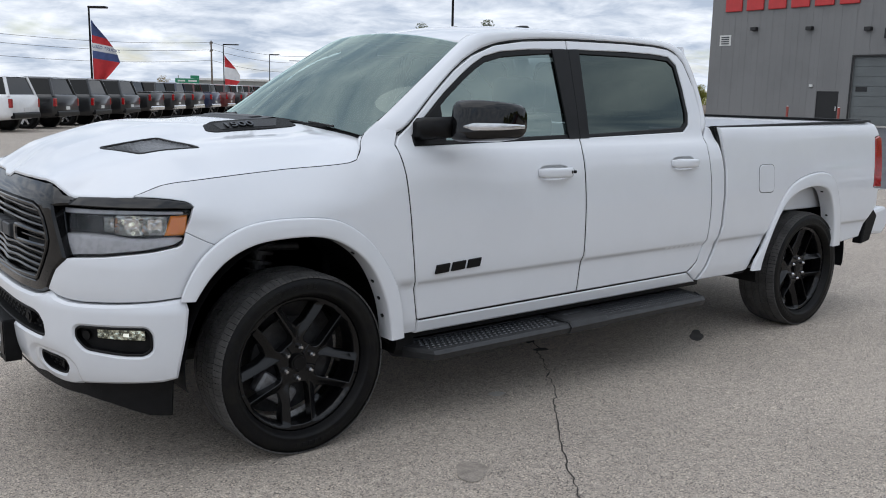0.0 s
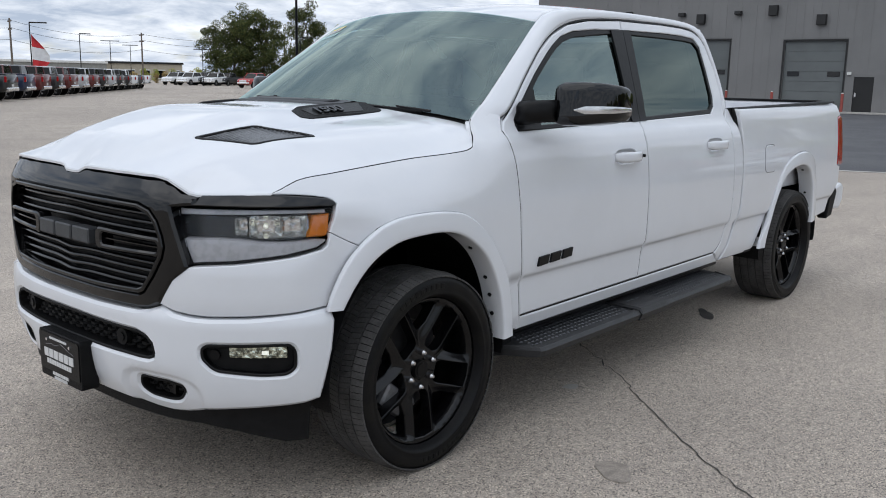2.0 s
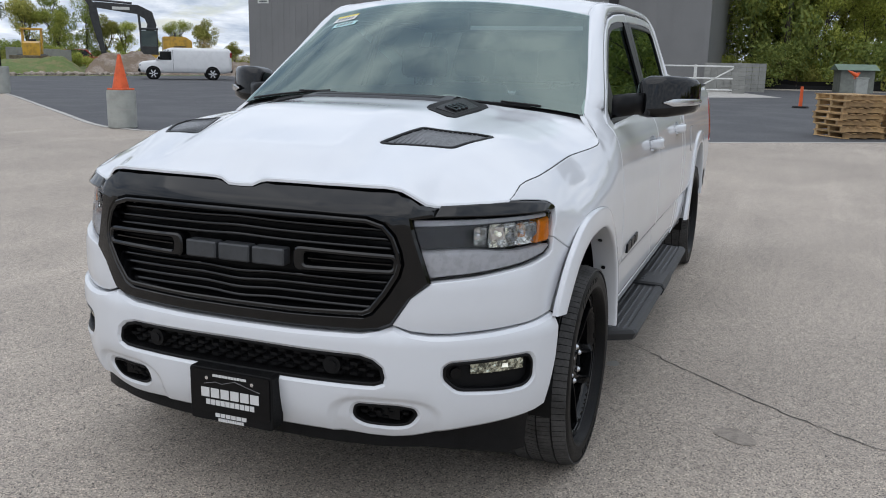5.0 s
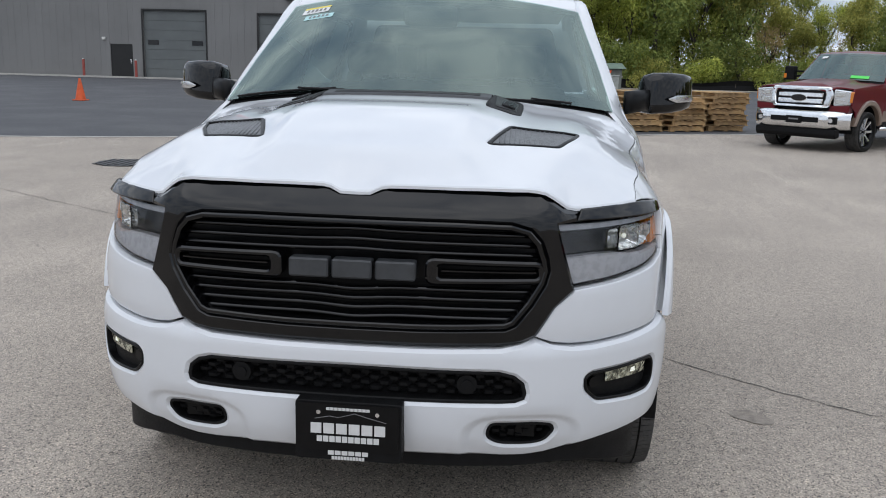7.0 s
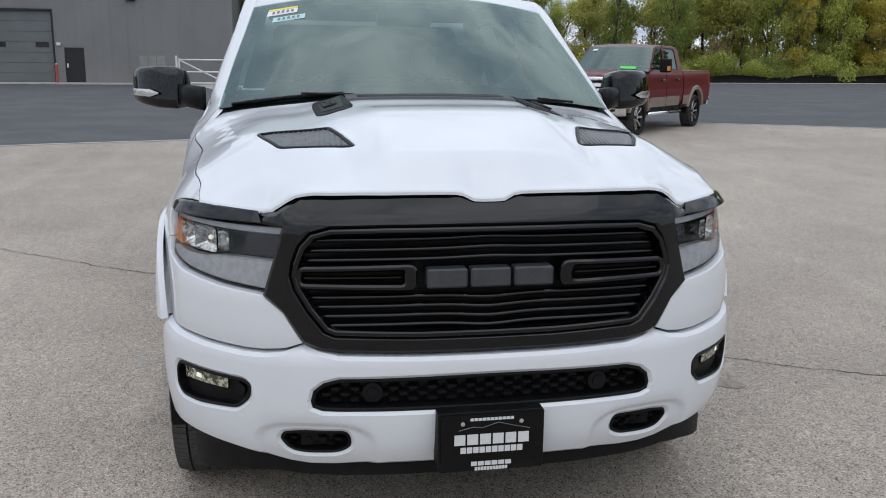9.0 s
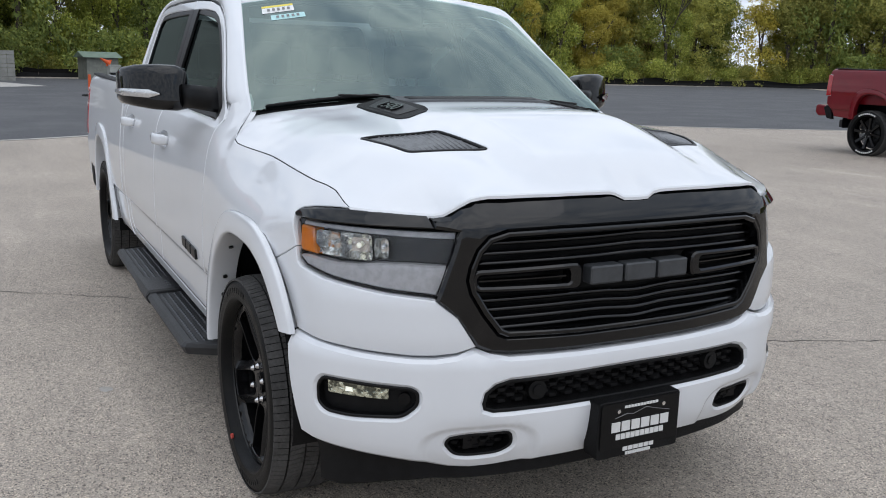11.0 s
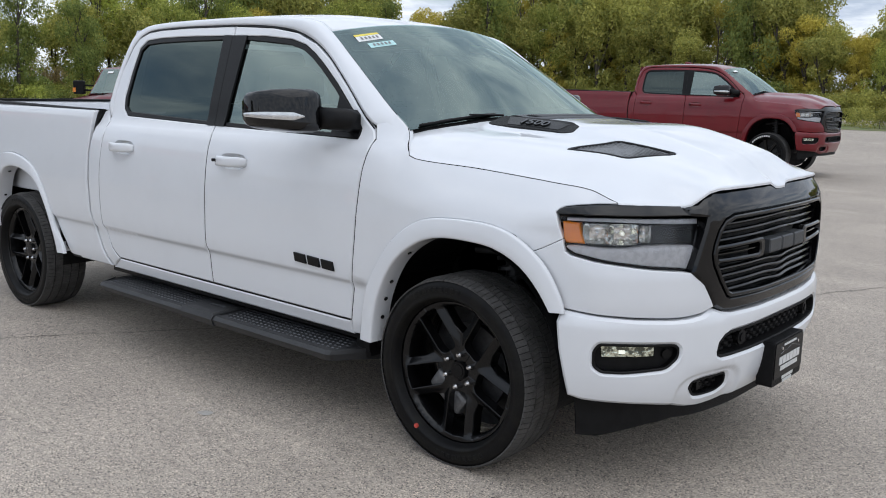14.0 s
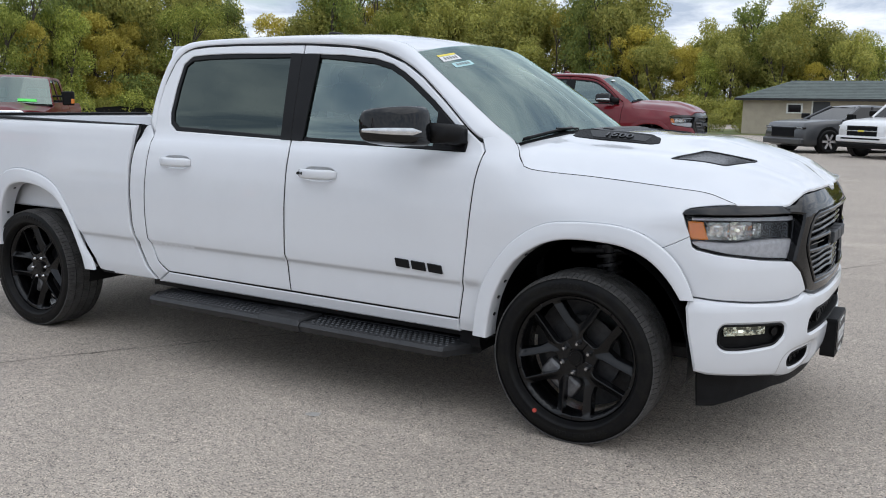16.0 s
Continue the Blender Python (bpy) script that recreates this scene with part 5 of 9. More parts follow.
        # brow strip over the lamp
        brow = [(0.705, 1.124), (ux(0.80), 1.127), (ux(0.695), 1.131), (ux(0.62), 1.126), (ux(0.55), 1.120), (ux(0.49), 1.112), (ux(0.468), 1.103), (ux(0.459), 1.092), (ux(0.475), 1.086), (ux(0.54), 1.0905), (ux(0.66), 1.0915), (ux(0.80), 1.0925), (0.678, 1.093)]
        panel("brow", brow, brow_place, "black_gloss", body, mirror=mi, step=0.03, edge=0.003, thick=0.03)
    # bonnet
    left = [(p[0] - 0.0, p[1] - 0.0005) for p in _seam3]
    rear_edge = [(-0.345, 0.862), (-0.382, 0.82), (-0.376, 0.78), (-0.350, 0.68), (-0.318, 0.55), (-0.285, 0.42), (-0.235, 0.34), (-0.205, 0.2)]
    front_edge = [(0.703, 0.783), (0.752, 0.722), (0.796, 0.660), (0.822, 0.618), (0.850, 0.575), (0.872, 0.525), (0.888, 0.45), (0.903, 0.3), (0.910, 0.12), (0.904, 0.075), (0.912, 0.045)]
    half = front_edge[::-1] + left + rear_edge
    outline = half + [(x, -y) for x, y in half[::-1]]
    vent_l = [(0.632, 0.358), (0.52, 0.388), (0.400, 0.425), (0.350, 0.545), (0.306, 0.668), (0.42, 0.640), (0.535, 0.592), (0.59, 0.47)]
    vents = [rounded(vent_l, 0.02), rounded([(x, -y) for x, y in vent_l], 0.02)] if hero else []
    lines = [[(x, s * y) for x in (-0.25, 0.1, 0.45, 0.75, 0.88)] for s in (-1, 1) for y in (0.30, 0.34, 0.38, 0.42, 0.46, 0.5)]
    bonnet = panel("bonnet", outline, hood_place, P, body, "smooth painted bonnet with a raised middle", holes=vents, lines=lines, step=0.032, edge=0.004, thick=0.012)
    if hero:
        for s in (1, -1):
            pts = [(x, s * y) for x, y in vent_l]
            v = panel("bonnet_vent", rounded(pts, 0.02), lambda x, y, d: (x, y, hood_z(x, y) - 0.005 - d), "vent_mesh", bonnet, "dark grey bonnet vent insert with fine fins", step=0.05, edge=0.003, thick=0.02)
            panel("vent_frame", rounded(pts, 0.02), lambda x, y, d: (x, y, hood_z(x, y) + 0.002 - d), "black_trim", bonnet, holes=[shrink(rounded(pts, 0.02), 0.011)], step=0.05, edge=0.003, thick=0.02)
            for j in range(14):
                y = s * (0.40 + 0.016 * j)
                x0, x1 = 0.405 - 0.36 * (0.016 * j), 0.59 - 0.24 * (0.016 * j)
                bm = bmesh.new()
                cyl(bm, (x0, y, hood_z(x0, y) - 0.003), (x1, y, hood_z(x1, y) - 0.003), 0.0022, n=6)
                part("fin", bm, "vent_mesh", v)
            # cowl scoop with a raised number
            sc = [(0.170, 0.345), (0.192, 0.432), (0.155, 0.462), (-0.225, 0.466), (-0.262, 0.445), (-0.25, 0.338), (0.13, 0.326)]
            pts = rounded([(x, s * y) for x, y in sc], 0.016)

            def scoop_place(x, y, d):
                e = abs(y)
                flat = hood_z(x, 0.40) + 0.022 - 0.32 * (e - 0.345) - 0.016 * ramp01(0.10, 0.20, x)
                return (x, y, max(flat, hood_z(x, y) + 0.003) - d)
            scoop = panel("scoop", pts, scoop_place, "black_plastic", bonnet, "dark grey bonnet scoop with raised number", step=0.035, edge=0.007, thick=0.05)
            ring = [(x, s * y) for x, y in [(0.128, 0.362), (0.118, 0.440), (-0.150, 0.444), (-0.200, 0.352)]]
            panel("scoop_grille", rounded(ring, 0.008), lambda x, y, d: (x, y, scoop_place(x, y, 0)[2] + 0.0025 - d), "black_trim", scoop, step=0.04, edge=0.002, thick=0.006)
            fc = bpy.data.curves.new("number", "FONT")
            fc.body, fc.size, fc.extrude, fc.bevel_depth = "1500", 0.074, 0.006, 0.001
            fo = bpy.data.objects.new("number", fc)
            scene.collection.objects.link(fo)
            bpy.context.view_layer.update()
            me = bpy.data.meshes.new_from_object(fo.evaluated_get(bpy.context.evaluated_depsgraph_get()))
            bpy.data.objects.remove(fo)
            me.materials.clear()
            me.materials.append(M["black_gloss"])
            no = new("number", me)
            no.parent = scoop
            tilt = math.degrees(math.atan2(scoop_place(-0.1, 0.4 * s, 0)[2] - scoop_place(0.09, 0.4 * s, 0)[2], 0.19))
            if s > 0:
                no.matrix_basis = pose(0.098, 0.432, scoop_place(0.098, 0.432, 0)[2] + 0.004) @ pose(0, 0, 0, 0, 0, 178) @ pose(0, 0, 0, 0, -tilt, 0) @ pose(0, 0, 0, 17.7, 0, 0)
            else:
                no.matrix_basis = pose(-0.10, -0.432, scoop_place(-0.10, -0.432, 0)[2] + 0.004) @ pose(0, 0, 0, 0, 0, 2) @ pose(0, 0, 0, 0, tilt, 0) @ pose(0, 0, 0, 17.7, 0, 0)
    # roof skin and windscreen
    def roof_z(x, y):
        e = {-1.02: 1.79}
        ridge = curve([(-2.75, 1.86), (-2.66, 1.888), (-2.4, 1.915), (-1.8, 1.928), (-1.4, 1.918), (-1.2, 1.895), (-1.05, 1.868), (-0.93, 1.845)])(x)
        edge = curve([(-2.75, 1.832), (-2.66, 1.866), (-2.5, 1.880), (-2.2, 1.886), (-1.7, 1.884), (-1.3, 1.866), (-1.12, 1.842), (-1.02, 1.792), (-0.93, 1.73)])(x)
        t = min(abs(y) / 0.69, 1)
        return ridge + (edge - ridge) * t ** 2.6
    top_l = [(-1.03 - 0.0 + 0.10 * (1 - (y / 0.69) ** 2), y) for y in np.linspace(-0.685, 0.685, 15)]
    outline = top_l + [(-1.3, 0.683), (-1.7, 0.683), (-2.2, 0.680), (-2.5, 0.674), (-2.70, 0.66), (-2.72, 0.4), (-2.725, 0), (-2.72, -0.4), (-2.70, -0.66), (-2.5, -0.674), (-2.2, -0.680), (-1.7, -0.683), (-1.3, -0.683)]
    panel("roof", outline, lambda x, y, d: (x, y, roof_z(x, y) - d), P, body, "painted roof skin", step=0.07, edge=0.006)
    bm = bmesh.new()
    rows = []
    for t in np.linspace(0, 1, 10):
        r = 0.05 * (1 - t) + 0.012
        rows.append([(-1.98 - 0.16 * t, math.cos(a) * 0.028 * (1 - t * 0.6), 1.922 + max(0, math.sin(a)) * 0.05 * (1 - (1 - t) ** 3 * 0.6) * (1 if t < 0.9 else 0.7)) for a in np.linspace(0, math.pi, 9)])
    loft("aerial_fin", rows, "black_trim" if hero else P, body)

    EDGE = smooth_line([(-0.372, 0.832, 1.352), (-0.42, 0.823, 1.385), (-0.53, 0.803, 1.455), (-0.68, 0.771, 1.56), (-0.85, 0.731, 1.676), (-1.02, 0.694, 1.790)], 0.03)
    e_len = np.concatenate([[0], np.cumsum([math.dist(p, q) for p, q in zip(EDGE, EDGE[1:])])])
    e_len /= e_len[-1]

    def screen(s, t, d=0.0):
        ex, ey, ez = (float(np.interp(t, e_len, [p[k] for p in EDGE])) for k in range(3))
        b = math.sin(math.pi * min(max(t, 0), 1))
        cx, cz = -0.285 * (1 - t) - 0.945 * t + 0.018 * b, 1.412 * (1 - t) + 1.856 * t + 0.018 * b
        q = abs(s) ** 2.2
        return (cx + (ex - cx) * q - 0.6 * d, ey * s, cz + (ez - cz) * q - 0.8 * d)
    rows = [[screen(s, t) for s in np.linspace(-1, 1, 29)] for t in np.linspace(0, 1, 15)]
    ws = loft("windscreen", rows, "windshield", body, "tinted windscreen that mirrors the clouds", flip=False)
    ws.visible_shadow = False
    # black glass border and trim round the windscreen
    v, f = [], []
    ring_o = [(s, 0.0) for s in np.linspace(-1, 1, 25)] + [(1, t) for t in np.linspace(0, 1, 12)][1:] + [(s, 1.0) for s in np.linspace(1, -1, 25)][1:] + [(-1, t) for t in np.linspace(1, 0, 12)][1:-1]
    for a, t in ring_o:
        v.append(screen(a, t, 0.004))
        v.append(screen(a * (0.962 if abs(a) > 0.9 else 0.99), min(max(t, 0.085), 0.962), 0.004))
    n = len(ring_o)
    f = [(2 * k, 2 * ((k + 1) % n), 2 * ((k + 1) % n) + 1, 2 * k + 1) for k in range(n)]
    shaped("screen_border", v, f, "black_trim", ws, "black printed border of the glass")
    # inner mirror pod
    bm = bmesh.new()
    box(bm, -0.93, -0.83, -0.13, 0.13, 1.70, 1.80, 0.03, m=None)
    part("mirror_pod", bm, "interior", ws)
    # cowl panel and wipers
    rows = []
    for y in np.linspace(-0.80, 0.80, 21):
        x_ws = screen(y / 0.80, 0.0)[0]
        z_ws = screen(y / 0.80, 0.0)[2]
        xr = float(np.interp(abs(y), [0, 0.2, 0.34, 0.42, 0.6, 0.72, 0.8], [-0.195, -0.20, -0.23, -0.28, -0.33, -0.36, -0.375]))
        rows.append([(xr + 0.02, y, hood_z(xr, y) - 0.035), (xr - 0.005, y, hood_z(xr, y) - 0.012), (x_ws * 0.5 + xr * 0.5, y, z_ws - 0.012), (x_ws - 0.02, y, z_ws + 0.004)])
    cowl = loft("cowl", rows, "black_plastic", body, "black plastic cowl grille under the windscreen")
    for s0, s1, y_off in (((-0.94, 0.018), (-0.40, 0.026), 0), ((0.34, -0.03), (0.74, -0.012), 0)):
        w = new("wiper")
        w.parent = body
        pts = [Vector(screen(s0[0] + (s1[0] - s0[0]) * t, s0[1] + (s1[1] - s0[1]) * t, -0.010)) for t in np.linspace(0, 1, 9)]
        rows = [[p + Vector((0.003, 0, -0.010)), p + Vector((0.004, 0, -0.002)), p + Vector((0.0, 0, 0.001)), p + Vector((-0.004, 0, -0.006))] for p in pts]
        loft("blade", rows, "black_trim", w, closed=True, caps=True)
        mid, end = pts[5] + Vector((0.003, 0, 0.006)), Vector(screen(s1[0] + 0.05, 0.0, -0.010))
        bm = bmesh.new()
        cyl(bm, mid, end, 0.004, 0.006, n=8)
        part("arm", bm, "black_trim", w)
    rows = []
    for y in np.linspace(-0.335, 0.335, 15):
        rows.append([(x, y, hood_z(x, y) + h) for x, h in ((-0.048, -0.008), (-0.055, 0.005), (-0.12, 0.011), (-0.19, 0.018), (-0.232, 0.018), (-0.240, -0.010))])
    if hero:
        strip_panel = loft("cowl_strip", rows, "grey_plastic", cowl, "dark grey strip along the rear of the bonnet")
        rows = [[(x, y, hood_z(x, y) + h) for x, h in ((-0.100, 0.010), (-0.106, 0.0135), (-0.150, 0.0175), (-0.156, 0.0145))] for y in np.linspace(-0.29, 0.29, 13)]
        loft("louvre", rows, "black_trim", strip_panel, "black louvre along the strip", caps=True)
    # stickers behind the glass
    if hero:
        for s0, t0, w, h, m in ((-0.885, 0.845, 0.19, 0.055, "sticker_white"), (-0.885, 0.902, 0.19, 0.02, "sticker_yellow"), (-0.84, 0.765, 0.20, 0.052, "sticker_teal")):
            v = [screen(s0 + (w if k in (1, 2) else 0), t0 + (h if k in (2, 3) else 0), -0.002) for k in range(4)]
            st = shaped("sticker", v, [(0, 1, 2, 3)], m, ws, "paper sticker behind the glass", smooth=False)
            if m != "sticker_yellow":
                for j in range(5):
                    a0 = s0 + 0.03 + j * 0.03
                    q = [screen(a0, t0 + 0.015, -0.0035), screen(a0 + 0.016, t0 + 0.015, -0.0035), screen(a0 + 0.016, t0 + h - 0.012, -0.0035), screen(a0, t0 + h - 0.012, -0.0035)]
                    shaped("bar", q, [(0, 1, 2, 3)], "ink_grey", st, smooth=False)
    # rear wall of the cab
    bm = bmesh.new()
    prism(bm, [(-0.83, 1.36), (0.83, 1.36), (0.68, 1.85), (0.4, 1.88), (-0.4, 1.88), (-0.68, 1.85)], -2.80, -2.78, axis="x")
    cw = part("cab_rear_wall", bm, P, body)
    bm = bmesh.new()
    prism(bm, rounded([(-0.70, 1.42), (0.70, 1.42), (0.60, 1.78), (-0.60, 1.78)], 0.05), -2.805, -2.775, axis="x")
    part("rear_window", bm, "black_gloss", cw)
    finish_truck(truck, body, P, lower, hero, fascia, wheels, tall)
    return truck


def both(half):
    """A whole outline across the front from its left half, given from the middle outwards."""
    return half + [(-u, z) for u, z in half[::-1] if u > 1e-6]


def honeycomb(name, outline, place, parent, pitch_u, pitch_z, depth):
    """Staggered short bars that fill an opening, as one mesh."""
    lo, hi = np.min(outline, 0), np.max(outline, 0)
    v, f = [], []
    row, z = 0, lo[1]
    while z < hi[1]:
        u = lo[0] + (row % 2) * pitch_u / 2
        while u < hi[0]:
            ends = np.array([(u + 0.08 * pitch_u, z), (u + 0.92 * pitch_u, z), (u + pitch_u / 2, z + 0.3 * pitch_z)])
            if inside(np.array(outline), ends).all():
                b = len(v)
                a0, a1, h = u + 0.06 * pitch_u, u + 0.94 * pitch_u, 0.30 * pitch_z
                q = [(a0, z), (a0 + 0.15 * pitch_u, z + h), (a1 - 0.15 * pitch_u, z + h), (a1, z), (a1 - 0.15 * pitch_u, z - h), (a0 + 0.15 * pitch_u, z - h)]
                v += [place(p[0], p[1], depth) for p in q] + [place(u + pitch_u * (0.3 if k in (0, 1, 5) else 0.7), z + (p[1] - z) * 0.5, depth - 0.016) for k, p in enumerate(q)]
                f += [(b + k, b + (k + 1) % 6, b + 6 + (k + 1) % 6, b + 6 + k) for k in range(6)] + [tuple(b + 6 + k for k in range(6))]
            u += pitch_u
        z += pitch_z / 2
        row += 1
    ob = shaped(name, v, f, "black_plastic", parent, "black moulded mesh insert", smooth=False)
    return ob


def finish_truck(truck, body, P, lower, hero, fascia, wheels, tall):
    # ---- front end ----
    top = [(0, 1.162), (uy(0.045), 1.164), (uy(0.075), 1.176), (uy(0.115), 1.185), (uy(0.3), 1.187), (uy(0.5), 1.185), (uy(0.55), 1.176), (uy(0.595), 1.147), (0.632, 1.127), (0.662, 1.122), (0.7035, 1.1225)]
    out_side = [(0.6765, 1.092), (0.606, 1.087), (0.622, 1.03), (0.652, 0.94), (0.669, 0.888), (uy(0.60), 0.835), (uy(0.545), 0.752), (uy(0.50), 0.732), (uy(0.44), 0.724), (uy(0.2), 0.718), (0, 0.717)]
    hole = [(0, 1.090), (uy(0.3), 1.090), (uy(0.46), 1.086), (uy(0.515), 1.070), (uy(0.547), 1.035), (uy(0.566), 0.985), (uy(0.572), 0.95), (uy(0.562), 0.912), (uy(0.525), 0.850), (uy(0.478), 0.790), (uy(0.45), 0.778), (uy(0.2), 0.770), (0, 0.769)]

    def cap_place(u, z, depth):
        x, y, nx, ny = plan(u)
        d = grille_off(z) + 0.039 * ramp01(1.06, 1.124, z) * ramp01(0.60, 0.70, abs(u)) + depth
        return (x - nx * d, y - ny * d, z)
    skin = "black_gloss" if fascia != "chrome" else "chrome"
    grille = panel("grille_surround", both(top + out_side), cap_place, skin, body, "gloss black grille surround" if skin == "black_gloss" else "bright chrome grille surround",
                   holes=[both(hole)], step=0.04, edge=0.010, thick=0.07)
    panel("grille_back", both([(u, z) for u, z in hole]), on(grille_off, 0.085), "black_trim", grille, step=0.1, edge=0.002, thick=0.02)
    if fascia != "chrome":
        # raised inner rim of the opening
        panel("grille_rim", both(hole), on(grille_off, -0.004), "black_gloss", grille, holes=[[tuple(p) for p in inset(both(hole), 0.016)]], step=0.05, edge=0.004, thick=0.06)
        for z, w in ((1.056, 0.52), (1.026, 0.54), (0.997, 0.55), (0.888, 0.535), (0.860, 0.515), (0.832, 0.495), (0.804, 0.475)):
            rows = []
            for y in np.linspace(-w, w, 41):
                x, yy, nx, ny = plan(uy(y))
                wave = 0.006 * math.exp(-(y / 0.09) ** 2) * (1 if z > 0.95 else -1)
                fwd = 0.010 * math.exp(-(y / 0.09) ** 2)
                d = grille_off(z) + 0.028 - fwd
                zz = z + wave - 0.004 * (abs(y) / 0.5) ** 2
                rows.append([(x - nx * (d + 0.03), yy - ny * (d + 0.03), zz - 0.004), (x - nx * d, yy - ny * d, zz - 0.008), (x - nx * (d - 0.004), yy - ny * (d - 0.004), zz), (x - nx * (d + 0.006), yy - ny * (d + 0.006), zz + 0.006),
                             (x - nx * (d + 0.03), yy - ny * (d + 0.03), zz + 0.006)])
            loft("grille_bar", rows, "black_gloss", grille, closed=True, caps=True)
        for s in (1, -1):
            ring = rounded([(uy(0.212) * s, 0.985), (uy(0.565) * s, 0.978), (uy(0.562) * s, 0.912), (uy(0.212) * s, 0.905)], 0.03)
            hole2 = rounded([(uy(0.250) * s, 0.966), (uy(0.545) * s, 0.960), (uy(0.545) * s, 0.929), (uy(0.250) * s, 0.925)], 0.012)
            panel("grille_bracket", ring, on(grille_off, -0.002), "black_gloss", grille, holes=[hole2], step=0.04, edge=0.006, thick=0.05)
            panel("bracket_bar", [(uy(0.26) * s, 0.949), (uy(0.54) * s, 0.947), (uy(0.54) * s, 0.941), (uy(0.26) * s, 0.943)], on(grille_off, 0.012), "black_gloss", grille, step=0.05, edge=0.001, thick=0.02)
        # three plain badge blocks across the middle
        for j in range(3):
            a, b = (-0.188 + j * 0.128), (-0.188 + j * 0.128 + 0.118)
            blk = [(uy(b), 0.972), (uy(a), 0.972), (uy(a), 0.916), (uy(b), 0.916)]
            panel("badge_block", rounded(blk, 0.008), on(grille_off, -0.012), "grey_plastic", grille, "plain dark grey badge block", step=0.04, edge=0.005, thick=0.045)
    else:
        for s in (1, -1):
            ring = rounded([(uy(0.06) * s, 0.985), (uy(0.50) * s, 1.0), (uy(0.50) * s, 0.90), (uy(0.06) * s, 0.905)], 0.02)
            panel("grille_bar", ring, on(grille_off, 0.0), "chrome", grille, holes=[shrink(ring, 0.022)], step=0.05, edge=0.006, thick=0.05)
        panel("badge_block", rounded([(uy(-0.11), 0.975), (uy(0.11), 0.975), (uy(0.11), 0.912), (uy(-0.11), 0.912)], 0.03), on(grille_off, -0.012), "lamp_grey", grille, "plain dark oval badge", step=0.04, edge=0.006, thick=0.04)
        for z in (1.04, 0.84):
            panel("grille_bar", [(uy(-0.47), z + 0.012), (uy(0.47), z + 0.012), (uy(0.47), z - 0.012), (uy(-0.47), z - 0.012)], on(grille_off, 0.02), "chrome", grille, step=0.06, edge=0.004, thick=0.03)
    # bumper
    btop = [(0, 0.709), (uy(0.2), 0.710), (uy(0.44), 0.716), (uy(0.50), 0.728), (uy(0.545), 0.745), (uy(0.60), 0.724), (uy(0.655), 0.716), (uy(0.72), 0.715), (ux(0.75), 0.720), (ux(0.62), 0.731), (ux(0.51), 0.742)]
    bend = [(ux(0.50), 0.70), (ux(0.512), 0.60), (ux(0.548), 0.425), (ux(0.60), 0.412)]
    bbot = [(ux(0.72), 0.404), (ux(0.80), 0.396), (uy(0.70), 0.386), (uy(0.66), 0.372), (uy(0.61), 0.358), (uy(0.54), 0.350), (uy(0.46), 0.350), (uy(0.36), 0.358), (uy(0.30), 0.362), (uy(0.15), 0.362), (0, 0.362)]
    lower_hole = [(0, 0.652), (uy(0.44), 0.648), (uy(0.485), 0.636), (uy(0.515), 0.612), (uy(0.523), 0.58), (uy(0.518), 0.560), (uy(0.49), 0.549), (uy(0.44), 0.547), (0, 0.545)]
    fog = rounded([(ux(0.645), 0.640), (ux(0.700), 0.641), (uy(0.715), 0.637), (uy(0.692), 0.620), (uy(0.692), 0.575), (uy(0.735), 0.530), (ux(0.72), 0.516), (ux(0.655), 0.518), (ux(0.625), 0.545), (ux(0.625), 0.61)], 0.025)
    fog = [tuple(p) for p in inset(fog, 0.005)]
    low = rounded([(uy(0.415), 0.478), (uy(0.56), 0.480), (uy(0.615), 0.470), (uy(0.628), 0.446), (uy(0.60), 0.405), (uy(0.55), 0.398), (uy(0.45), 0.400), (uy(0.405), 0.425)], 0.03)
    holes = [both(lower_hole)] + [[(u * s, z) for u, z in h] for h in (fog, low) for s in (1, -1)]
    lines = [[(s * u, z) for u, z in ((uy(0.3), 0.52), (uy(0.5), 0.515), (uy(0.66), 0.49), (uy(0.74), 0.45))] for s in (1, -1)]

    # a shallow stamped field round each lower inlet
    def dished(extra=0.0):
        def place(u, z, depth):
            x, y, nx, ny = plan(u)
            q = ((abs(abs(u) - uy(0.52)) / 0.200) ** 3 + (abs(z - 0.410) / 0.105) ** 3) ** (1 / 3)
            d = bumper_off(z) + 0.014 * (1 - ramp01(0.82, 1.0, q)) + depth + extra
            return (x - nx * d, y - ny * d, z)
        return place
    for q in (0.80, 0.86, 0.91, 0.96, 1.01):
        ring = []
        for a in np.linspace(0.05, math.pi - 0.05, 25):
            c, e = math.cos(a), math.sin(a)
            k = q / (abs(c) ** 3 + abs(e) ** 3) ** (1 / 3)
            ring.append((uy(0.52) + 0.200 * k * c, 0.410 + 0.105 * k * e))
        lines += [ring, [(-u, z) for u, z in ring]]
    chrome_bumper = fascia == "chrome"
    bp = panel("front_bumper", both(btop + bend + bbot), dished(), "chrome" if chrome_bumper else P, body, "smooth front bumper with fog lamps", holes=holes, lines=lines, step=0.038, edge=0.010, thick=0.06)
    lg = panel("lower_grille", both(lower_hole), on(bumper_off, 0.055), "black_trim", bp, step=0.08, edge=0.002, thick=0.02)
    panel("lower_rim", both(lower_hole), on(bumper_off, 0.006), "black_plastic", lg, holes=[[tuple(p) for p in inset(both(lower_hole), 0.012)]], step=0.05, edge=0.004, thick=0.05)
    honeycomb("mesh", [tuple(p) for p in inset(both(lower_hole), 0.012)], on(bumper_off, 0.05), lg, 0.058, 0.034, 0.0)
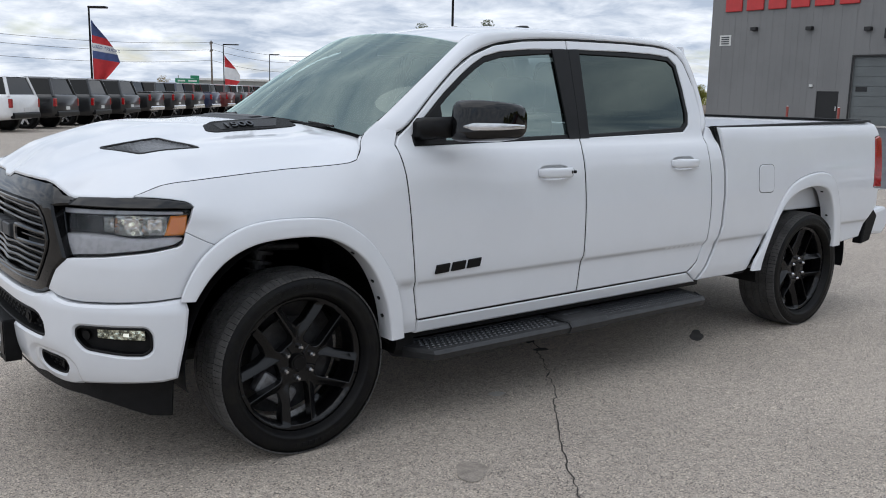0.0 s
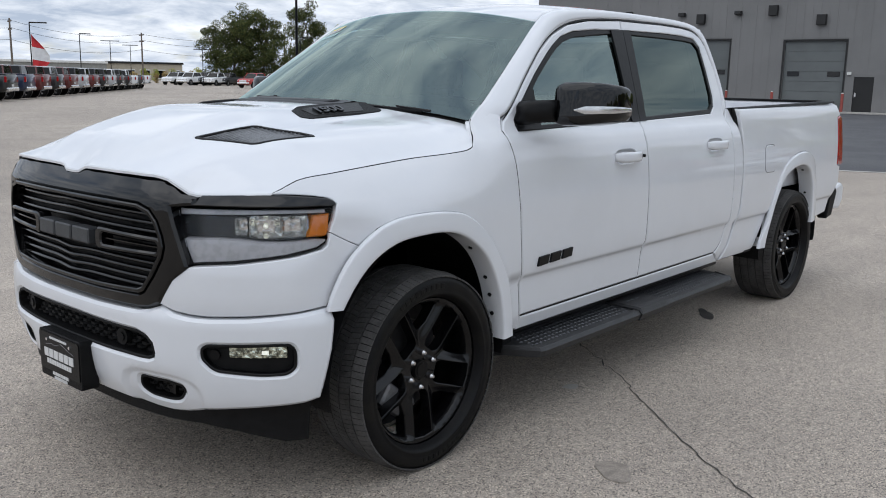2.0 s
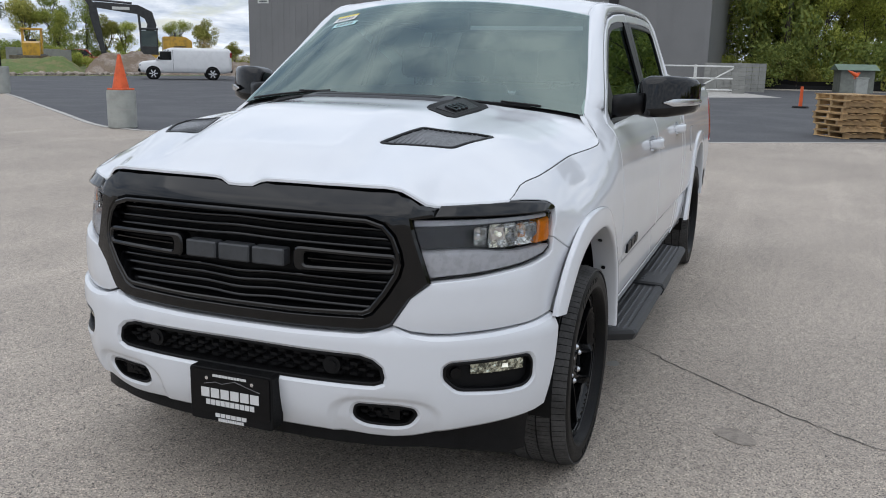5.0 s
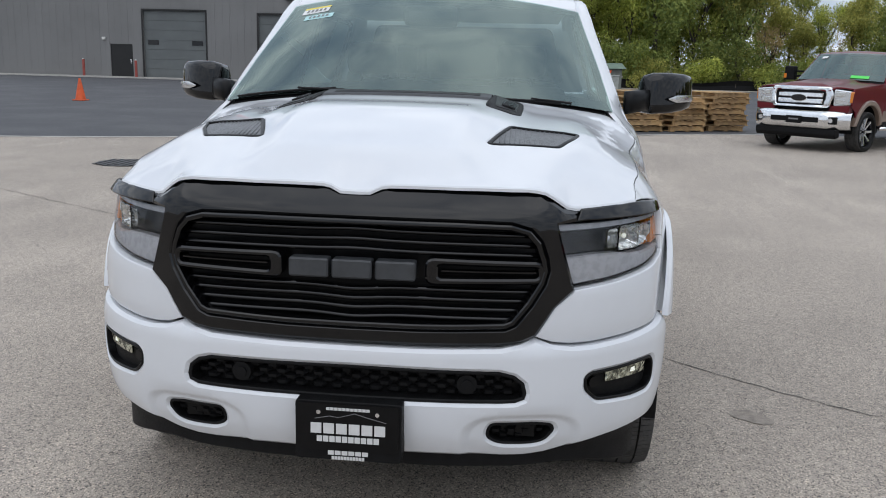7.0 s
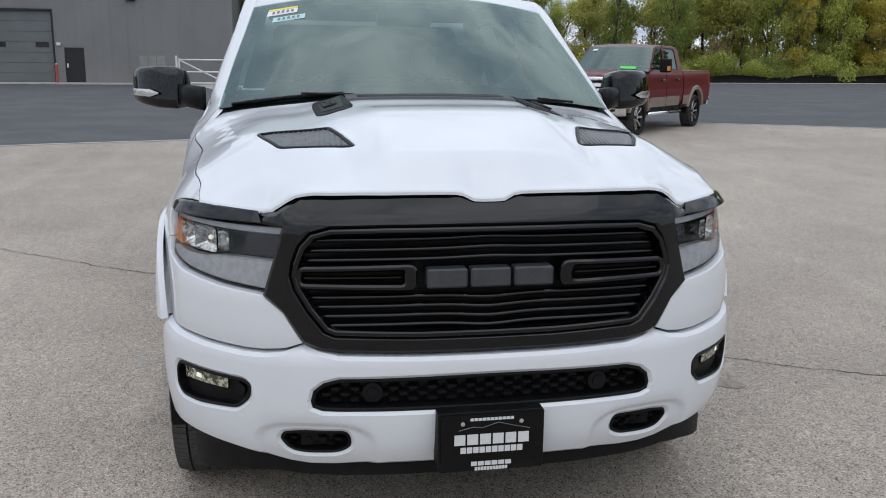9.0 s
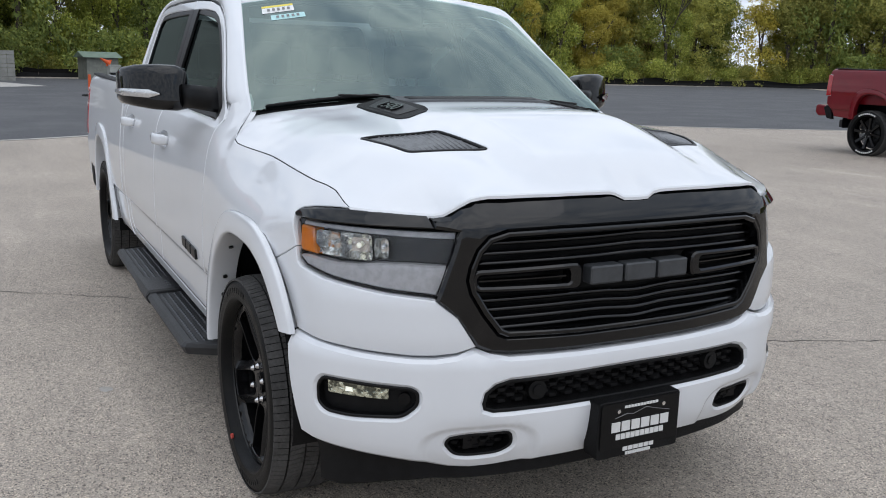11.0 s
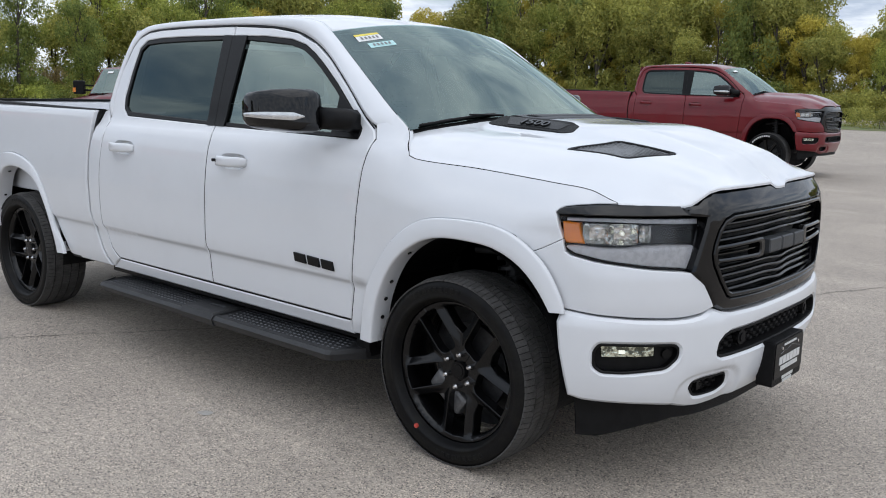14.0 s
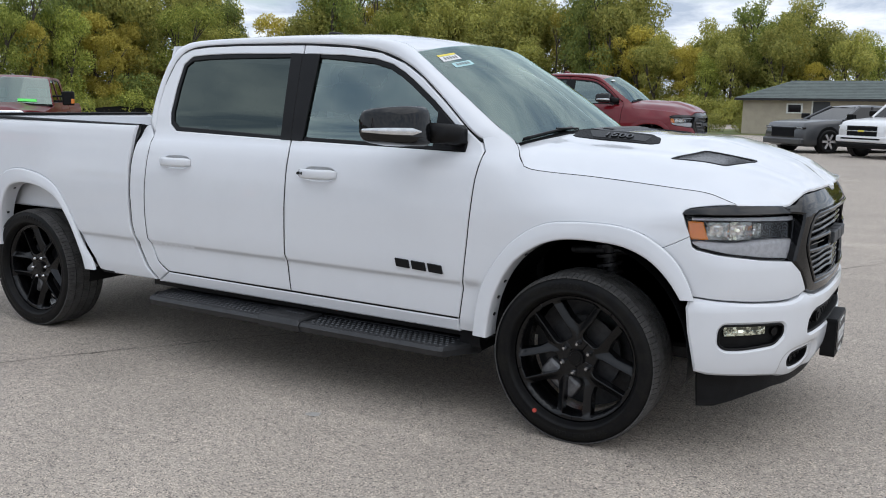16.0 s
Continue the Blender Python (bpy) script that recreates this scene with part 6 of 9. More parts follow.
    for s in (1, -1):
        x, y, nx, ny = plan(uy(0.345))
        d = bumper_off(0.604) + 0.03
        bm = bmesh.new()
        a = Vector((x - nx * (d + 0.01), s * (y - ny * (d + 0.01)), 0.604))
        nn = Vector((nx, s * ny, 0))
        cyl(bm, a, a + nn * 0.025, 0.030, n=24)
        cyl(bm, a + nn * 0.025, a + nn * 0.030, 0.016, n=20)
        part("parking_sensor", bm, "black_plastic", lg)
        lo_s = [(u * s, z) for u, z in low]
        lg2 = panel("air_inlet", lo_s, dished(0.05), "black_trim", bp, step=0.06, edge=0.002, thick=0.02)
        panel("inlet_rim", lo_s, dished(0.007), "black_plastic", lg2, holes=[[tuple(p) for p in inset(lo_s, 0.010)]], step=0.04, edge=0.003, thick=0.05)
        honeycomb("mesh", [tuple(p) for p in inset(lo_s, 0.008)], dished(0.046), lg2, 0.05, 0.034, 0.0)
        fo_s = [(u * s, z) for u, z in fog]
        fl = panel("fog_lamp_housing", fo_s, on(bumper_off, 0.03), "black_plastic", bp, "black fog lamp pocket", step=0.04, edge=0.002, thick=0.03)
        panel("fog_rim", fo_s, on(bumper_off, 0.004), "black_trim", fl, holes=[[tuple(p) for p in inset(fo_s, 0.010)]], step=0.04, edge=0.003, thick=0.04)
        lensr = rounded([(ux(0.655) * s, 0.627), (uy(0.775) * s, 0.628), (uy(0.775) * s, 0.583), (ux(0.655) * s, 0.580)], 0.008)
        panel("fog_reflector", lensr, on(bumper_off, 0.020), "fog_mirror", fl, step=0.03, edge=0.003, thick=0.02)
        for q in (1.5,):
            x, y, nx, ny = plan(ux(0.675 + 0.028 * q))
            bm = bmesh.new()
            c = Vector((x - nx * 0.02, s * (y - ny * 0.02), 0.604))
            tdir = Vector((-ny, s * nx, 0))
            rows = [[c + tdir * a + Vector((0, 0, b)) + Vector((nx, s * ny, 0)) * e for a, b, e in ((-0.012, -0.008, 0), (0.012, -0.008, 0.002), (0.012, 0.006, 0), (-0.010, 0.006, 0.002))]]
            vs = [bm.verts.new(p) for p in rows[0]]
            bm.faces.new(vs)
            part("led_cell", bm, "lamp_glow" if hero else "lamp_grey", fl)
        x, y, nx, ny = plan(uy(0.735))
        bm = bmesh.new()
        a = Vector((x - nx * 0.03, s * (y - ny * 0.03), 0.592))
        cyl(bm, a, a + Vector((nx, s * ny, 0)) * 0.012, 0.018, n=18)
        part("parking_sensor", bm, "black_trim", fl)
        # corner of the air dam
    dam = [(0, 0.392), (uy(0.3), 0.392), (uy(0.46), 0.375), (uy(0.6), 0.39), (uy(0.68), 0.41), (ux(0.80), 0.43), (ux(0.60), 0.45), (ux(0.56), 0.45), (ux(0.575), 0.255), (ux(0.66), 0.258), (ux(0.80), 0.300), (uy(0.66), 0.318),
           (uy(0.5), 0.315), (uy(0.3), 0.312), (0, 0.312)]
    panel("air_dam", both(dam), on(curve([(0.28, 0.075), (0.36, 0.075), (0.42, 0.06), (0.5, 0.05)])), "black_plastic", body, "black plastic air dam under the bumper", step=0.05, edge=0.006, thick=0.02)
    # plate carrier
    if hero:
        pc = new("plate_carrier")
        pc.parent = body
        tagged(pc, "black dealer plate with plain pale bars")
        bm = bmesh.new()
        prism(bm, rounded([(-0.160, 0.366), (0.160, 0.366), (0.160, 0.552), (-0.160, 0.552)], 0.012), 0.935, 1.002, axis="x", bevel=0.003)
        part("backing", bm, "black_plastic", pc)
        bm = bmesh.new()
        prism(bm, rounded([(-0.152, 0.398), (0.152, 0.398), (0.152, 0.545), (-0.152, 0.545)], 0.01), 1.002, 1.006, axis="x")
        part("plate", bm, "black_trim", pc, "dark plate with a thin ridge line")
        for y0, y1, z0, z1, dx in ((-0.115, 0.115, 0.452, 0.484, 0), (-0.095, 0.095, 0.426, 0.444, 0), (-0.062, 0.062, 0.384, 0.398, -0.003), (-0.05, 0.05, 0.369, 0.379, -0.003), (-0.066, 0.066, 0.526, 0.534, 0)):
            nb = 6 if y1 > 0.1 else (10 if y1 > 0.09 else (6 if z1 == 0.398 else 11))
            w = (y1 - y0) / nb
            for j in range(nb):
                bm = bmesh.new()
                box(bm, 1.0055 + dx, 1.0085 + dx, y0 + j * w + w * 0.08, y0 + (j + 1) * w - w * 0.08, z0, z1)
                part("pale_bar", bm, "plate_white", pc)
        bm = bmesh.new()
        ridge = [(-0.10, 0.497), (-0.055, 0.507), (-0.03, 0.503), (0.02, 0.518), (0.06, 0.507), (0.115, 0.494)]
        for a, b in zip(ridge, ridge[1:]):
            cyl(bm, (1.0065, a[0], a[1]), (1.0065, b[0], b[1]), 0.0012, n=5)
        part("ridge_line", bm, "cast_iron", pc)
        for y in (-0.088, 0.088):
            part("screw", cyl(bmesh.new(), (1.005, y, 0.519), (1.010, y, 0.519), 0.0065, n=12), "chrome", pc)
    # ---- dark insides under the skin ----
    for q in ((-0.36, 0.80, -0.50, 0.50, 0.42, 1.10), (0.80, 0.86, -0.55, 0.55, 0.42, 1.05), (-2.80, -0.50, -0.90, 0.90, 0.40, 0.50), (-0.50, -0.40, -0.88, 0.88, 0.42, 1.22), (-4.34, -3.30, -0.52, 0.52, 0.50, 0.78),
              (-3.30, -2.80, -0.90, 0.90, 0.47, 0.79), (-4.75, -4.34, -0.88, 0.88, 0.56, 0.79)):
        part("inner_structure", box(bmesh.new(), *q), "black_trim", body)
    bm = bmesh.new()
    for s in (1, -1):
        box(bm, -4.85, 0.75, s * 0.36, s * 0.48, 0.34, 0.48, 0.01)
    cyl(bm, (0, -0.75, 0.40), (0, 0.75, 0.40), 0.05)
    cyl(bm, (-3.898, -0.75, 0.40), (-3.898, 0.75, 0.40), 0.06)
    box(bm, -4.05, -3.75, -0.16, 0.16, 0.28, 0.52, 0.05)
    box(bm, -2.6, -1.0, -0.30, 0.30, 0.30, 0.42, 0.03)
    part("chassis", bm, "dark_metal", body)
    for s in (1, -1):
        for cx, r, x0 in ((0.02, 0.51, 0), (-3.88, 0.565, 0)):
            rows = []
            for a in np.linspace(-0.25, math.pi + 0.25, 24):
                rows.append([(cx + r * 0.98 * math.cos(a), s * y, max(0.44 + r * math.sin(a), 0.36)) for y in (0.50, 0.7, 0.965)])
            w = loft("wheel_well", rows, "black_plastic", body, flip=(s < 0))
            bm = bmesh.new()
            prism(bm, [(cx + 0.5, 0.40), (cx + 0.5, 0.7), (cx + 0.3, 0.93), (cx - 0.3, 0.93), (cx - 0.5, 0.7), (cx - 0.5, 0.40)], s * 0.49, s * 0.50)
            part("well_back", bm, "black_plastic", w)
        bm = bmesh.new()
        cyl(bm, (0.06, s * 0.62, 0.45), (0.02, s * 0.60, 0.95), 0.035)
        for j in range(7):
            cyl(bm, (0.055 - j * 0.005, s * 0.62, 0.60 + j * 0.045), (0.052 - j * 0.005, s * 0.62, 0.615 + j * 0.045), 0.062, n=18)
        cyl(bm, (0.20, s * 0.60, 0.86), (-0.16, s * 0.62, 0.84), 0.018)
        part("spring_strut", bm, "dark_metal", body)
        bm = bmesh.new()
        prism(bm, [(-0.44, 0.45), (-0.425, 0.60), (-0.60, 0.60), (-0.62, 0.34), (-0.50, 0.36)], s * 0.70, s * 0.91)
        part("mud_guard", bm, "black_plastic", body)
        bm = bmesh.new()
        prism(bm, [(-3.30, 0.50), (-3.30, 0.62), (-3.12, 0.62), (-3.10, 0.44), (-3.20, 0.44)], s * 0.70, s * 0.955)
        part("mud_guard", bm, "black_plastic", body)
    # ---- cabin ----
    cab = new("cabin")
    cab.parent = body
    bm = bmesh.new()
    rows = []
    box(bm, -0.86, -0.42, -0.80, 0.80, 0.95, 1.30, 0.05)
    box(bm, -0.80, -0.42, -0.70, 0.70, 1.22, 1.345, 0.04)
    part("dashboard", bm, "interior", cab)
    bm = bmesh.new()
    for k in range(28):
        a0, a1 = 2 * math.pi * k / 28, 2 * math.pi * (k + 1) / 28
        cyl(bm, (-0.98 - 0.07 * math.sin(a0), 0.40 + 0.19 * math.cos(a0), 1.18 + 0.18 * math.sin(a0)), (-0.98 - 0.07 * math.sin(a1), 0.40 + 0.19 * math.cos(a1), 1.18 + 0.18 * math.sin(a1)), 0.016, n=8)
    box(bm, -0.99, -0.94, 0.33, 0.47, 1.12, 1.22, 0.02)
    part("steering_wheel", bm, "interior", cab)
    for y in (-0.42, 0.42):
        for x0 in (-1.30, -2.20):
            bm = bmesh.new()
            box(bm, x0 - 0.30, x0 + 0.22, y - 0.27, y + 0.27, 0.72, 0.92, 0.06)
            box(bm, x0 - 0.36, x0 - 0.20, y - 0.26, y + 0.26, 0.85, 1.42, 0.06, m=None)
            box(bm, x0 - 0.40, x0 - 0.28, y - 0.14, y + 0.14, 1.46, 1.64, 0.04)
            cyl(bm, (x0 - 0.34, y - 0.06, 1.38), (x0 - 0.34, y - 0.06, 1.48), 0.008)
            cyl(bm, (x0 - 0.34, y + 0.06, 1.38), (x0 - 0.34, y + 0.06, 1.48), 0.008)
            part("seat", bm, "interior", cab, smooth=True)
    bm = bmesh.new()
    box(bm, -2.60, -1.08, -0.64, 0.64, 1.80, 1.815, 0.005)
    part("headliner", bm, "headliner", cab)
    for s in (1, -1):
        bm = bmesh.new()
        box(bm, -2.74, -0.55, s * 0.80, s * 0.86, 0.50, 1.27, 0.01)
        part("door_lining", bm, "interior", cab)
    # ---- bed, tailgate, rear bumper ----
    bm = bmesh.new()
    box(bm, -4.74, -2.86, -0.84, 0.84, 0.79, 0.82)
    box(bm, -2.90, -2.86, -0.86, 0.86, 0.80, 1.35, 0.005)
    part("bed_floor", bm, P, body)
    bm = bmesh.new()
    box(bm, -4.82, -4.745, -0.84, 0.84, 0.79, 1.395, 0.02)
    part("tailgate", bm, P, body)
    for s in (1, -1):
        part("wheel_housing", box(bmesh.new(), -4.40, -3.34, s * 0.47, s * 0.845, 0.80, 0.975, 0.04), P, body)
    bm = bmesh.new()
    box(bm, -4.83, -4.74, -0.80, 0.80, 1.395, 1.412, 0.006)
    part("tailgate_cap", bm, "black_plastic", body)
    for s in (1, -1):
        bm = bmesh.new()
        prism(bm, [(-4.70, 0.70), (-4.66, 0.745), (-4.80, 0.755), (-4.86, 0.70), (-4.78, 0.52), (-4.66, 0.50)], s * 0.90, s * 0.975, bevel=0.01)
        part("bumper_corner", bm, "black_plastic", body)
    bm = bmesh.new()
    prism(bm, [(-4.80, 0.56), (-4.80, 0.74), (-4.98, 0.765), (-5.04, 0.74), (-5.05, 0.62), (-4.98, 0.55)], -0.97, 0.97, bevel=0.025)
    part("rear_bumper", bm, P if fascia != "chrome" else "chrome", body)
    # ---- side steps ----
    if hero:
        for s in (1, -1):
            st = new("side_step")
            st.parent = truck
            tagged(st, "black textured running board in two lengths")
            prof = [(0.80, 0.372), (0.862, 0.376), (0.868, 0.371), (1.030, 0.368), (1.036, 0.374), (1.064, 0.371), (1.078, 0.354), (1.066, 0.324), (0.96, 0.312), (0.82, 0.322)]
            xs = [-0.545, -0.555, -0.575, -0.60, -0.625, -0.65, -1.0, -1.3, -1.5, -2.0, -2.4, -2.62, -2.66, -2.70, -2.735]
            rows = []
            for x in xs:
                k = min(float(np.interp(-x, [0.545, 0.555, 0.625, 0.65], [0.20, 0.40, 0.97, 1.0])), float(np.interp(-x, [2.60, 2.66, 2.735], [1.0, 0.97, 0.55])))
                rows.append([(x, s * (0.80 + (y - 0.80) * k), z - 0.012 * (1 - k)) for y, z in prof])
            board = loft("board", rows, "step_black", st, closed=True, caps=True, smooth=False)
            v, f = [], []
            for i in range(64):
                for j in range(5):
                    x, y = -0.635 - i * 0.032 - 0.016 * (j % 2), 0.888 + j * 0.031
                    if -1.80 < x < -1.49 or x < -2.66:
                        continue
                    z = 0.371 - (y - 0.868) * 0.02
                    k = len(v)
                    v += [(x - 0.013, s * y, z), (x, s * (y - 0.010), z), (x + 0.013, s * y, z), (x, s * (y + 0.010), z), (x - 0.004, s * y, z + 0.004), (x + 0.004, s * y, z + 0.004)]
                    f += [(k, k + 1, k + 5, k + 4), (k + 1, k + 2, k + 5), (k + 2, k + 3, k + 5), (k + 3, k, k + 4, k + 5)]
            shaped("tread", v, f, "step_tread", board, smooth=False, kind="stuff")
            rows = []
            for x, h in ((-1.505, 0.0), (-1.515, 0.010), (-1.78, 0.010), (-1.79, 0.0)):
                rows.append([(x, s * y, z + (h if z > 0.36 else 0)) for y, z in ((0.87, 0.374), (0.90, 0.379), (1.04, 0.377), (1.070, 0.374), (1.086, 0.355), (1.072, 0.320), (0.95, 0.309))])
            block = loft("joint_cover", rows, "step_black", st, closed=True, caps=True, smooth=False)
            for j in range(3):
                part("pale_bar", box(bmesh.new(), -1.60 - j * 0.045, -1.568 - j * 0.045, s * 0.945, s * 0.962, 0.386, 0.3905, 0.001), "step_tread", block)
            for x in (-0.75, -1.6, -2.45):
                part("bracket", box(bmesh.new(), x - 0.03, x + 0.03, s * 0.48, s * 0.82, 0.335, 0.362, 0.005), "dark_metal", st)
    # ---- wheels ----
    for x in (0.0, -3.898):
        for mi in (False, True):
            make_wheel(truck, mi, (x, -0.852 if mi else 0.852, 0.390), wheels, lettering=(wheels != "fork"), phase=54 if x == 0 else (36 if mi else 0))


hero_truck = make_truck("white crew-cab pickup truck with black trim and black wheels", "white_paint", pose(0, 0, 0))
part("paint_mark", cyl(bmesh.new(), (-0.168, -0.985, 0.126), (-0.168, -0.9935, 0.126), 0.010, n=14), "red_dot", hero_truck, "red paint dot on the tyre wall")

# ---- the two maroon pickups nearby ----
M["tan_paint"] = material("tan_paint", (0.23, 0.17, 0.13), 0.4, coat=0.8, vary=0.1, scale=4)
red_truck = make_truck("maroon crew-cab heavy-duty pickup truck with black wheels", "maroon_paint", pose(-4.49, 14.85, 0, 0, 0, 3) @ Matrix.Diagonal((1.05, 1.09, 1.12, 1)), hero=False, tall=0.09, wheels="black8")


def make_square_truck(label, at):
    """A square-built heavy-duty crew-cab pickup with a two-tone body and much chrome. Its front axle stands over the origin, it looks to +x."""
    truck = thing("pickup_truck", label, "pickup truck", "", at)
    body = new("body")
    body.parent = truck
    P, W, REAR = "wine_paint", 1.0, -3.80
    off = curve([(0.50, 0.03), (0.60, 0.014), (0.90, 0.0), (1.18, 0.010), (1.32, 0.035), (1.40, 0.062), (1.95, 0.205)])

    def place(extra=0.0):
        return lambda x, z, d: (x, W - off(z) - d - extra, z)

    def arc(cx, r, a0, a1, n=14):
        return [(cx + r * math.cos(radians(a0 + (a1 - a0) * k / n)), 0.42 + r * math.sin(radians(a0 + (a1 - a0) * k / n))) for k in range(n + 1)]
    win_f = [(-0.80, 1.42), (-0.86, 1.50), (-1.24, 1.86), (-1.34, 1.90), (-1.66, 1.91), (-1.64, 1.41)]
    win_r = [(-1.74, 1.41), (-1.76, 1.91), (-2.42, 1.90), (-2.52, 1.84), (-2.55, 1.46), (-2.50, 1.41)]
    for mi in (False, True):
        s = -1 if mi else 1
        wing = [(-0.62, 0.58), (-0.50, 0.58)] + arc(0, 0.52, 162, 18) + [(0.58, 0.80), (0.78, 0.90), (0.74, 0.92), (0.70, 1.20), (0.64, 1.245), (0.0, 1.295), (-0.62, 1.335), (-0.70, 1.36)]
        panel("front_wing", wing, place(), P, body, mirror=mi, step=0.08, edge=0.006)
        fd = panel("front_door", [(-0.63, 0.58), (-1.675, 0.58), (-1.675, 1.38), (-1.70, 1.955), (-1.36, 1.945), (-1.24, 1.91), (-0.72, 1.41), (-0.68, 1.34)], place(), P, body, holes=[win_f], mirror=mi, step=0.08)
        rd = panel("rear_door", [(-1.69, 0.58), (-2.60, 0.58), (-2.80, 0.70), (-2.83, 1.40), (-2.74, 1.88), (-2.62, 1.945), (-1.72, 1.955), (-1.69, 1.38)], place(), P, body, holes=[win_r], mirror=mi, step=0.08)
        for win, d in ((win_f, fd), (win_r, rd)):
            panel("window_trim", win, place(0.004), "black_trim", d, holes=[shrink(win, 0.022)], mirror=mi, step=0.08, edge=0.002, thick=0.02)
            panel("window_pane", shrink(win, 0.018), place(0.014), "dark_glass" if d is rd else "side_glass", d, mirror=mi, step=0.15, edge=0.001, thick=0.004).visible_shadow = False
            x0 = -1.30 if d is fd else -2.30
            part("door_handle", box(bmesh.new(), x0 - 0.20, x0, s * 0.985, s * 1.03, 1.16, 1.205, 0.012), "black_gloss", d)
        bed = [(-2.87, 0.58), (REAR + 0.50, 0.58)] + [(REAR + 0.53 * math.cos(radians(a)), 0.42 + 0.53 * math.sin(radians(a))) for a in range(18, 163, 10)] + [(-4.90, 0.62), (-4.93, 1.0), (-4.93, 1.36), (-2.87, 1.36)]
        panel("bed_side", bed, place(), P, body, mirror=mi, step=0.09, edge=0.008)
        panel("tail_lamp", [(-4.80, 0.98), (-4.935, 0.98), (-4.935, 1.32), (-4.84, 1.32)], place(-0.004), "tail_red", body, mirror=mi, step=0.09, edge=0.006)
        # tan lower band and flares
        for x0, x1 in ((-0.62, -1.67), (-1.695, -2.60), (-2.88, -3.27)):
            panel("lower_band", [(x0, 0.585), (x1, 0.585), (x1, 0.80), (x0, 0.80)], place(-0.004), "tan_paint", body, mirror=mi, step=0.12, edge=0.003, thick=0.01)
        for cx, r in ((0, 0.50), (REAR, 0.51)):
            ring = [(cx + (r + 0.10) * math.cos(radians(a)), 0.42 + (r + 0.10) * math.sin(radians(a))) for a in range(10, 171, 10)] + [(cx + r * math.cos(radians(a)), 0.42 + r * math.sin(radians(a))) for a in range(170, 9, -10)]
            panel("wheel_flare", ring, place(-0.045), "tan_paint", body, mirror=mi, step=0.06, edge=0.02, thick=0.10)
            rows = [[(cx + 0.54 * math.cos(a), s * y, 0.42 + 0.54 * math.sin(a)) for y in (0.55, 0.75, 0.96)] for a in np.linspace(-0.1, math.pi + 0.1, 18)]
            loft("wheel_well", rows, "black_plastic", body, flip=mi)
        # lamp: two stacked bowls behind a clear front, amber at the outer end
        lamp = new("headlamp")
        lamp.parent = body
        tagged(lamp, "tall square clear headlamp with an amber end")
        bm = bmesh.new()
        prism(bm, [(s * 0.645, 0.905), (s * 0.975, 0.925), (s * 0.985, 1.19), (s * 0.645, 1.225)], 0.70, 0.80, axis="x", bevel=0.02)
        part("housing", bm, "lamp_silver", lamp)
        for z in (0.99, 1.13):
            part("reflector", box(bmesh.new(), 0.795, 0.812, s * 0.69, s * 0.88, z - 0.045, z + 0.045, 0.012), "lamp_mirror", lamp)
        part("amber_marker", box(bmesh.new(), 0.66, 0.795, s * 0.925, s * 0.992, 0.97, 1.185, 0.012), "amber", lamp)
        # towing mirror
        mir = new("door_mirror")
        mir.parent = body
        tagged(mir, "tall black towing mirror with an amber repeater")
        part("mirror_shell", box(bmesh.new(), -0.98, -0.83, s * 1.10, s * 1.34, 1.36, 1.66, 0.03), "black_plastic", mir)
        part("mirror_arm", box(bmesh.new(), -0.95, -0.87, s * 0.92, s * 1.14, 1.42, 1.47, 0.012), "black_plastic", mir)
        part("mirror_arm", box(bmesh.new(), -0.95, -0.87, s * 0.90, s * 1.14, 1.53, 1.57, 0.012), "black_plastic", mir)
        part("repeater", box(bmesh.new(), -0.87, -0.825, s * 1.28, s * 1.345, 1.40, 1.50, 0.006), "amber", mir)
        bm = bmesh.new()
        cyl(bm, (-0.58, s * 0.98, 0.44), (-2.72, s * 0.98, 0.44), 0.04, n=14)
        st = part("side_step", bm, "chrome", truck, "chrome tube side step", smooth=True)
        for x in (-0.8, -1.6, -2.4):
            part("bracket", box(bmesh.new(), x - 0.04, x + 0.04, s * 0.60, s * 0.97, 0.44, 0.52), "dark_metal", st)
    # bonnet with a raised middle
    def bonnet_z(x, y):
        e = abs(y)
        return 1.285 + 0.075 * ramp01(0.85, -0.5, x) - 0.10 * ramp01(0.70, 0.95, x) + 0.055 * (1 - ramp01(0.30, 0.52, e)) - 0.05 * (e / 0.95) ** 4
    edge_l = [(0.90, 0.0), (0.90, 0.42), (0.86, 0.60), (0.76, 0.66), (0.70, 0.88), (0.62, 0.955), (0.0, 0.965), (-0.60, 0.958), (-0.68, 0.90), (-0.60, 0.50), (-0.56, 0.0)]
    panel("bonnet", edge_l + [(x, -y) for x, y in edge_l[-2:0:-1]], lambda x, y, d: (x, y, bonnet_z(x, y) - d), P, body, step=0.06, edge=0.008)
    # grille
    def front(x0):
        return lambda y, z, d: (x0 - 0.10 * (abs(y) / 0.66) ** 3 - 0.06 * max(z - 0.95, 0) - d, y, z)
    outer = rounded([(-0.60, 1.265), (0.60, 1.265), (0.655, 1.12), (0.60, 0.865), (-0.60, 0.865), (-0.655, 1.12)], 0.06)
    inner = rounded([(-0.50, 1.195), (0.50, 1.195), (0.53, 1.10), (0.49, 0.905), (-0.49, 0.905), (-0.53, 1.10)], 0.03)
    gr = panel("grille_surround", outer, front(0.945), "chrome", body, "bright chrome grille surround", holes=[inner], step=0.06, edge=0.02, thick=0.12)
    panel("grille_back", inner, front(0.86), "black_trim", gr, step=0.1, edge=0.002)
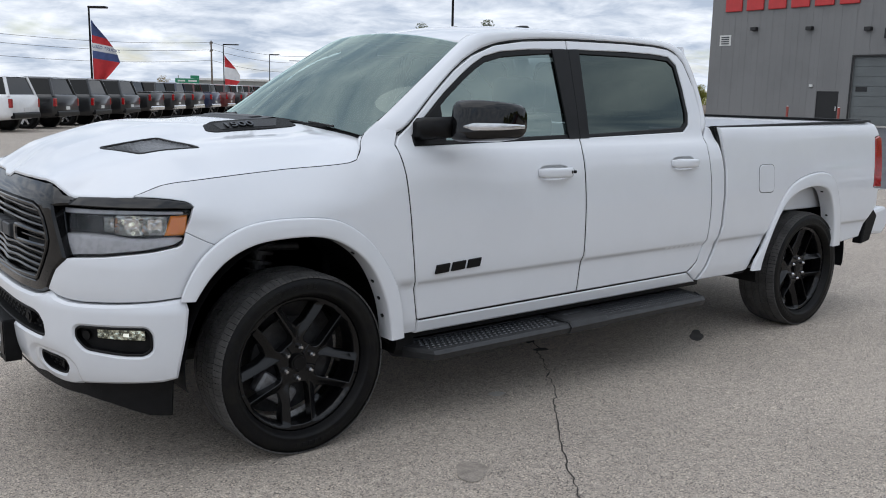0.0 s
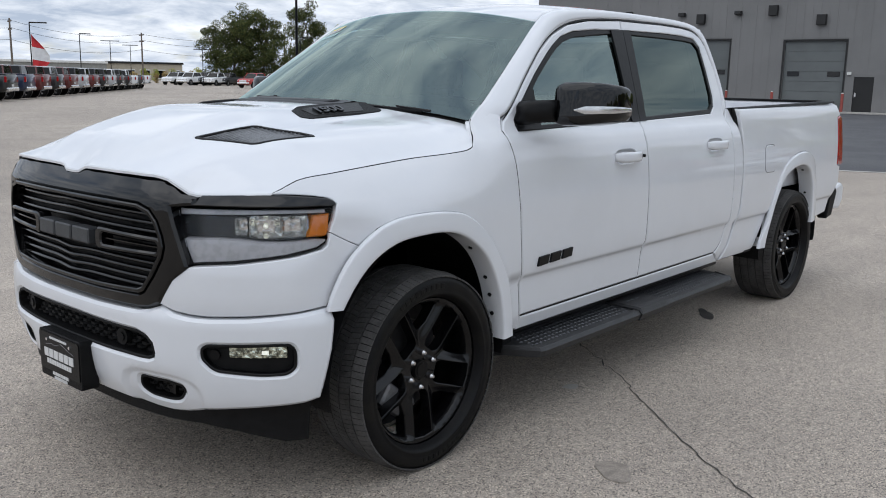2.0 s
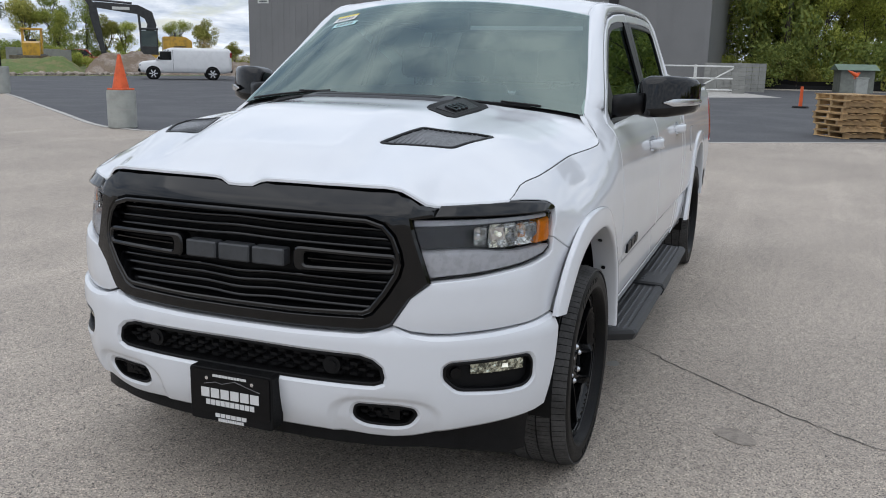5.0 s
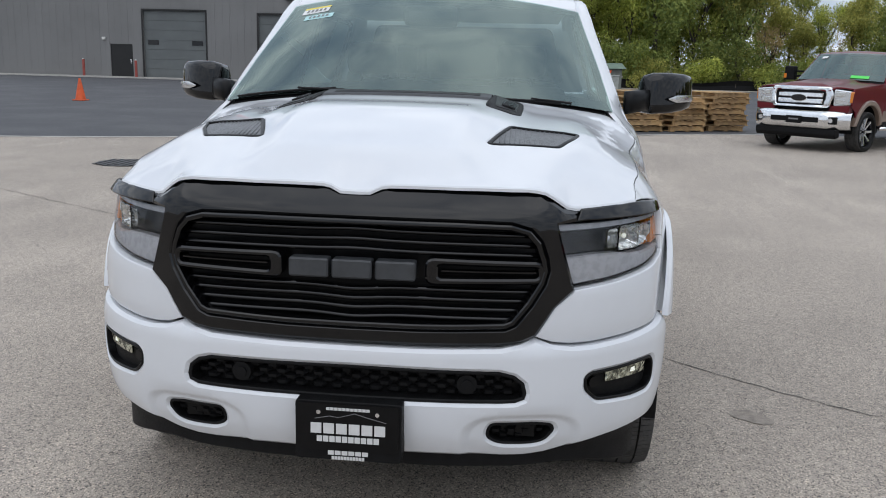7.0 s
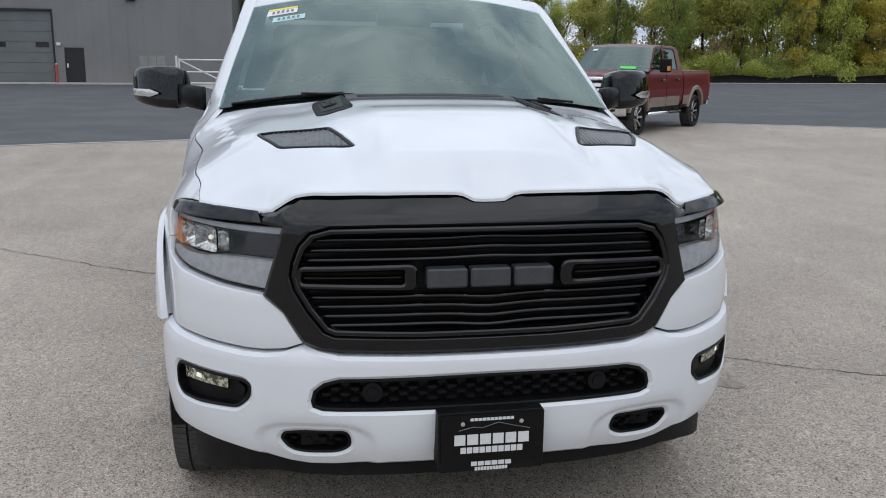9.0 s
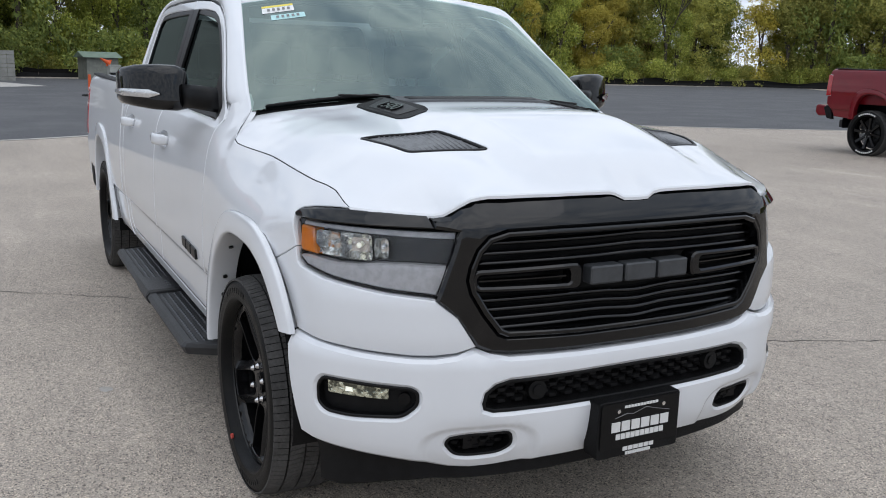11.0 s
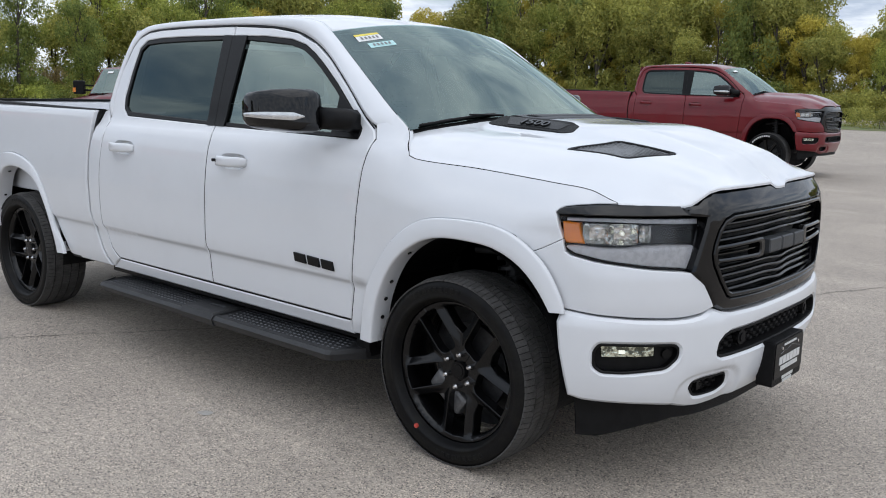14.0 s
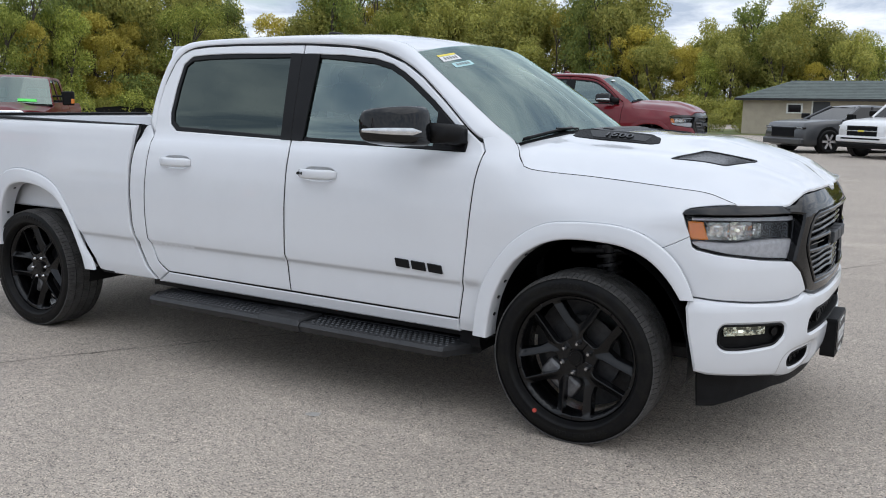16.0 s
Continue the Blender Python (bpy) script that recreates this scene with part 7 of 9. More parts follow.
    for z in (1.10, 0.98):
        panel("grille_bar", rounded([(-0.47, z + 0.042), (0.47, z + 0.042), (0.46, z - 0.042), (-0.46, z - 0.042)], 0.015), front(0.925), "chrome", gr, step=0.06, edge=0.014, thick=0.05)
    bm = bmesh.new()
    prism(bm, [(0.16 * math.cos(a), 1.04 + 0.062 * math.sin(a)) for a in np.linspace(0, 2 * math.pi, 28, endpoint=False)], 0.91, 0.945, axis="x", bevel=0.004)
    part("badge", bm, "lamp_grey", gr, "plain dark oval badge")
    bm = bmesh.new()
    prism(bm, [(0.17 * math.cos(a), 1.04 + 0.070 * math.sin(a)) for a in np.linspace(0, 2 * math.pi, 28, endpoint=False)], 0.90, 0.938, axis="x", bevel=0.004)
    part("badge_rim", bm, "chrome", gr)
    # chrome bumper, its ends swept back
    rows = []
    for y in np.linspace(-1.0, 1.0, 25):
        q = 0.30 * max(0, abs(y) - 0.62) ** 1.6 / 0.38 ** 1.6
        rows.append([(x - q, y, z) for x, z in ((0.86, 0.44), (1.00, 0.46), (1.035, 0.53), (1.035, 0.66), (1.02, 0.74), (0.98, 0.795), (0.86, 0.80))])
    bp = loft("front_bumper", rows, "chrome", body, "broad chrome front bumper", caps=False)
    part("bumper_slot", box(bmesh.new(), 1.0, 1.045, -0.50, 0.50, 0.575, 0.675, 0.01), "black_plastic", bp)
    pl = part("plate", box(bmesh.new(), 1.045, 1.06, -0.16, 0.16, 0.545, 0.69, 0.006), "black_trim", bp)
    part("pale_bar", box(bmesh.new(), 1.058, 1.064, -0.10, 0.10, 0.61, 0.64), "ink_grey", pl)
    for s in (1, -1):
        fp = part("fog_pocket", box(bmesh.new(), 0.90, 1.012, s * 0.655, s * 0.83, 0.555, 0.695, 0.015), "black_plastic", bp)
        part("fog_lamp", cyl(bmesh.new(), (1.0, s * 0.735, 0.625), (1.018, s * 0.735, 0.625), 0.045, n=18), "lamp_silver", fp)
    for s in (1, -1):
        bm = bmesh.new()
        prism(bm, [(s * 0.56, 0.79), (s * 0.96, 0.79), (s * 0.975, 0.92), (s * 0.60, 0.90)], 0.62, 0.80, axis="x", bevel=0.012)
        part("lamp_sill", bm, P, body)
    bm = bmesh.new()
    prism(bm, [(0.80, 0.30), (0.93, 0.27), (0.99, 0.34), (0.985, 0.45), (0.80, 0.46)], -0.84, 0.84, bevel=0.015)
    part("air_dam", bm, "black_plastic", body)
    # screen, roof, rear of the cab
    def glass_at(a, t):
        z = 1.375 + (1.925 - 1.375) * t
        return (-0.66 - 0.60 * t + 0.10 * (1 - a * a), a * (W - off(z) - 0.02), z + 0.025 * (1 - a * a))
    ws = loft("windscreen", [[glass_at(a, t) for a in np.linspace(-1, 1, 15)] for t in np.linspace(0, 1, 8)], "windshield", body)
    ws.visible_shadow = False
    for name, a0, t0, w, h, m in (("sticker", 0.28, 0.06, 0.40, 0.10, "sticker_green"), ("sticker", -0.80, 0.80, 0.16, 0.08, "sticker_white")):
        v = [Vector(glass_at(a0 + w * (k in (1, 2)), t0 + h * (k in (2, 3)))) + Vector((0.010, 0, 0.008)) for k in range(4)]
        shaped(name, v, [(0, 1, 2, 3)], m, ws, "paper price sticker", smooth=False)
    def roof_at(x, y):
        return 1.955 + 0.045 * (1 - (abs(y) / 0.79) ** 2) - 0.06 * ramp01(-1.45, -1.18, x) - 0.05 * ramp01(-2.5, -2.76, x)
    panel("roof", [(-1.17, 0.0), (-1.20, 0.4), (-1.27, 0.785), (-1.7, 0.79), (-2.62, 0.79), (-2.74, 0.74), (-2.74, -0.74), (-2.62, -0.79), (-1.7, -0.79), (-1.27, -0.785), (-1.20, -0.4)],
          lambda x, y, d: (x, y, roof_at(x, y) - d), P, body, step=0.08, edge=0.02)
    bm = bmesh.new()
    prism(bm, [(-0.93, 0.6), (0.93, 0.6), (0.93, 1.38), (0.78, 1.93), (-0.78, 1.93), (-0.93, 1.38)], -2.82, -2.78, axis="x")
    part("cab_rear_wall", bm, P, body)
    for q in ((-0.70, 0.60, -0.60, 0.60, 0.45, 1.15), (-2.80, -0.55, -0.93, 0.93, 0.48, 0.62), (-3.25, -2.84, -0.93, 0.93, 0.50, 0.80), (-4.90, -4.36, -0.93, 0.93, 0.55, 0.80), (-4.36, -3.25, -0.5, 0.5, 0.45, 0.9)):
        part("inner_structure", box(bmesh.new(), *q), "black_trim", body)
    part("bed_cover", box(bmesh.new(), -4.92, -2.86, -0.95, 0.95, 1.34, 1.385, 0.015), P, body, "painted hard bed cover")
    part("tailgate", box(bmesh.new(), -4.96, -4.90, -0.93, 0.93, 0.62, 1.34, 0.02), P, body)
    part("rear_bumper", box(bmesh.new(), -5.12, -4.92, -0.97, 0.97, 0.50, 0.72, 0.03), "chrome", body)
    part("dashboard", box(bmesh.new(), -0.98, -0.66, -0.85, 0.85, 1.05, 1.36, 0.05), "interior", body)
    for x0 in (-1.45, -2.35):
        for y in (-0.42, 0.42):
            bm = bmesh.new()
            box(bm, x0 - 0.16, x0, y - 0.27, y + 0.27, 0.85, 1.50, 0.05)
            box(bm, x0 - 0.14, x0 - 0.03, y - 0.14, y + 0.14, 1.52, 1.72, 0.04)
            part("seat", bm, "interior", body)
    for x in (0.0, REAR):
        for mi in (False, True):
            make_wheel(truck, mi, (x, -0.875 if mi else 0.875, 0.397), "silver8")
    return truck


wine_truck = make_square_truck("dark wine-red heavy-duty pickup truck with tan flares and chrome grille", pose(-15.60, 6.38, 0, 0, 0, -44))
bod = [c for c in red_truck.children if c.name.startswith("body")][0]
wd = [c for c in bod.children if c.name.startswith("windscreen")][0]
v = []
for k in range(4):
    a, t = -0.8 + 0.16 * (k in (1, 2)), 0.8 + 0.07 * (k in (2, 3))
    x = (-0.285 - 0.12 * a * a) * (1 - t) + (-0.945 - 0.095 * a * a) * t + 0.025 * math.sin(math.pi * t)
    z = (1.412 - 0.04 * a * a) * (1 - t) + (1.856 - 0.066 * a * a) * t + 0.03 * math.sin(math.pi * t)
    v.append((x + 0.006, (0.80 * (1 - t) + 0.690 * t) * a, z + 0.008))
shaped("sticker", v, [(0, 1, 2, 3)], "sticker_white", wd, "paper price sticker", smooth=False)

# ---- cracks, spots and a drain in the concrete ----
def ribbon(name, pts, width, mat, label, category, z=0.003):
    rnd = random.Random(len(pts) * 7 + int(width * 1000))
    line = []
    for (x0, y0), (x1, y1) in zip(pts, pts[1:]):
        n = max(2, int(math.dist((x0, y0), (x1, y1)) / 0.05))
        for k in range(n):
            t = k / n
            line.append((x0 + (x1 - x0) * t + rnd.gauss(0, 0.010), y0 + (y1 - y0) * t + rnd.gauss(0, 0.010)))
    line.append(pts[-1])
    v, f = [], []
    for k, (x, y) in enumerate(line):
        a, b = Vector(line[max(k - 1, 0)]), Vector(line[min(k + 1, len(line) - 1)])
        d = (b - a).normalized()
        w = width * (0.35 + 0.9 * rnd.random())
        v += [(x - d.y * w / 2, y + d.x * w / 2, z), (x + d.y * w / 2, y - d.x * w / 2, z)]
    f = [(2 * k, 2 * k + 1, 2 * k + 3, 2 * k + 2) for k in range(len(line) - 1)]
    ob = shaped(name, v, f, mat, label=label, smooth=False, kind="structure")
    return ob


ribbon("ground_crack", [(-8.5, -9.5), (-6.6, -6.5), (-5.0, -4.0), (-4.5, -3.2), (-3.9, -2.45), (-3.3, -1.7), (-2.9, -1.05), (-2.65, -0.72), (-2.35, -0.25), (-2.0, 0.3), (-1.7, 0.72), (-1.48, 1.0), (-1.18, 1.32),
                        (-0.93, 1.62), (-0.58, 2.1), (-0.4, 2.5), (-0.15, 3.1), (0.1, 3.7), (0.5, 4.6), (1.3, 6.0)], 0.0085, "crack", "thin dark crack across the concrete", "crack")
ribbon("ground_crack", [(-9.0, 0.2), (-7.9, 0.6), (-7.2, 1.0), (-6.6, 1.4), (-6.1, 1.5)], 0.009, "faint_spot", "short faint crack in the concrete", "crack")


def blot(name, x, y, r, mat, label, stretch=1.6, turn=0.0, z=0.003, seed=1):
    rnd = random.Random(seed)
    n = 40
    v = [(x, y, z)]
    waves = [(j, rnd.uniform(0, 6.28), 0.22 / j) for j in (1, 2, 3, 5)]
    for k in range(n):
        a = 2 * math.pi * k / n
        q = r * (0.87 + sum(h * math.sin(j * a + p) for j, p, h in waves))
        dx, dy = q * stretch * math.cos(a), q * math.sin(a)
        v.append((x + dx * math.cos(turn) - dy * math.sin(turn), y + dx * math.sin(turn) + dy * math.cos(turn), z))
    return shaped(name, v, [(0, 1 + k, 1 + (k + 1) % n) for k in range(n)], mat, label=label, smooth=False, kind="structure")


blot("ground_spot", -1.95, 0.42, 0.035, "crack", "black oil spot on the concrete", seed=3)
blot("ground_spot", -2.02, 0.24, 0.025, "crack", "black oil spot on the concrete", 2.2, 0.5, seed=4)
blot("ground_spot", -1.17, 0.89, 0.035, "pale_kerb", "pale chip in the concrete", seed=5)
blot("ground_spot", -1.2, -1.33, 0.03, "pale_kerb", "pale chip in the concrete", seed=6)
blot("ground_spot", -3.05, 0.75, 0.05, "crack", "dark scuff on the concrete", 3.0, 0.6, seed=7)
blot("ground_spot", -0.48, 1.53, 0.075, "faint_spot", "faint dark stain on the concrete", 1.5, 0.6, seed=8)
drain = thing("drain_cover", "dark round iron drain cover in the concrete", "drain cover", "drain covers", pose(-8.7, -5.3, 0))
bm = bmesh.new()
cyl(bm, (0, 0, 0.0), (0, 0, 0.012), 0.42, n=32)
part("frame", bm, "dark_metal", drain)
for j in range(7):
    part("grate_bar", box(bmesh.new(), -0.34, 0.34, -0.33 + j * 0.11 - 0.02, -0.33 + j * 0.11 + 0.02, 0.012, 0.02, 0.003), "dark_metal", drain)
copy_thing(drain, pose(-5.0, 10.9, 0))

# ---- pallets, cones, bollard ----
M["pallet_wood"] = material("pallet_wood", (0.46, 0.30, 0.14), 0.8, vary=0.25, scale=3, fine=0.15, fine_scale=40, second=(0.34, 0.22, 0.11), random_tone=0.3)
M["cone_orange"] = material("cone_orange", (0.72, 0.11, 0.025), 0.55, vary=0.2, scale=6)


def make_pallet(at, label="weathered softwood shipping pallet lying in a stack"):
    p = thing("pallet", label, "pallet", "pallets in the stack", at)
    for y in np.linspace(-0.46, 0.46, 6):
        part("deck_board", box(bmesh.new(), -0.6, 0.6, y - 0.055, y + 0.055, 0.115, 0.137, 0.003), "pallet_wood", p)
    for x in (-0.52, 0, 0.52):
        part("stringer", box(bmesh.new(), x - 0.045, x + 0.045, -0.5, 0.5, 0.022, 0.115, 0.003), "pallet_wood", p)
    for y in (-0.45, 0, 0.45):
        part("base_board", box(bmesh.new(), -0.6, 0.6, y - 0.05, y + 0.05, 0, 0.022, 0.003), "pallet_wood", p)
    return p


first = make_pallet(pose(-19.55, 4.05, 0.012, 0, 0, 28))
rnd = random.Random(5)
for cx, cy, n, turn in ((-19.55, 4.05, 6, 28), (-20.15, 5.2, 7, 26), (-18.98, 2.90, 7, 30)):
    for k in range(n):
        if (cx, k) == (-19.55, 0):
            continue
        copy_thing(first, pose(cx + rnd.uniform(-0.05, 0.05), cy + rnd.uniform(-0.05, 0.05), 0.012 + k * 0.139, 0, 0, turn + rnd.uniform(-7, 7)))


def make_cone(at, h=0.72, label="orange traffic cone standing on the asphalt"):
    c = thing("traffic_cone", label, "traffic cone", "traffic cones", at)
    bm = bmesh.new()
    cyl(bm, (0, 0, 0.03), (0, 0, h), 0.17 * h / 0.72, 0.03, 24)
    cyl(bm, (0, 0, h * 0.42), (0, 0, h * 0.45), 0.125 * h / 0.72, 0.12 * h / 0.72, 24)
    part("cone", bm, "cone_orange", c)
    part("base", box(bmesh.new(), -0.2, 0.2, -0.2, 0.2, 0, 0.035, 0.01), "cone_orange", c)
    return c


make_cone(pose(-24.6, -14.4, 0.006))
M["siding_dark"] = material("siding_dark", (0.22, 0.23, 0.20), 0.8, vary=0.2, scale=3)
M["shed_green"] = material("shed_green", (0.16, 0.22, 0.17), 0.6, vary=0.15, scale=2)
M["barrel_grey"] = material("barrel_grey", (0.36, 0.37, 0.34), 0.85, vary=0.15, scale=4, fine=0.1, fine_scale=60)


def make_base(at, r, h, label):
    b = thing("lamp_base", label, "concrete base", "round concrete lamp bases", at)
    bm = bmesh.new()
    cyl(bm, (0, 0, 0), (0, 0, h), r, n=40)
    bmesh.ops.bevel(bm, geom=[e for e in bm.edges if abs(e.verts[0].co.z - e.verts[1].co.z) < 1e-4], offset=0.02, segments=2, affect="EDGES")
    part("drum", bm, "barrel_grey", b)
    for j in range(1, 4):
        rows = [[((r + 0.004) * math.cos(a), (r + 0.004) * math.sin(a), h * j / 4 + dz) for a in np.linspace(0, 2 * math.pi, 41)] for dz in (-0.006, 0.006)]
        loft("form_line", rows, "pale_kerb", b)
    return b


make_base(pose(-11.9, -11.7, 0.006), 0.30, 0.80, "round pale concrete base with form lines on the asphalt")
make_cone(pose(-11.9, -11.7, 0.806), 0.74, "orange traffic cone standing on a round concrete base")
crate = thing("storage_box", "pale plastic storage box at the yard edge", "box", "", pose(-52.3, 5.25, 0, 0, 0, 8))
part("bin", box(bmesh.new(), -0.3, 0.3, -0.31, 0.31, 0.0, 0.98, 0.03), "barrel_grey", crate)
part("lid", box(bmesh.new(), -0.33, 0.33, -0.34, 0.34, 0.98, 1.04, 0.02), "barrel_grey", crate)
make_cone(pose(-52.3, 5.0, 1.13, 62, 0, 20), 0.60, "orange traffic cone lying on a pale box")
make_cone(pose(-52.1, 8.3, 0.006), 1.0, "orange traffic cone standing at the yard edge")
shed = thing("shed", "low shed with a green sheet roof among the shrubs", "shed", "", pose(-60.5, 5.3, 0, 0, 0, 8))
part("wall", box(bmesh.new(), -1.2, 1.2, -1.0, 1.0, 0, 1.46), "siding_dark", shed)
bm = bmesh.new()
prism(bm, [(-1.5, 1.42), (1.5, 1.42), (0.0, 1.80)], -1.25, 1.25, bevel=0.02)
part("roof", bm, "shed_green", shed)
make_base(pose(-22.0, -26.2, 0.006), 0.31, 1.0, "round pale concrete base that carries a lamp post")


def make_lamp_post(at, h, label, arm=1.6, flag=None, heads=1):
    p = thing("street_lamp", label, "street lamp", "lot lamp posts", at)
    bm = bmesh.new()
    cyl(bm, (0, 0, 0), (0, 0, h), 0.060, 0.045, 12)
    part("pole", bm, "black_trim", p)
    for k in range(heads):
        s = 1 if k == 0 else -1
        bm = bmesh.new()
        box(bm, 0, s * arm, -0.18, 0.18, h - 0.02, h + 0.08, 0.03)
        part("lamp_head", bm, "black_trim", p)
    if flag:
        top, drop, width, cols = flag
        rnd = random.Random(int(h * 10))
        for j, col in enumerate(cols):
            v, f = [], []
            z0, z1 = h - top - drop * j / len(cols), h - top - drop * (j + 1) / len(cols)
            for z, k in ((z0, 0), (z1, 1)):
                # a flag that hangs from the pole and tapers to a tail
                t = (h - top - z) / drop
                w = width * (0.10 + 0.95 * math.sin(min(t * 2.2, 1.57)) * (1 - 0.86 * max(0, t - 0.62) / 0.38))
                for i in range(9):
                    u = i / 8
                    v.append((0.08 + u * w, 0.10 * math.sin(u * 7 + z) * u, z - u * 0.30 * width * 0.5))
            f = [(i, i + 1, 10 + i, 9 + i) for i in range(8)]
            shaped("flag_band", v, f, col, p, "faded flag cloth band")
    return p


M["flag_red"] = material("flag_red", (0.55, 0.03, 0.035), 0.8, vary=0.2, scale=2)
M["flag_blue"] = material("flag_blue", (0.06, 0.09, 0.22), 0.8, vary=0.2, scale=2)
M["flag_white"] = material("flag_white", (0.72, 0.72, 0.72), 0.8, vary=0.1, scale=2)
make_lamp_post(pose(-22.0, -26.2, 1.0), 6.5, "black lamp post on a round concrete base", arm=1.0)
flag_post = make_lamp_post(pose(-11.5, -41.9, 0, 0, 0, 142), 5.4, "black lamp post with a blue and red flag", 0.9, (0.55, 3.0, 1.35, ["flag_blue", "flag_blue", "flag_red", "flag_white", "flag_blue", "flag_red", "flag_red", "flag_red"]))
word = bpy.data.curves.new("flag_words", "FONT")
word.body, word.size, word.extrude = "USED TRUCKS", 0.215, 0.002
word_ob = bpy.data.objects.new("flag_words", word)
scene.collection.objects.link(word_ob)
bpy.context.view_layer.update()
word_me = bpy.data.meshes.new_from_object(word_ob.evaluated_get(bpy.context.evaluated_depsgraph_get()))
bpy.data.objects.remove(word_ob)
word_me.materials.clear()
word_me.materials.append(M["flag_blue"])
words = new("flag_words", word_me)
words.parent = flag_post
words.matrix_basis = pose(0.12, -0.115, 5.4 - 0.55 - 3.0 * 3.62 / 8, 0, 0, 0) @ pose(0, 0, 0, 90, 0, 0) @ pose(0, 0, 0, 0, 0, -11)
make_lamp_post(pose(-32.4, -73.6, 0, 0, 0, 142), 5.6, "black lamp post with a red and white flag", 1.4, (0.9, 3.2, 1.5, ["flag_red", "flag_red", "flag_white", "flag_white", "flag_red", "flag_red"]))
for x, y, h in ((-47.3, -94.2, 5.8), (-60.1, -110.9, 5.8), (-72.3, -127.0, 5.9), (-70.4, -104.6, 5.0), (-55.7, -66.1, 5.3)):
    make_lamp_post(pose(x, y, 0, 0, 0, 140), h, "black lamp post among parked trucks", 1.2, heads=2 if x < -58 else 1)

# ---- gate and low block walls beside the building ----
for y0, y1 in ((-8.4, -7.0), (-1.55, -0.85)):
    w = thing("block_wall", "low grey block wall beside a white gate", "wall", "low block walls", pose(-50, 0, 0))
    for r in range(7):
        n = max(1, int((y1 - y0) / 0.4))
        for k in range(n):
            d = (y1 - y0) / n
            part("block", box(bmesh.new(), -0.1, 0.1, y0 + k * d + 0.006, y0 + (k + 1) * d - 0.006, r * 0.245 + 0.004, r * 0.245 + 0.239, 0.006), "block_wall", w)
w = thing("block_wall", "long grey block wall behind a white gate", "wall", "low block walls", pose(-54.1, 0, 0))
for r in range(7):
    for k in range(9):
        part("block", box(bmesh.new(), -0.1, 0.1, -3.5 + k * 0.4, -3.5 + (k + 1) * 0.4 - 0.01, r * 0.245 + 0.004, r * 0.245 + 0.239, 0.006), "block_wall", w)
gate = thing("yard_gate", "white tubular steel double gate, closed", "gate", "", pose(-50, 0, 0))
for a, b in ((-6.25, -3.68), (-3.60, -1.42)):
    leaf = new("gate_leaf")
    leaf.parent = gate
    for p, q in (((a, 0.18), (b, 0.18)), ((a, 0.82), (b, 0.82)), ((a, 1.5), (b, 1.5)), ((a, 0.1), (a, 1.58)), ((b, 0.1), (b, 1.58)), (((b if a < -4 else a), 0.2), ((a if a < -4 else b), 1.48))):
        bm = bmesh.new()
        cyl(bm, (0, p[0], p[1]), (0, q[0], q[1]), 0.045, n=10)
        part("rail", bm, "off_white", leaf)
for y in (-6.4, -1.3):
    part("gate_post", cyl(bmesh.new(), (0, y, 0), (0, y, 1.72), 0.07, n=12), "off_white", gate)
marker = thing("marker_post", "red plastic marker post on a black base", "marker post", "", pose(-33.8, 2.0, 0.006))
part("post", cyl(bmesh.new(), (0, 0, 0.06), (0, 0, 0.82), 0.07, 0.055), "cone_orange", marker)
part("base", cyl(bmesh.new(), (0, 0, 0), (0, 0, 0.07), 0.32, 0.28, 8), "black_plastic", marker)
stub = thing("bollard", "short cream plastic bollard on the concrete", "bollard", "", pose(-4.7, 31.2, 0))
part("post", cyl(bmesh.new(), (0, 0, 0), (0, 0, 0.64), 0.30, n=28), "off_white", stub)

# ---- parked vehicles farther off ----
for nm, c in (("black_paint", (0.010, 0.010, 0.011)), ("charcoal_paint", (0.016, 0.0165, 0.018)), ("silver_paint", (0.42, 0.43, 0.44)), ("lot_white", (0.72, 0.72, 0.72)), ("navy_paint", (0.015, 0.022, 0.055)),
              ("bright_red", (0.42, 0.015, 0.015)), ("brown_red", (0.10, 0.016, 0.014)), ("grey_paint", (0.045, 0.047, 0.050))):
    M[nm] = material(nm, c, 0.35, coat=0.5, vary=0.06, scale=3)


def simple_wheel(parent, x, y, r, bright):
    s = 1 if y > 0 else -1
    w = new("wheel")
    w.parent = parent
    prof = [(0.62, -0.10), (0.9, -0.115), (1.0, -0.09), (1.0, 0.09), (0.9, 0.115), (0.70, 0.11), (0.66, 0.085)]
    rows = [[(x + r * p * math.cos(a), y + s * q, r + r * p * math.sin(a)) for p, q in prof] for a in np.linspace(0, 2 * math.pi, 25)]
    loft("tyre", rows, "rubber", w, flip=s > 0)
    bm = bmesh.new()
    cyl(bm, (x, y + s * 0.02, r), (x, y + s * 0.06, r), r * 0.66, n=24)
    part("rim_well", bm, "black_trim", w)
    bm = bmesh.new()
    for k in range(6):
        a = k * math.pi / 3
        box(bm, 0.03, r * 0.67, -0.02, 0.03, -r * 0.10, r * 0.10, m=Matrix.Translation((x, y + s * 0.075, r)) @ Matrix.Rotation(a, 4, "Y"))
    part("rim", bm, "lamp_silver" if bright else "rim_black", w)


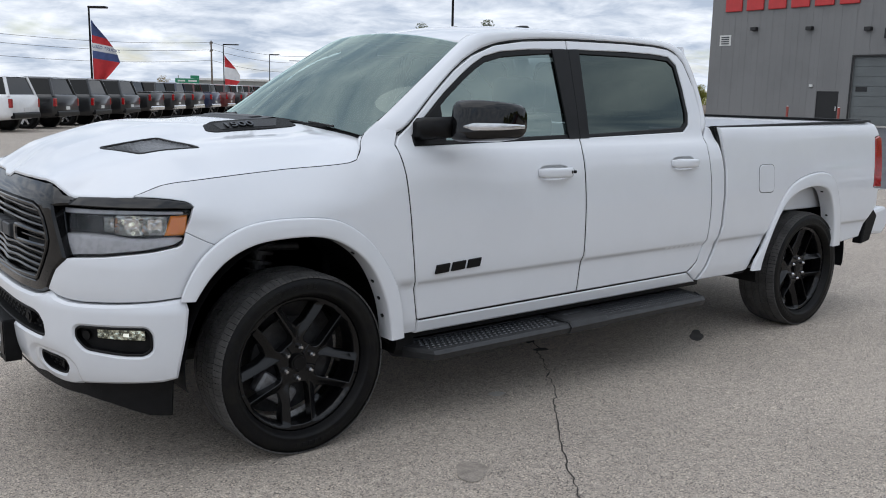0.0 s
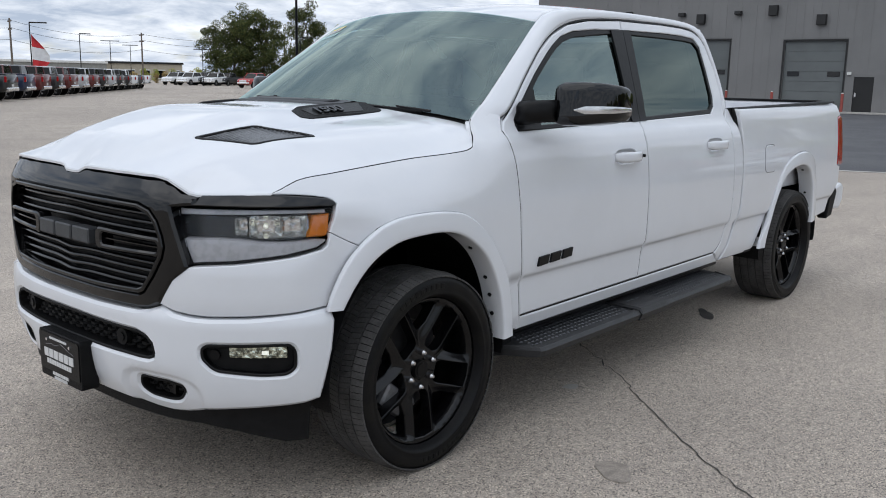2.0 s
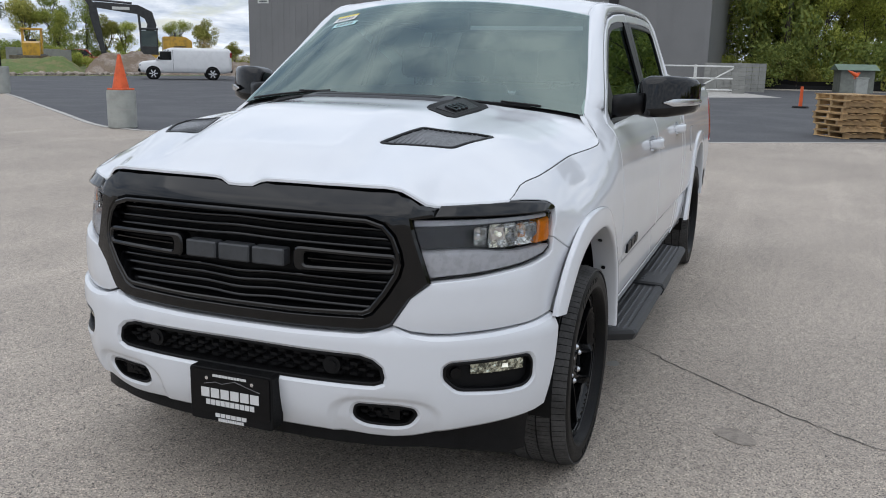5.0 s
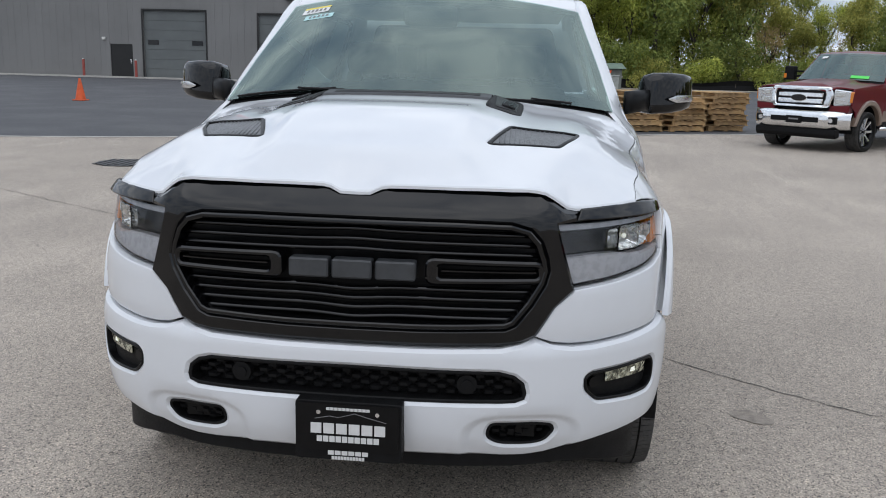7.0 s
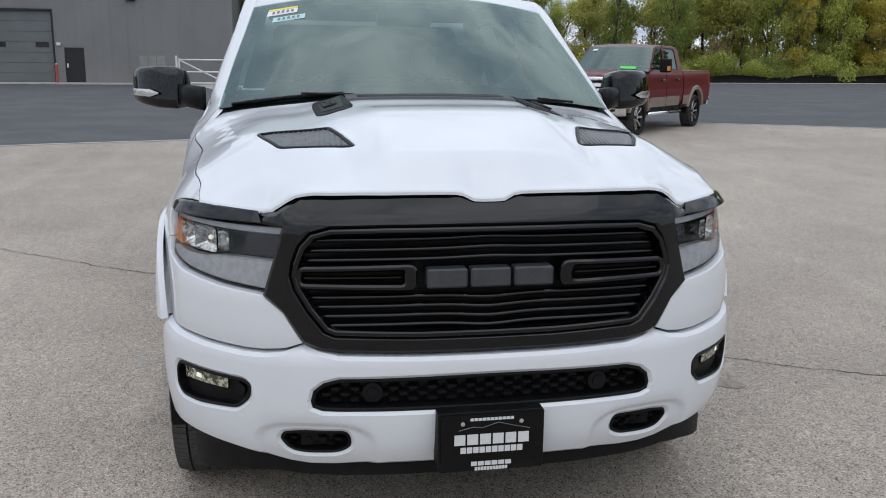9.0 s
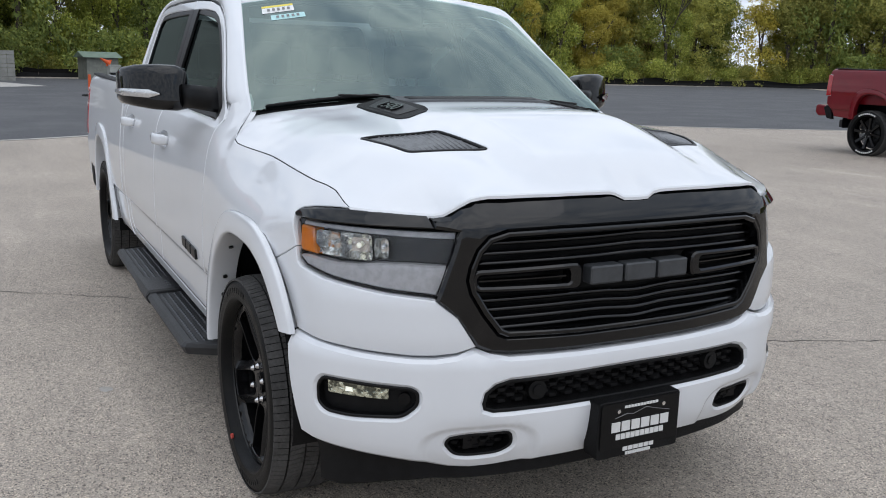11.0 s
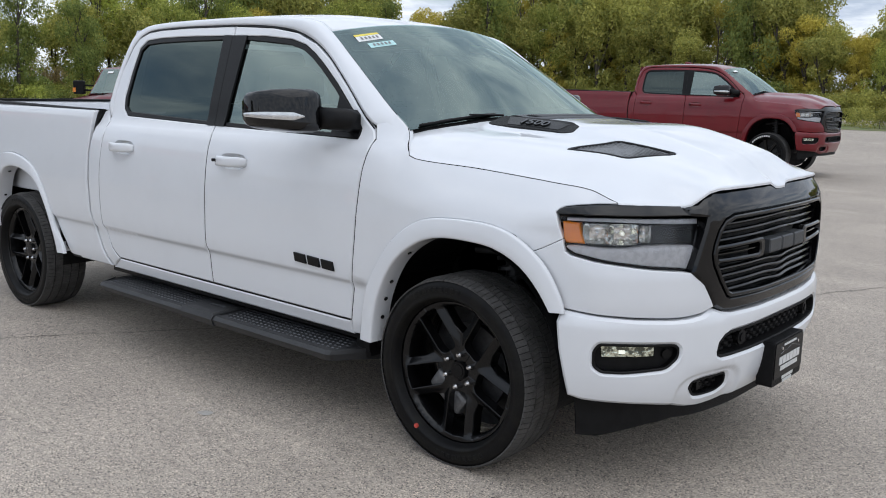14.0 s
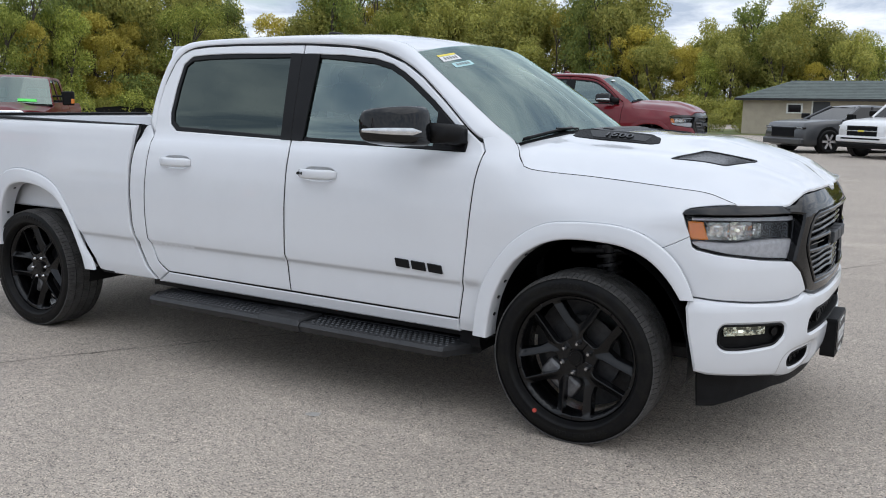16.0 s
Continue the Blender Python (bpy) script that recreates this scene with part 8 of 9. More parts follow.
def vehicle(name, label, category, group, at, paint, top, w, cab, axles, r, floor=0.42, bed=None, bright=True, bars="black_trim", slim=False):
    """A parked vehicle: top is its bonnet and deck line, cab the greenhouse. It looks to +x, front axle at x = 0."""
    car = thing(name, label, category, group, at)
    line = curve(top)
    x_front, x_rear = max(p[0] for p in top), min(p[0] for p in top)
    xs = np.linspace(x_front, x_rear, 34)
    rows = []
    for x in xs:
        e = min((x_front - x) / 0.35, 1.0, max((x - x_rear) / 0.15, 0) * 0.6 + 0.4)
        ww = w * (0.86 + 0.14 * math.sqrt(max(e, 0)))
        zt = line(x)
        zb = floor + 0.10 * (1 - min((x_front - x) / 0.3, 1)) + 0.10 * (1 - min((x - x_rear) / 0.4, 1))
        half = [(ww * 0.90, zb), (ww * 0.985, zb + 0.08), (ww, zb + 0.25 * (zt - zb)), (ww, zb + 0.62 * (zt - zb)), (ww * 0.975, zb + 0.86 * (zt - zb)), (ww * 0.93, zt - 0.02), (ww * 0.84, zt)]
        rows.append([(x, y, z) for y, z in half] + [(x, -y, z) for y, z in half[::-1]])
    loft("body", rows, paint, car, closed=True, caps=True)
    if bed:
        # a flat black sheet stands in for the shaded inside of the bed
        bm = bmesh.new()
        box(bm, bed[1] + 0.06, bed[0] - 0.04, -w * 0.80, w * 0.80, line(-3) - 0.02, line(-3) + 0.008)
        part("bed_opening", bm, "black_trim", car)
        for s in (1, -1):
            bm = bmesh.new()
            box(bm, bed[1], bed[0], s * w * 0.80, s * w * 0.90, line(-3) - 0.02, line(-3) + 0.05, 0.01)
            part("bed_rail", bm, paint, car)
        part("tailgate", box(bmesh.new(), bed[1] - 0.02, bed[1] + 0.08, -w * 0.82, w * 0.82, 0.75, line(-3) + 0.05, 0.02), paint, car)
    a0, a1, b0, b1, belt, roof, wt = cab
    # glasshouse
    base = [(a0, -w * 0.90), (a0 - 0.12, 0), (a0, w * 0.90)]
    bm = bmesh.new()
    lo = [(a0, w * 0.93, belt), (a1, w * 0.93, belt), (a1, -w * 0.93, belt), (a0, -w * 0.93, belt)]
    hi = [(b0, wt, roof - 0.06), (b1, wt, roof - 0.06), (b1, -wt, roof - 0.06), (b0, -wt, roof - 0.06)]
    vl, vh = [bm.verts.new(p) for p in lo], [bm.verts.new(p) for p in hi]
    for k in range(4):
        bm.faces.new((vl[k], vl[(k + 1) % 4], vh[(k + 1) % 4], vh[k]))
    bmesh.ops.recalc_face_normals(bm, faces=bm.faces)
    part("glass", bm, "car_glass", car, "dark reflecting glass")
    rows = []
    for x, dz in ((b0 + 0.05, -0.075), (b0 - 0.08, -0.02), ((b0 + b1) / 2, 0.0), (b1 + 0.1, -0.015), (b1 - 0.03, -0.07)):
        rows.append([(x, -wt - 0.012, roof - 0.075), (x, -wt + 0.02, roof - 0.03 + dz * 0.5), (x, -wt * 0.5, roof + dz), (x, 0, roof + 0.012 + dz), (x, wt * 0.5, roof + dz), (x, wt - 0.02, roof - 0.03 + dz * 0.5), (x, wt + 0.012, roof - 0.075)])
    loft("roof", rows, paint, car)
    n_mid = (0.45,) if (a0 - a1) < 2.6 else (0.36, 0.68)
    for s in (1, -1):
        for t in (0.0, *n_mid, 1.0):
            p0 = Vector((a0 + (a1 - a0) * t, s * (w * 0.93 + 0.006), belt - 0.02))
            p1 = Vector((b0 + (b1 - b0) * t, s * (wt + 0.006), roof - 0.06))
            bm = bmesh.new()
            cyl(bm, p0, p1, 0.055 if t in (0.0, 1.0) else 0.035, n=6)
            part("pillar", bm, paint if t in (0.0, 1.0) else "black_trim", car)
        bm = bmesh.new()
        box(bm, a0 - 0.25, a0 - 0.10, s * (w * 0.93), s * (w + 0.20), belt + 0.03, belt + 0.20, 0.03)
        part("door_mirror", bm, "black_trim", car)
        for x in axles:
            bm = bmesh.new()
            cyl(bm, (x, s * (w - 0.16), r + 0.03), (x, s * (w + 0.003), r + 0.03), r * 1.17, n=28)
            part("wheel_arch", bm, "black_trim", car)
            simple_wheel(car, x, s * (w - 0.07), r, bright)
        bm = bmesh.new()
        zl = line(x_front - 0.2)
        box(bm, x_front - (0.42 if slim else 0.32), x_front - 0.03, s * (w * 0.58), s * (w * 0.93), zl - (0.20 if slim else 0.28), zl - 0.12, 0.03)
        part("headlamp", bm, "black_gloss" if slim else "lamp_silver", car)
        if slim:
            part("lamp_strip", box(bmesh.new(), x_front - 0.30, x_front - 0.022, s * (w * 0.64), s * (w * 0.90), zl - 0.175, zl - 0.150, 0.006), "lamp_silver", car)
        bm = bmesh.new()
        box(bm, x_rear - 0.015, x_rear + 0.10, s * (w * 0.88), s * (w * 0.99), line(x_rear) - 0.38, line(x_rear) - 0.08, 0.02)
        part("tail_lamp", bm, "tail_red", car)
        for t in (0.3, 0.75):
            bm = bmesh.new()
            x = a0 + (a1 - a0) * t - 0.15
            box(bm, x - 0.11, x + 0.11, s * (w - 0.01), s * (w + 0.03), belt - 0.17, belt - 0.13, 0.01)
            part("door_handle", bm, bars if bars == "chrome" else paint, car)
    zf = line(x_front - 0.1)
    bm = bmesh.new()
    box(bm, x_front - 0.08, x_front + 0.015, -w * 0.56, w * 0.56, zf - 0.42, zf - 0.10, 0.03)
    part("grille", bm, "black_gloss" if bars != "chrome" else "chrome", car)
    for xx, m in ((x_front, bars), (x_rear, bars)):
        bm = bmesh.new()
        d = 0.10 if xx == x_front else -0.10
        box(bm, xx - d, xx + d * 0.6, -w * 0.93, w * 0.93, floor + 0.06, floor + 0.26, 0.05)
        part("bumper", bm, m, car)
    bm = bmesh.new()
    box(bm, x_rear - 0.02, x_rear + 0.02, -0.16, 0.16, floor + 0.30, floor + 0.42)
    part("plate", bm, "plate_white", car)
    return car


def lot_pickup(at, paint, bars="chrome", label="", group="pickups parked in rows"):
    return vehicle("pickup_truck", label, "pickup truck", group, at, paint, [(0.95, 1.00), (0.85, 1.08), (0.4, 1.17), (-0.55, 1.24), (-1.2, 1.30), (-2.7, 1.34), (-3.0, 1.34), (-4.85, 1.34)], 0.99,
                   (-0.50, -2.72, -1.05, -2.62, 1.24, 1.92, 0.72), (0, -3.75), 0.40, floor=0.45, bed=(-2.85, -4.80, 0.8), bars=bars)


def lot_suv(at, paint, bars="black_trim", label="", group="SUVs parked in a row", bright=True):
    return vehicle("suv", label, "SUV", group, at, paint, [(0.95, 0.95), (0.85, 1.05), (0.4, 1.13), (-0.5, 1.20), (-1.2, 1.25), (-4.0, 1.27), (-4.15, 1.20)], 1.0,
                   (-0.45, -4.05, -1.15, -3.85, 1.20, 1.90, 0.74), (0, -3.0), 0.40, floor=0.40, bright=bright, bars=bars)


row_dir, row_turn = Vector((-0.625, -0.780)), -38.5
slots = [("suv", "lot_white"), ("suv", "black_paint"), ("suv", "charcoal_paint"), ("suv", "black_paint"), ("pk", "black_paint"), ("pk", "black_paint"), ("pk", "charcoal_paint"), ("pk", "navy_paint"), ("pk", "brown_red"),
         ("pk", "charcoal_paint"), ("pk", "brown_red"), ("pk", "silver_paint"), ("pk", "brown_red"), ("pk", "black_paint"), ("pk", "silver_paint"), ("pk", "charcoal_paint"), ("pk", "black_paint"), ("pk", "lot_white"), ("pk", "grey_paint"), ("pk", "lot_white")]
made = {}
words = {"lot_white": "white", "black_paint": "black", "charcoal_paint": "charcoal", "navy_paint": "dark blue", "brown_red": "dark red", "silver_paint": "silver", "grey_paint": "grey", "bright_red": "bright red"}


def parked(kind, paint, m):
    if (kind, paint) in made:
        return copy_thing(made[kind, paint], m)
    lab = f"{words[paint]} {'SUV' if kind == 'suv' else 'crew-cab pickup truck'} parked on the concrete lot"
    made[kind, paint] = (lot_suv if kind == "suv" else lot_pickup)(m, paint, label=lab)
    return made[kind, paint]


rnd = random.Random(11)
d = 0.0
for k, (kind, paint) in enumerate(slots):
    tail = Vector((-5.4, -28.4)) + row_dir * d
    turn = row_turn + rnd.uniform(-2, 2)
    back = 4.15 if kind == "suv" else 4.85
    a = radians(turn)
    parked(kind, paint, pose(tail.x + back * math.cos(a), tail.y + back * math.sin(a), 0, 0, 0, turn))
    d += 3.2 + 0.05 * k
# far row, side on, with one bright red truck in front
for k in range(13):
    t = k / 12
    x, y = -86 - 17 * t, -131 + 10 * t
    parked("pk", ["lot_white", "lot_white", "charcoal_paint", "lot_white", "black_paint", "lot_white", "silver_paint"][k % 7], pose(x, y, 0, 0, 0, 200 + rnd.uniform(-12, 12)))
parked("pk", "bright_red", pose(-67.8, -91.0, 0, 0, 0, 17))
for k in range(6):
    parked("pk", ["lot_white", "silver_paint", "black_paint", "lot_white", "charcoal_paint", "lot_white"][k], pose(-78 - 3.6 * k, -98 + 3.0 * k, 0, 0, 0, 20))
parked("suv", "bright_red", pose(-70.4, -65.7, 0, 0, 0, 132))
for x, y, paint in ((-71.0, -113.9, "lot_white"), (-71.7, -111.1, "lot_white"), (-74.4, -111.7, "black_paint"), (-75.2, -109.9, "lot_white"), (-77.8, -110.6, "charcoal_paint"), (-79.7, -101.6, "lot_white"), (-84.2, -104.4, "black_paint"), (-88.2, -106.3, "charcoal_paint"), (-92.3, -108.1, "black_paint")):
    parked("pk", paint, pose(x, y, 0, 0, 0, 20 + rnd.uniform(-6, 6)))
# beside the small hut
white_suv = lot_suv(pose(-0.81, 27.26, 0, 0, 0, 232) @ Matrix.Scale(1.08, 4), "lot_white", "lot_white", "white SUV with a split black grille parked by the hut", "")
for z0, z1 in ((0.785, 0.815), (0.945, 0.960)):
    part("grille_bar", box(bmesh.new(), 0.93, 0.985, -0.575, 0.575, z0, z1, 0.006), "lamp_silver", white_suv)
part("badge_block", box(bmesh.new(), 0.96, 0.995, -0.11, 0.11, 0.775, 0.825, 0.01), "sticker_yellow", white_suv, "plain gold badge block")
part("lower_slot", box(bmesh.new(), 0.93, 1.014, -0.72, 0.72, 0.55, 0.60, 0.008), "black_gloss", white_suv)
part("lower_lip", box(bmesh.new(), 0.55, 0.975, -0.93, 0.93, 0.30, 0.455, 0.04), "black_trim", white_suv)
sedan = vehicle("sedan", "dark grey sedan with bright wheels parked by the hut", "car", "", pose(-3.50, 29.50, 0, 0, 0, 228) @ Matrix.Scale(1.15, 4), "grey_paint",
                [(0.92, 0.68), (0.88, 0.82), (0.80, 0.90), (0.4, 0.965), (-0.6, 1.02), (-1.5, 1.03), (-3.0, 1.04), (-3.9, 1.02), (-4.05, 0.92)], 0.95, (-0.55, -3.45, -1.35, -2.75, 1.00, 1.47, 0.60), (0, -3.05), 0.36, floor=0.20, bars="grey_paint", slim=True)
part("lower_inlet", box(bmesh.new(), 0.86, 0.935, -0.60, 0.60, 0.34, 0.46, 0.02), "black_trim", sedan)
for s in (1, -1):
    part("fog_lamp", box(bmesh.new(), 0.80, 0.90, s * 0.66, s * 0.82, 0.38, 0.45, 0.02), "lamp_silver", sedan)
van = vehicle("panel_van", "plain white panel van parked before the rubble", "van", "", pose(-43.0, -36.3, 0, 0, 0, -51), "lot_white",
              [(0.85, 0.95), (0.75, 1.05), (0.3, 1.15), (-0.2, 1.2), (-0.9, 1.92), (-1.2, 1.98), (-4.7, 1.98), (-4.8, 1.8)], 0.99, (-0.20, -1.25, -0.75, -1.2, 1.22, 1.90, 0.93), (0, -3.6), 0.38, floor=0.42)
for s in (1, -1):
    part("side_window", box(bmesh.new(), -1.12, -0.42, s * 0.985, s * 1.0, 1.22, 1.74, 0.01), "car_glass", van)
    part("door_seam", box(bmesh.new(), -1.22, -1.205, s * 0.985, s * 0.998, 0.6, 1.85), "black_trim", van)

# ---- hut at the edge of the lot ----
M["siding"] = material("siding", (0.40, 0.35, 0.27), 0.7, vary=0.1, scale=1.5, fine=0.05, fine_scale=30)
M["hut_roof"] = material("hut_roof", (0.095, 0.115, 0.105), 0.8, vary=0.2, scale=2, fine=0.2, fine_scale=25, random_tone=0.06)
M["digger_yellow"] = material("digger_yellow", (0.60, 0.34, 0.03), 0.45, coat=0.3, vary=0.2, scale=3, second=(0.42, 0.24, 0.03))
M["digger_dark"] = material("digger_dark", (0.035, 0.036, 0.038), 0.5, vary=0.3, scale=4)
M["road_sign"] = material("road_sign", (0.01, 0.20, 0.10), 0.5, vary=0.05, scale=2)
M["soil"] = material("soil", (0.20, 0.15, 0.11), 0.95, vary=0.3, scale=1.2, fine=0.35, fine_scale=14, second=(0.30, 0.25, 0.21))
M["rubble"] = material("rubble", (0.30, 0.25, 0.21), 0.9, vary=0.3, scale=2, fine=0.2, fine_scale=20, random_tone=0.35)
M["pole_wood"] = material("pole_wood", (0.16, 0.13, 0.105), 0.9, vary=0.2, scale=2, fine=0.2, fine_scale=30)

hut = thing("hut", "low beige-sided hut with a green-grey hipped roof", "hut")
HX0, HX1, HY0, HY1, HZ = -10.2, 1.5, 50.2, 56.2, 2.12
wall = part("wall", box(bmesh.new(), HX0, HX1, HY0, HY1, 0, HZ), "siding", hut)
for k in range(14):
    z = 0.06 + k * 0.147
    bm = bmesh.new()
    prism(bm, [(HY0 - 0.004, z), (HY0 - 0.022, z), (HY0 - 0.006, z + 0.147), (HY0 - 0.004, z + 0.147)], HX0 - 0.01, HX1 + 0.01, axis="x")
    part("siding_board", bm, "siding", wall)
    bm = bmesh.new()
    prism(bm, [(HX0 - 0.004, z), (HX0 - 0.022, z), (HX0 - 0.006, z + 0.147), (HX0 - 0.004, z + 0.147)], HY0, HY1, axis="y")
    part("siding_board", bm, "siding", wall)
o = 0.45
v = [(HX0 - o, HY0 - o, HZ), (HX1 + o, HY0 - o, HZ), (HX1 + o, HY1 + o, HZ), (HX0 - o, HY1 + o, HZ), (HX0 + 2.2, 53.2, 3.22), (HX1 - 2.2, 53.2, 3.22)]
roof = shaped("roof", v, [(0, 1, 5, 4), (1, 2, 5), (2, 3, 4, 5), (3, 0, 4), (3, 2, 1, 0)], "hut_roof", hut, smooth=False)
for k in range(12):
    t = (k + 0.5) / 12
    a, b = Vector(v[0]).lerp(Vector(v[4]), t), Vector(v[1]).lerp(Vector(v[5]), t)
    bm = bmesh.new()
    box(bm, a.x, b.x, a.y - 0.16, a.y + 0.10, a.z - 0.012, a.z + 0.012, m=None)
    bmesh.ops.rotate(bm, cent=(0, a.y, a.z), matrix=Matrix.Rotation(math.atan2(1.1, 3.45), 3, "X"), verts=bm.verts)
    part("roof_strip", bm, "hut_roof", roof)
part("fascia_board", box(bmesh.new(), HX0 - o, HX1 + o, HY0 - o - 0.02, HY0 - o + 0.01, HZ - 0.13, HZ + 0.01, 0.004), "lamp_grey", roof)
win = part("window", box(bmesh.new(), -7.75, -6.85, HY0 - 0.05, HY0 + 0.02, 1.26, 1.84, 0.01), "off_white", hut)
part("pane", box(bmesh.new(), -7.65, -6.95, HY0 - 0.056, HY0, 1.34, 1.76), "black_gloss", win)
door = part("door", box(bmesh.new(), -6.3, -5.4, HY0 - 0.04, HY0 + 0.02, 0.05, 1.95, 0.01), "grey_plastic", hut)
part("door_frame", box(bmesh.new(), -6.38, -6.3, HY0 - 0.05, HY0 + 0.02, 0.02, 2.0, 0.004), "off_white", door)
# low soil and gravel strip before the hut
sheet("grass_verge", [(-22, 49), (-12, 47.4), (-2, 48.0), (-2, 52), (-12, 60), (-24, 62)], 0.016, "grass", "rough grass beside the hut", "grass")

# ---- earthworks beyond the asphalt ----
def mound(name, label, cx, cy, rx, ry, turn, h, mat, seed, n=40):
    rnd = random.Random(seed)
    bumps = [(rnd.uniform(-0.8, 0.8), rnd.uniform(-0.8, 0.8), rnd.uniform(0.15, 0.4), rnd.uniform(-0.25, 0.35)) for _ in range(26)]
    v, f = [], []
    c, s = math.cos(turn), math.sin(turn)
    for i in range(n + 1):
        for j in range(n + 1):
            a, b = -1 + 2 * i / n, -1 + 2 * j / n
            e = max(0.0, 1 - a * a) * max(0.0, 1 - b * b)
            z = h * e ** 0.7 * (1 + sum(q * math.exp(-((a - x) ** 2 + (b - y) ** 2) / r ** 2) for x, y, r, q in bumps)) * (0.92 + 0.16 * rnd.random()) - 0.03
            v.append((cx + c * a * rx - s * b * ry, cy + s * a * rx + c * b * ry, z))
    for i in range(n):
        for j in range(n):
            k = i * (n + 1) + j
            f.append((k, k + n + 1, k + n + 2, k + 1))
    ob = shaped(name, v, f, mat, label=label)
    return tagged(ob, label, "mound", "earth mounds")


mound("earth_mound", "grassy earth mound under the bulldozer", -48.2, -52.0, 5.2, 4.0, 0.75, 0.95, "grass", 3)
mound("earth_mound", "bare soil mound with weeds", -42.0, -52.5, 3.6, 2.6, 0.9, 0.55, "soil", 4)
mound("earth_mound", "heap of broken stone and soil", -52.5, -46.0, 3.6, 2.4, 2.3, 1.35, "soil", 5)
mound("earth_mound", "low soil bank behind the van", -58.0, -42.5, 6.5, 2.2, 2.3, 0.8, "soil", 6)
rnd = random.Random(8)
stone_mesh = []
for k in range(4):
    bm = bmesh.new()
    bmesh.ops.create_icosphere(bm, subdivisions=1, radius=1)
    for q in bm.verts:
        q.co *= rnd.uniform(0.7, 1.15)
        q.co.z *= 0.7
    me = bpy.data.meshes.new("stone")
    bm.to_mesh(me)
    bm.free()
    me.materials.append(M["rubble"])
    stone_mesh.append(me)
heap = thing("rubble_heap", "broken stones along the edge of the asphalt", "rubble")
for k in range(150):
    t = rnd.random()
    x, y = (-41.0 - 9.5 * t, -47.0 + 3.6 * t) if k % 3 else (-50.6 - 2.6 * t, -44.4 - 1.0 * t)
    st = new("stone", stone_mesh[k % 4])
    st.parent = heap
    r = rnd.uniform(0.08, 0.30)
    st.matrix_basis = Matrix.Translation((x + rnd.gauss(0, 0.7), y + rnd.gauss(0, 0.7), r * 0.3 + (0.35 * rnd.random() if k % 3 == 0 else 0))) @ Matrix.Rotation(rnd.uniform(0, 6), 4, "Z") @ Matrix.Diagonal((r * 1.3, r, r, 1))
# ---- retaining wall ----
wall_far = thing("retaining_wall", "plain grey retaining wall behind the mound", "wall")
d = Vector((-62.6 + 58.9, -62.4 + 65.9, 0)).normalized()
for k in range(6):
    bm = bmesh.new()
    box(bm, -0.46, 0.46, -0.15, 0.15, 0, 1.95 - 0.03 * k, 0.015, m=Matrix.Translation((-58.9, -65.9, 0)) @ Matrix.Translation(d * (0.45 + 0.93 * k)) @ Matrix.Rotation(math.atan2(d.y, d.x), 4, "Z"))
    part("panel", bm, "block_wall", wall_far)

# ---- excavator, side on: local x runs towards its arm ----
dig = thing("excavator", "yellow excavator with a black boom and cab", "excavator", "", pose(-60.4, -49.9, 0, 0, 0, -49))
for s in (1, -1):
    bm = bmesh.new()
    prism(bm, rounded([(-1.9, 0.05), (1.9, 0.05), (2.15, 0.5), (1.8, 0.92), (-1.8, 0.92), (-2.15, 0.5)], 0.15), s * 0.85, s * 1.45, bevel=0.03)
    tr = part("track", bm, "digger_dark", dig)
    for x in (-1.2, -0.4, 0.4, 1.2):
        part("roller", cyl(bmesh.new(), (x, s * 1.44, 0.35), (x, s * 1.48, 0.35), 0.2, n=14), "dark_metal", tr)
part("turntable", cyl(bmesh.new(), (0, 0, 0.85), (0, 0, 1.2), 0.8, n=24), "digger_dark", dig)
part("deck", box(bmesh.new(), -2.6, 1.5, -1.4, 1.4, 1.15, 1.55, 0.05), "digger_yellow", dig)
bm = bmesh.new()
prism(bm, rounded([(-2.75, 1.3), (-0.35, 1.3), (-0.35, 3.05), (-2.2, 3.05), (-2.75, 2.7)], 0.15), -1.38, 1.38, bevel=0.04)
eng = part("engine_cover", bm, "digger_yellow", dig)
for k in range(5):
    part("louvre", box(bmesh.new(), -2.2, -1.2, 1.375, 1.40, 1.75 + k * 0.12, 1.80 + k * 0.12), "digger_dark", eng)
part("exhaust", cyl(bmesh.new(), (-1.4, 0.4, 3.0), (-1.4, 0.4, 3.4), 0.08), "digger_dark", eng)
cabx = thing("cab", "", "")
cabx.parent = dig
for x, y in ((0.1, 0.45), (1.45, 0.45), (0.1, 1.38), (1.45, 1.38)):
    part("post", box(bmesh.new(), x - 0.05, x + 0.05, y - 0.05, y + 0.05, 1.5, 3.6, 0.01), "digger_dark", cabx)
part("roof", box(bmesh.new(), 0.0, 1.55, 0.38, 1.45, 3.55, 3.72, 0.04), "digger_dark", cabx)
part("door", box(bmesh.new(), 0.1, 1.45, 1.36, 1.42, 1.5, 2.2, 0.02), "digger_dark", cabx)
part("pane", box(bmesh.new(), 0.15, 1.40, 1.37, 1.385, 2.2, 3.5), "dark_glass", cabx)
part("seat", box(bmesh.new(), 0.25, 0.8, 0.7, 1.15, 1.5, 2.7, 0.06), "digger_dark", cabx)


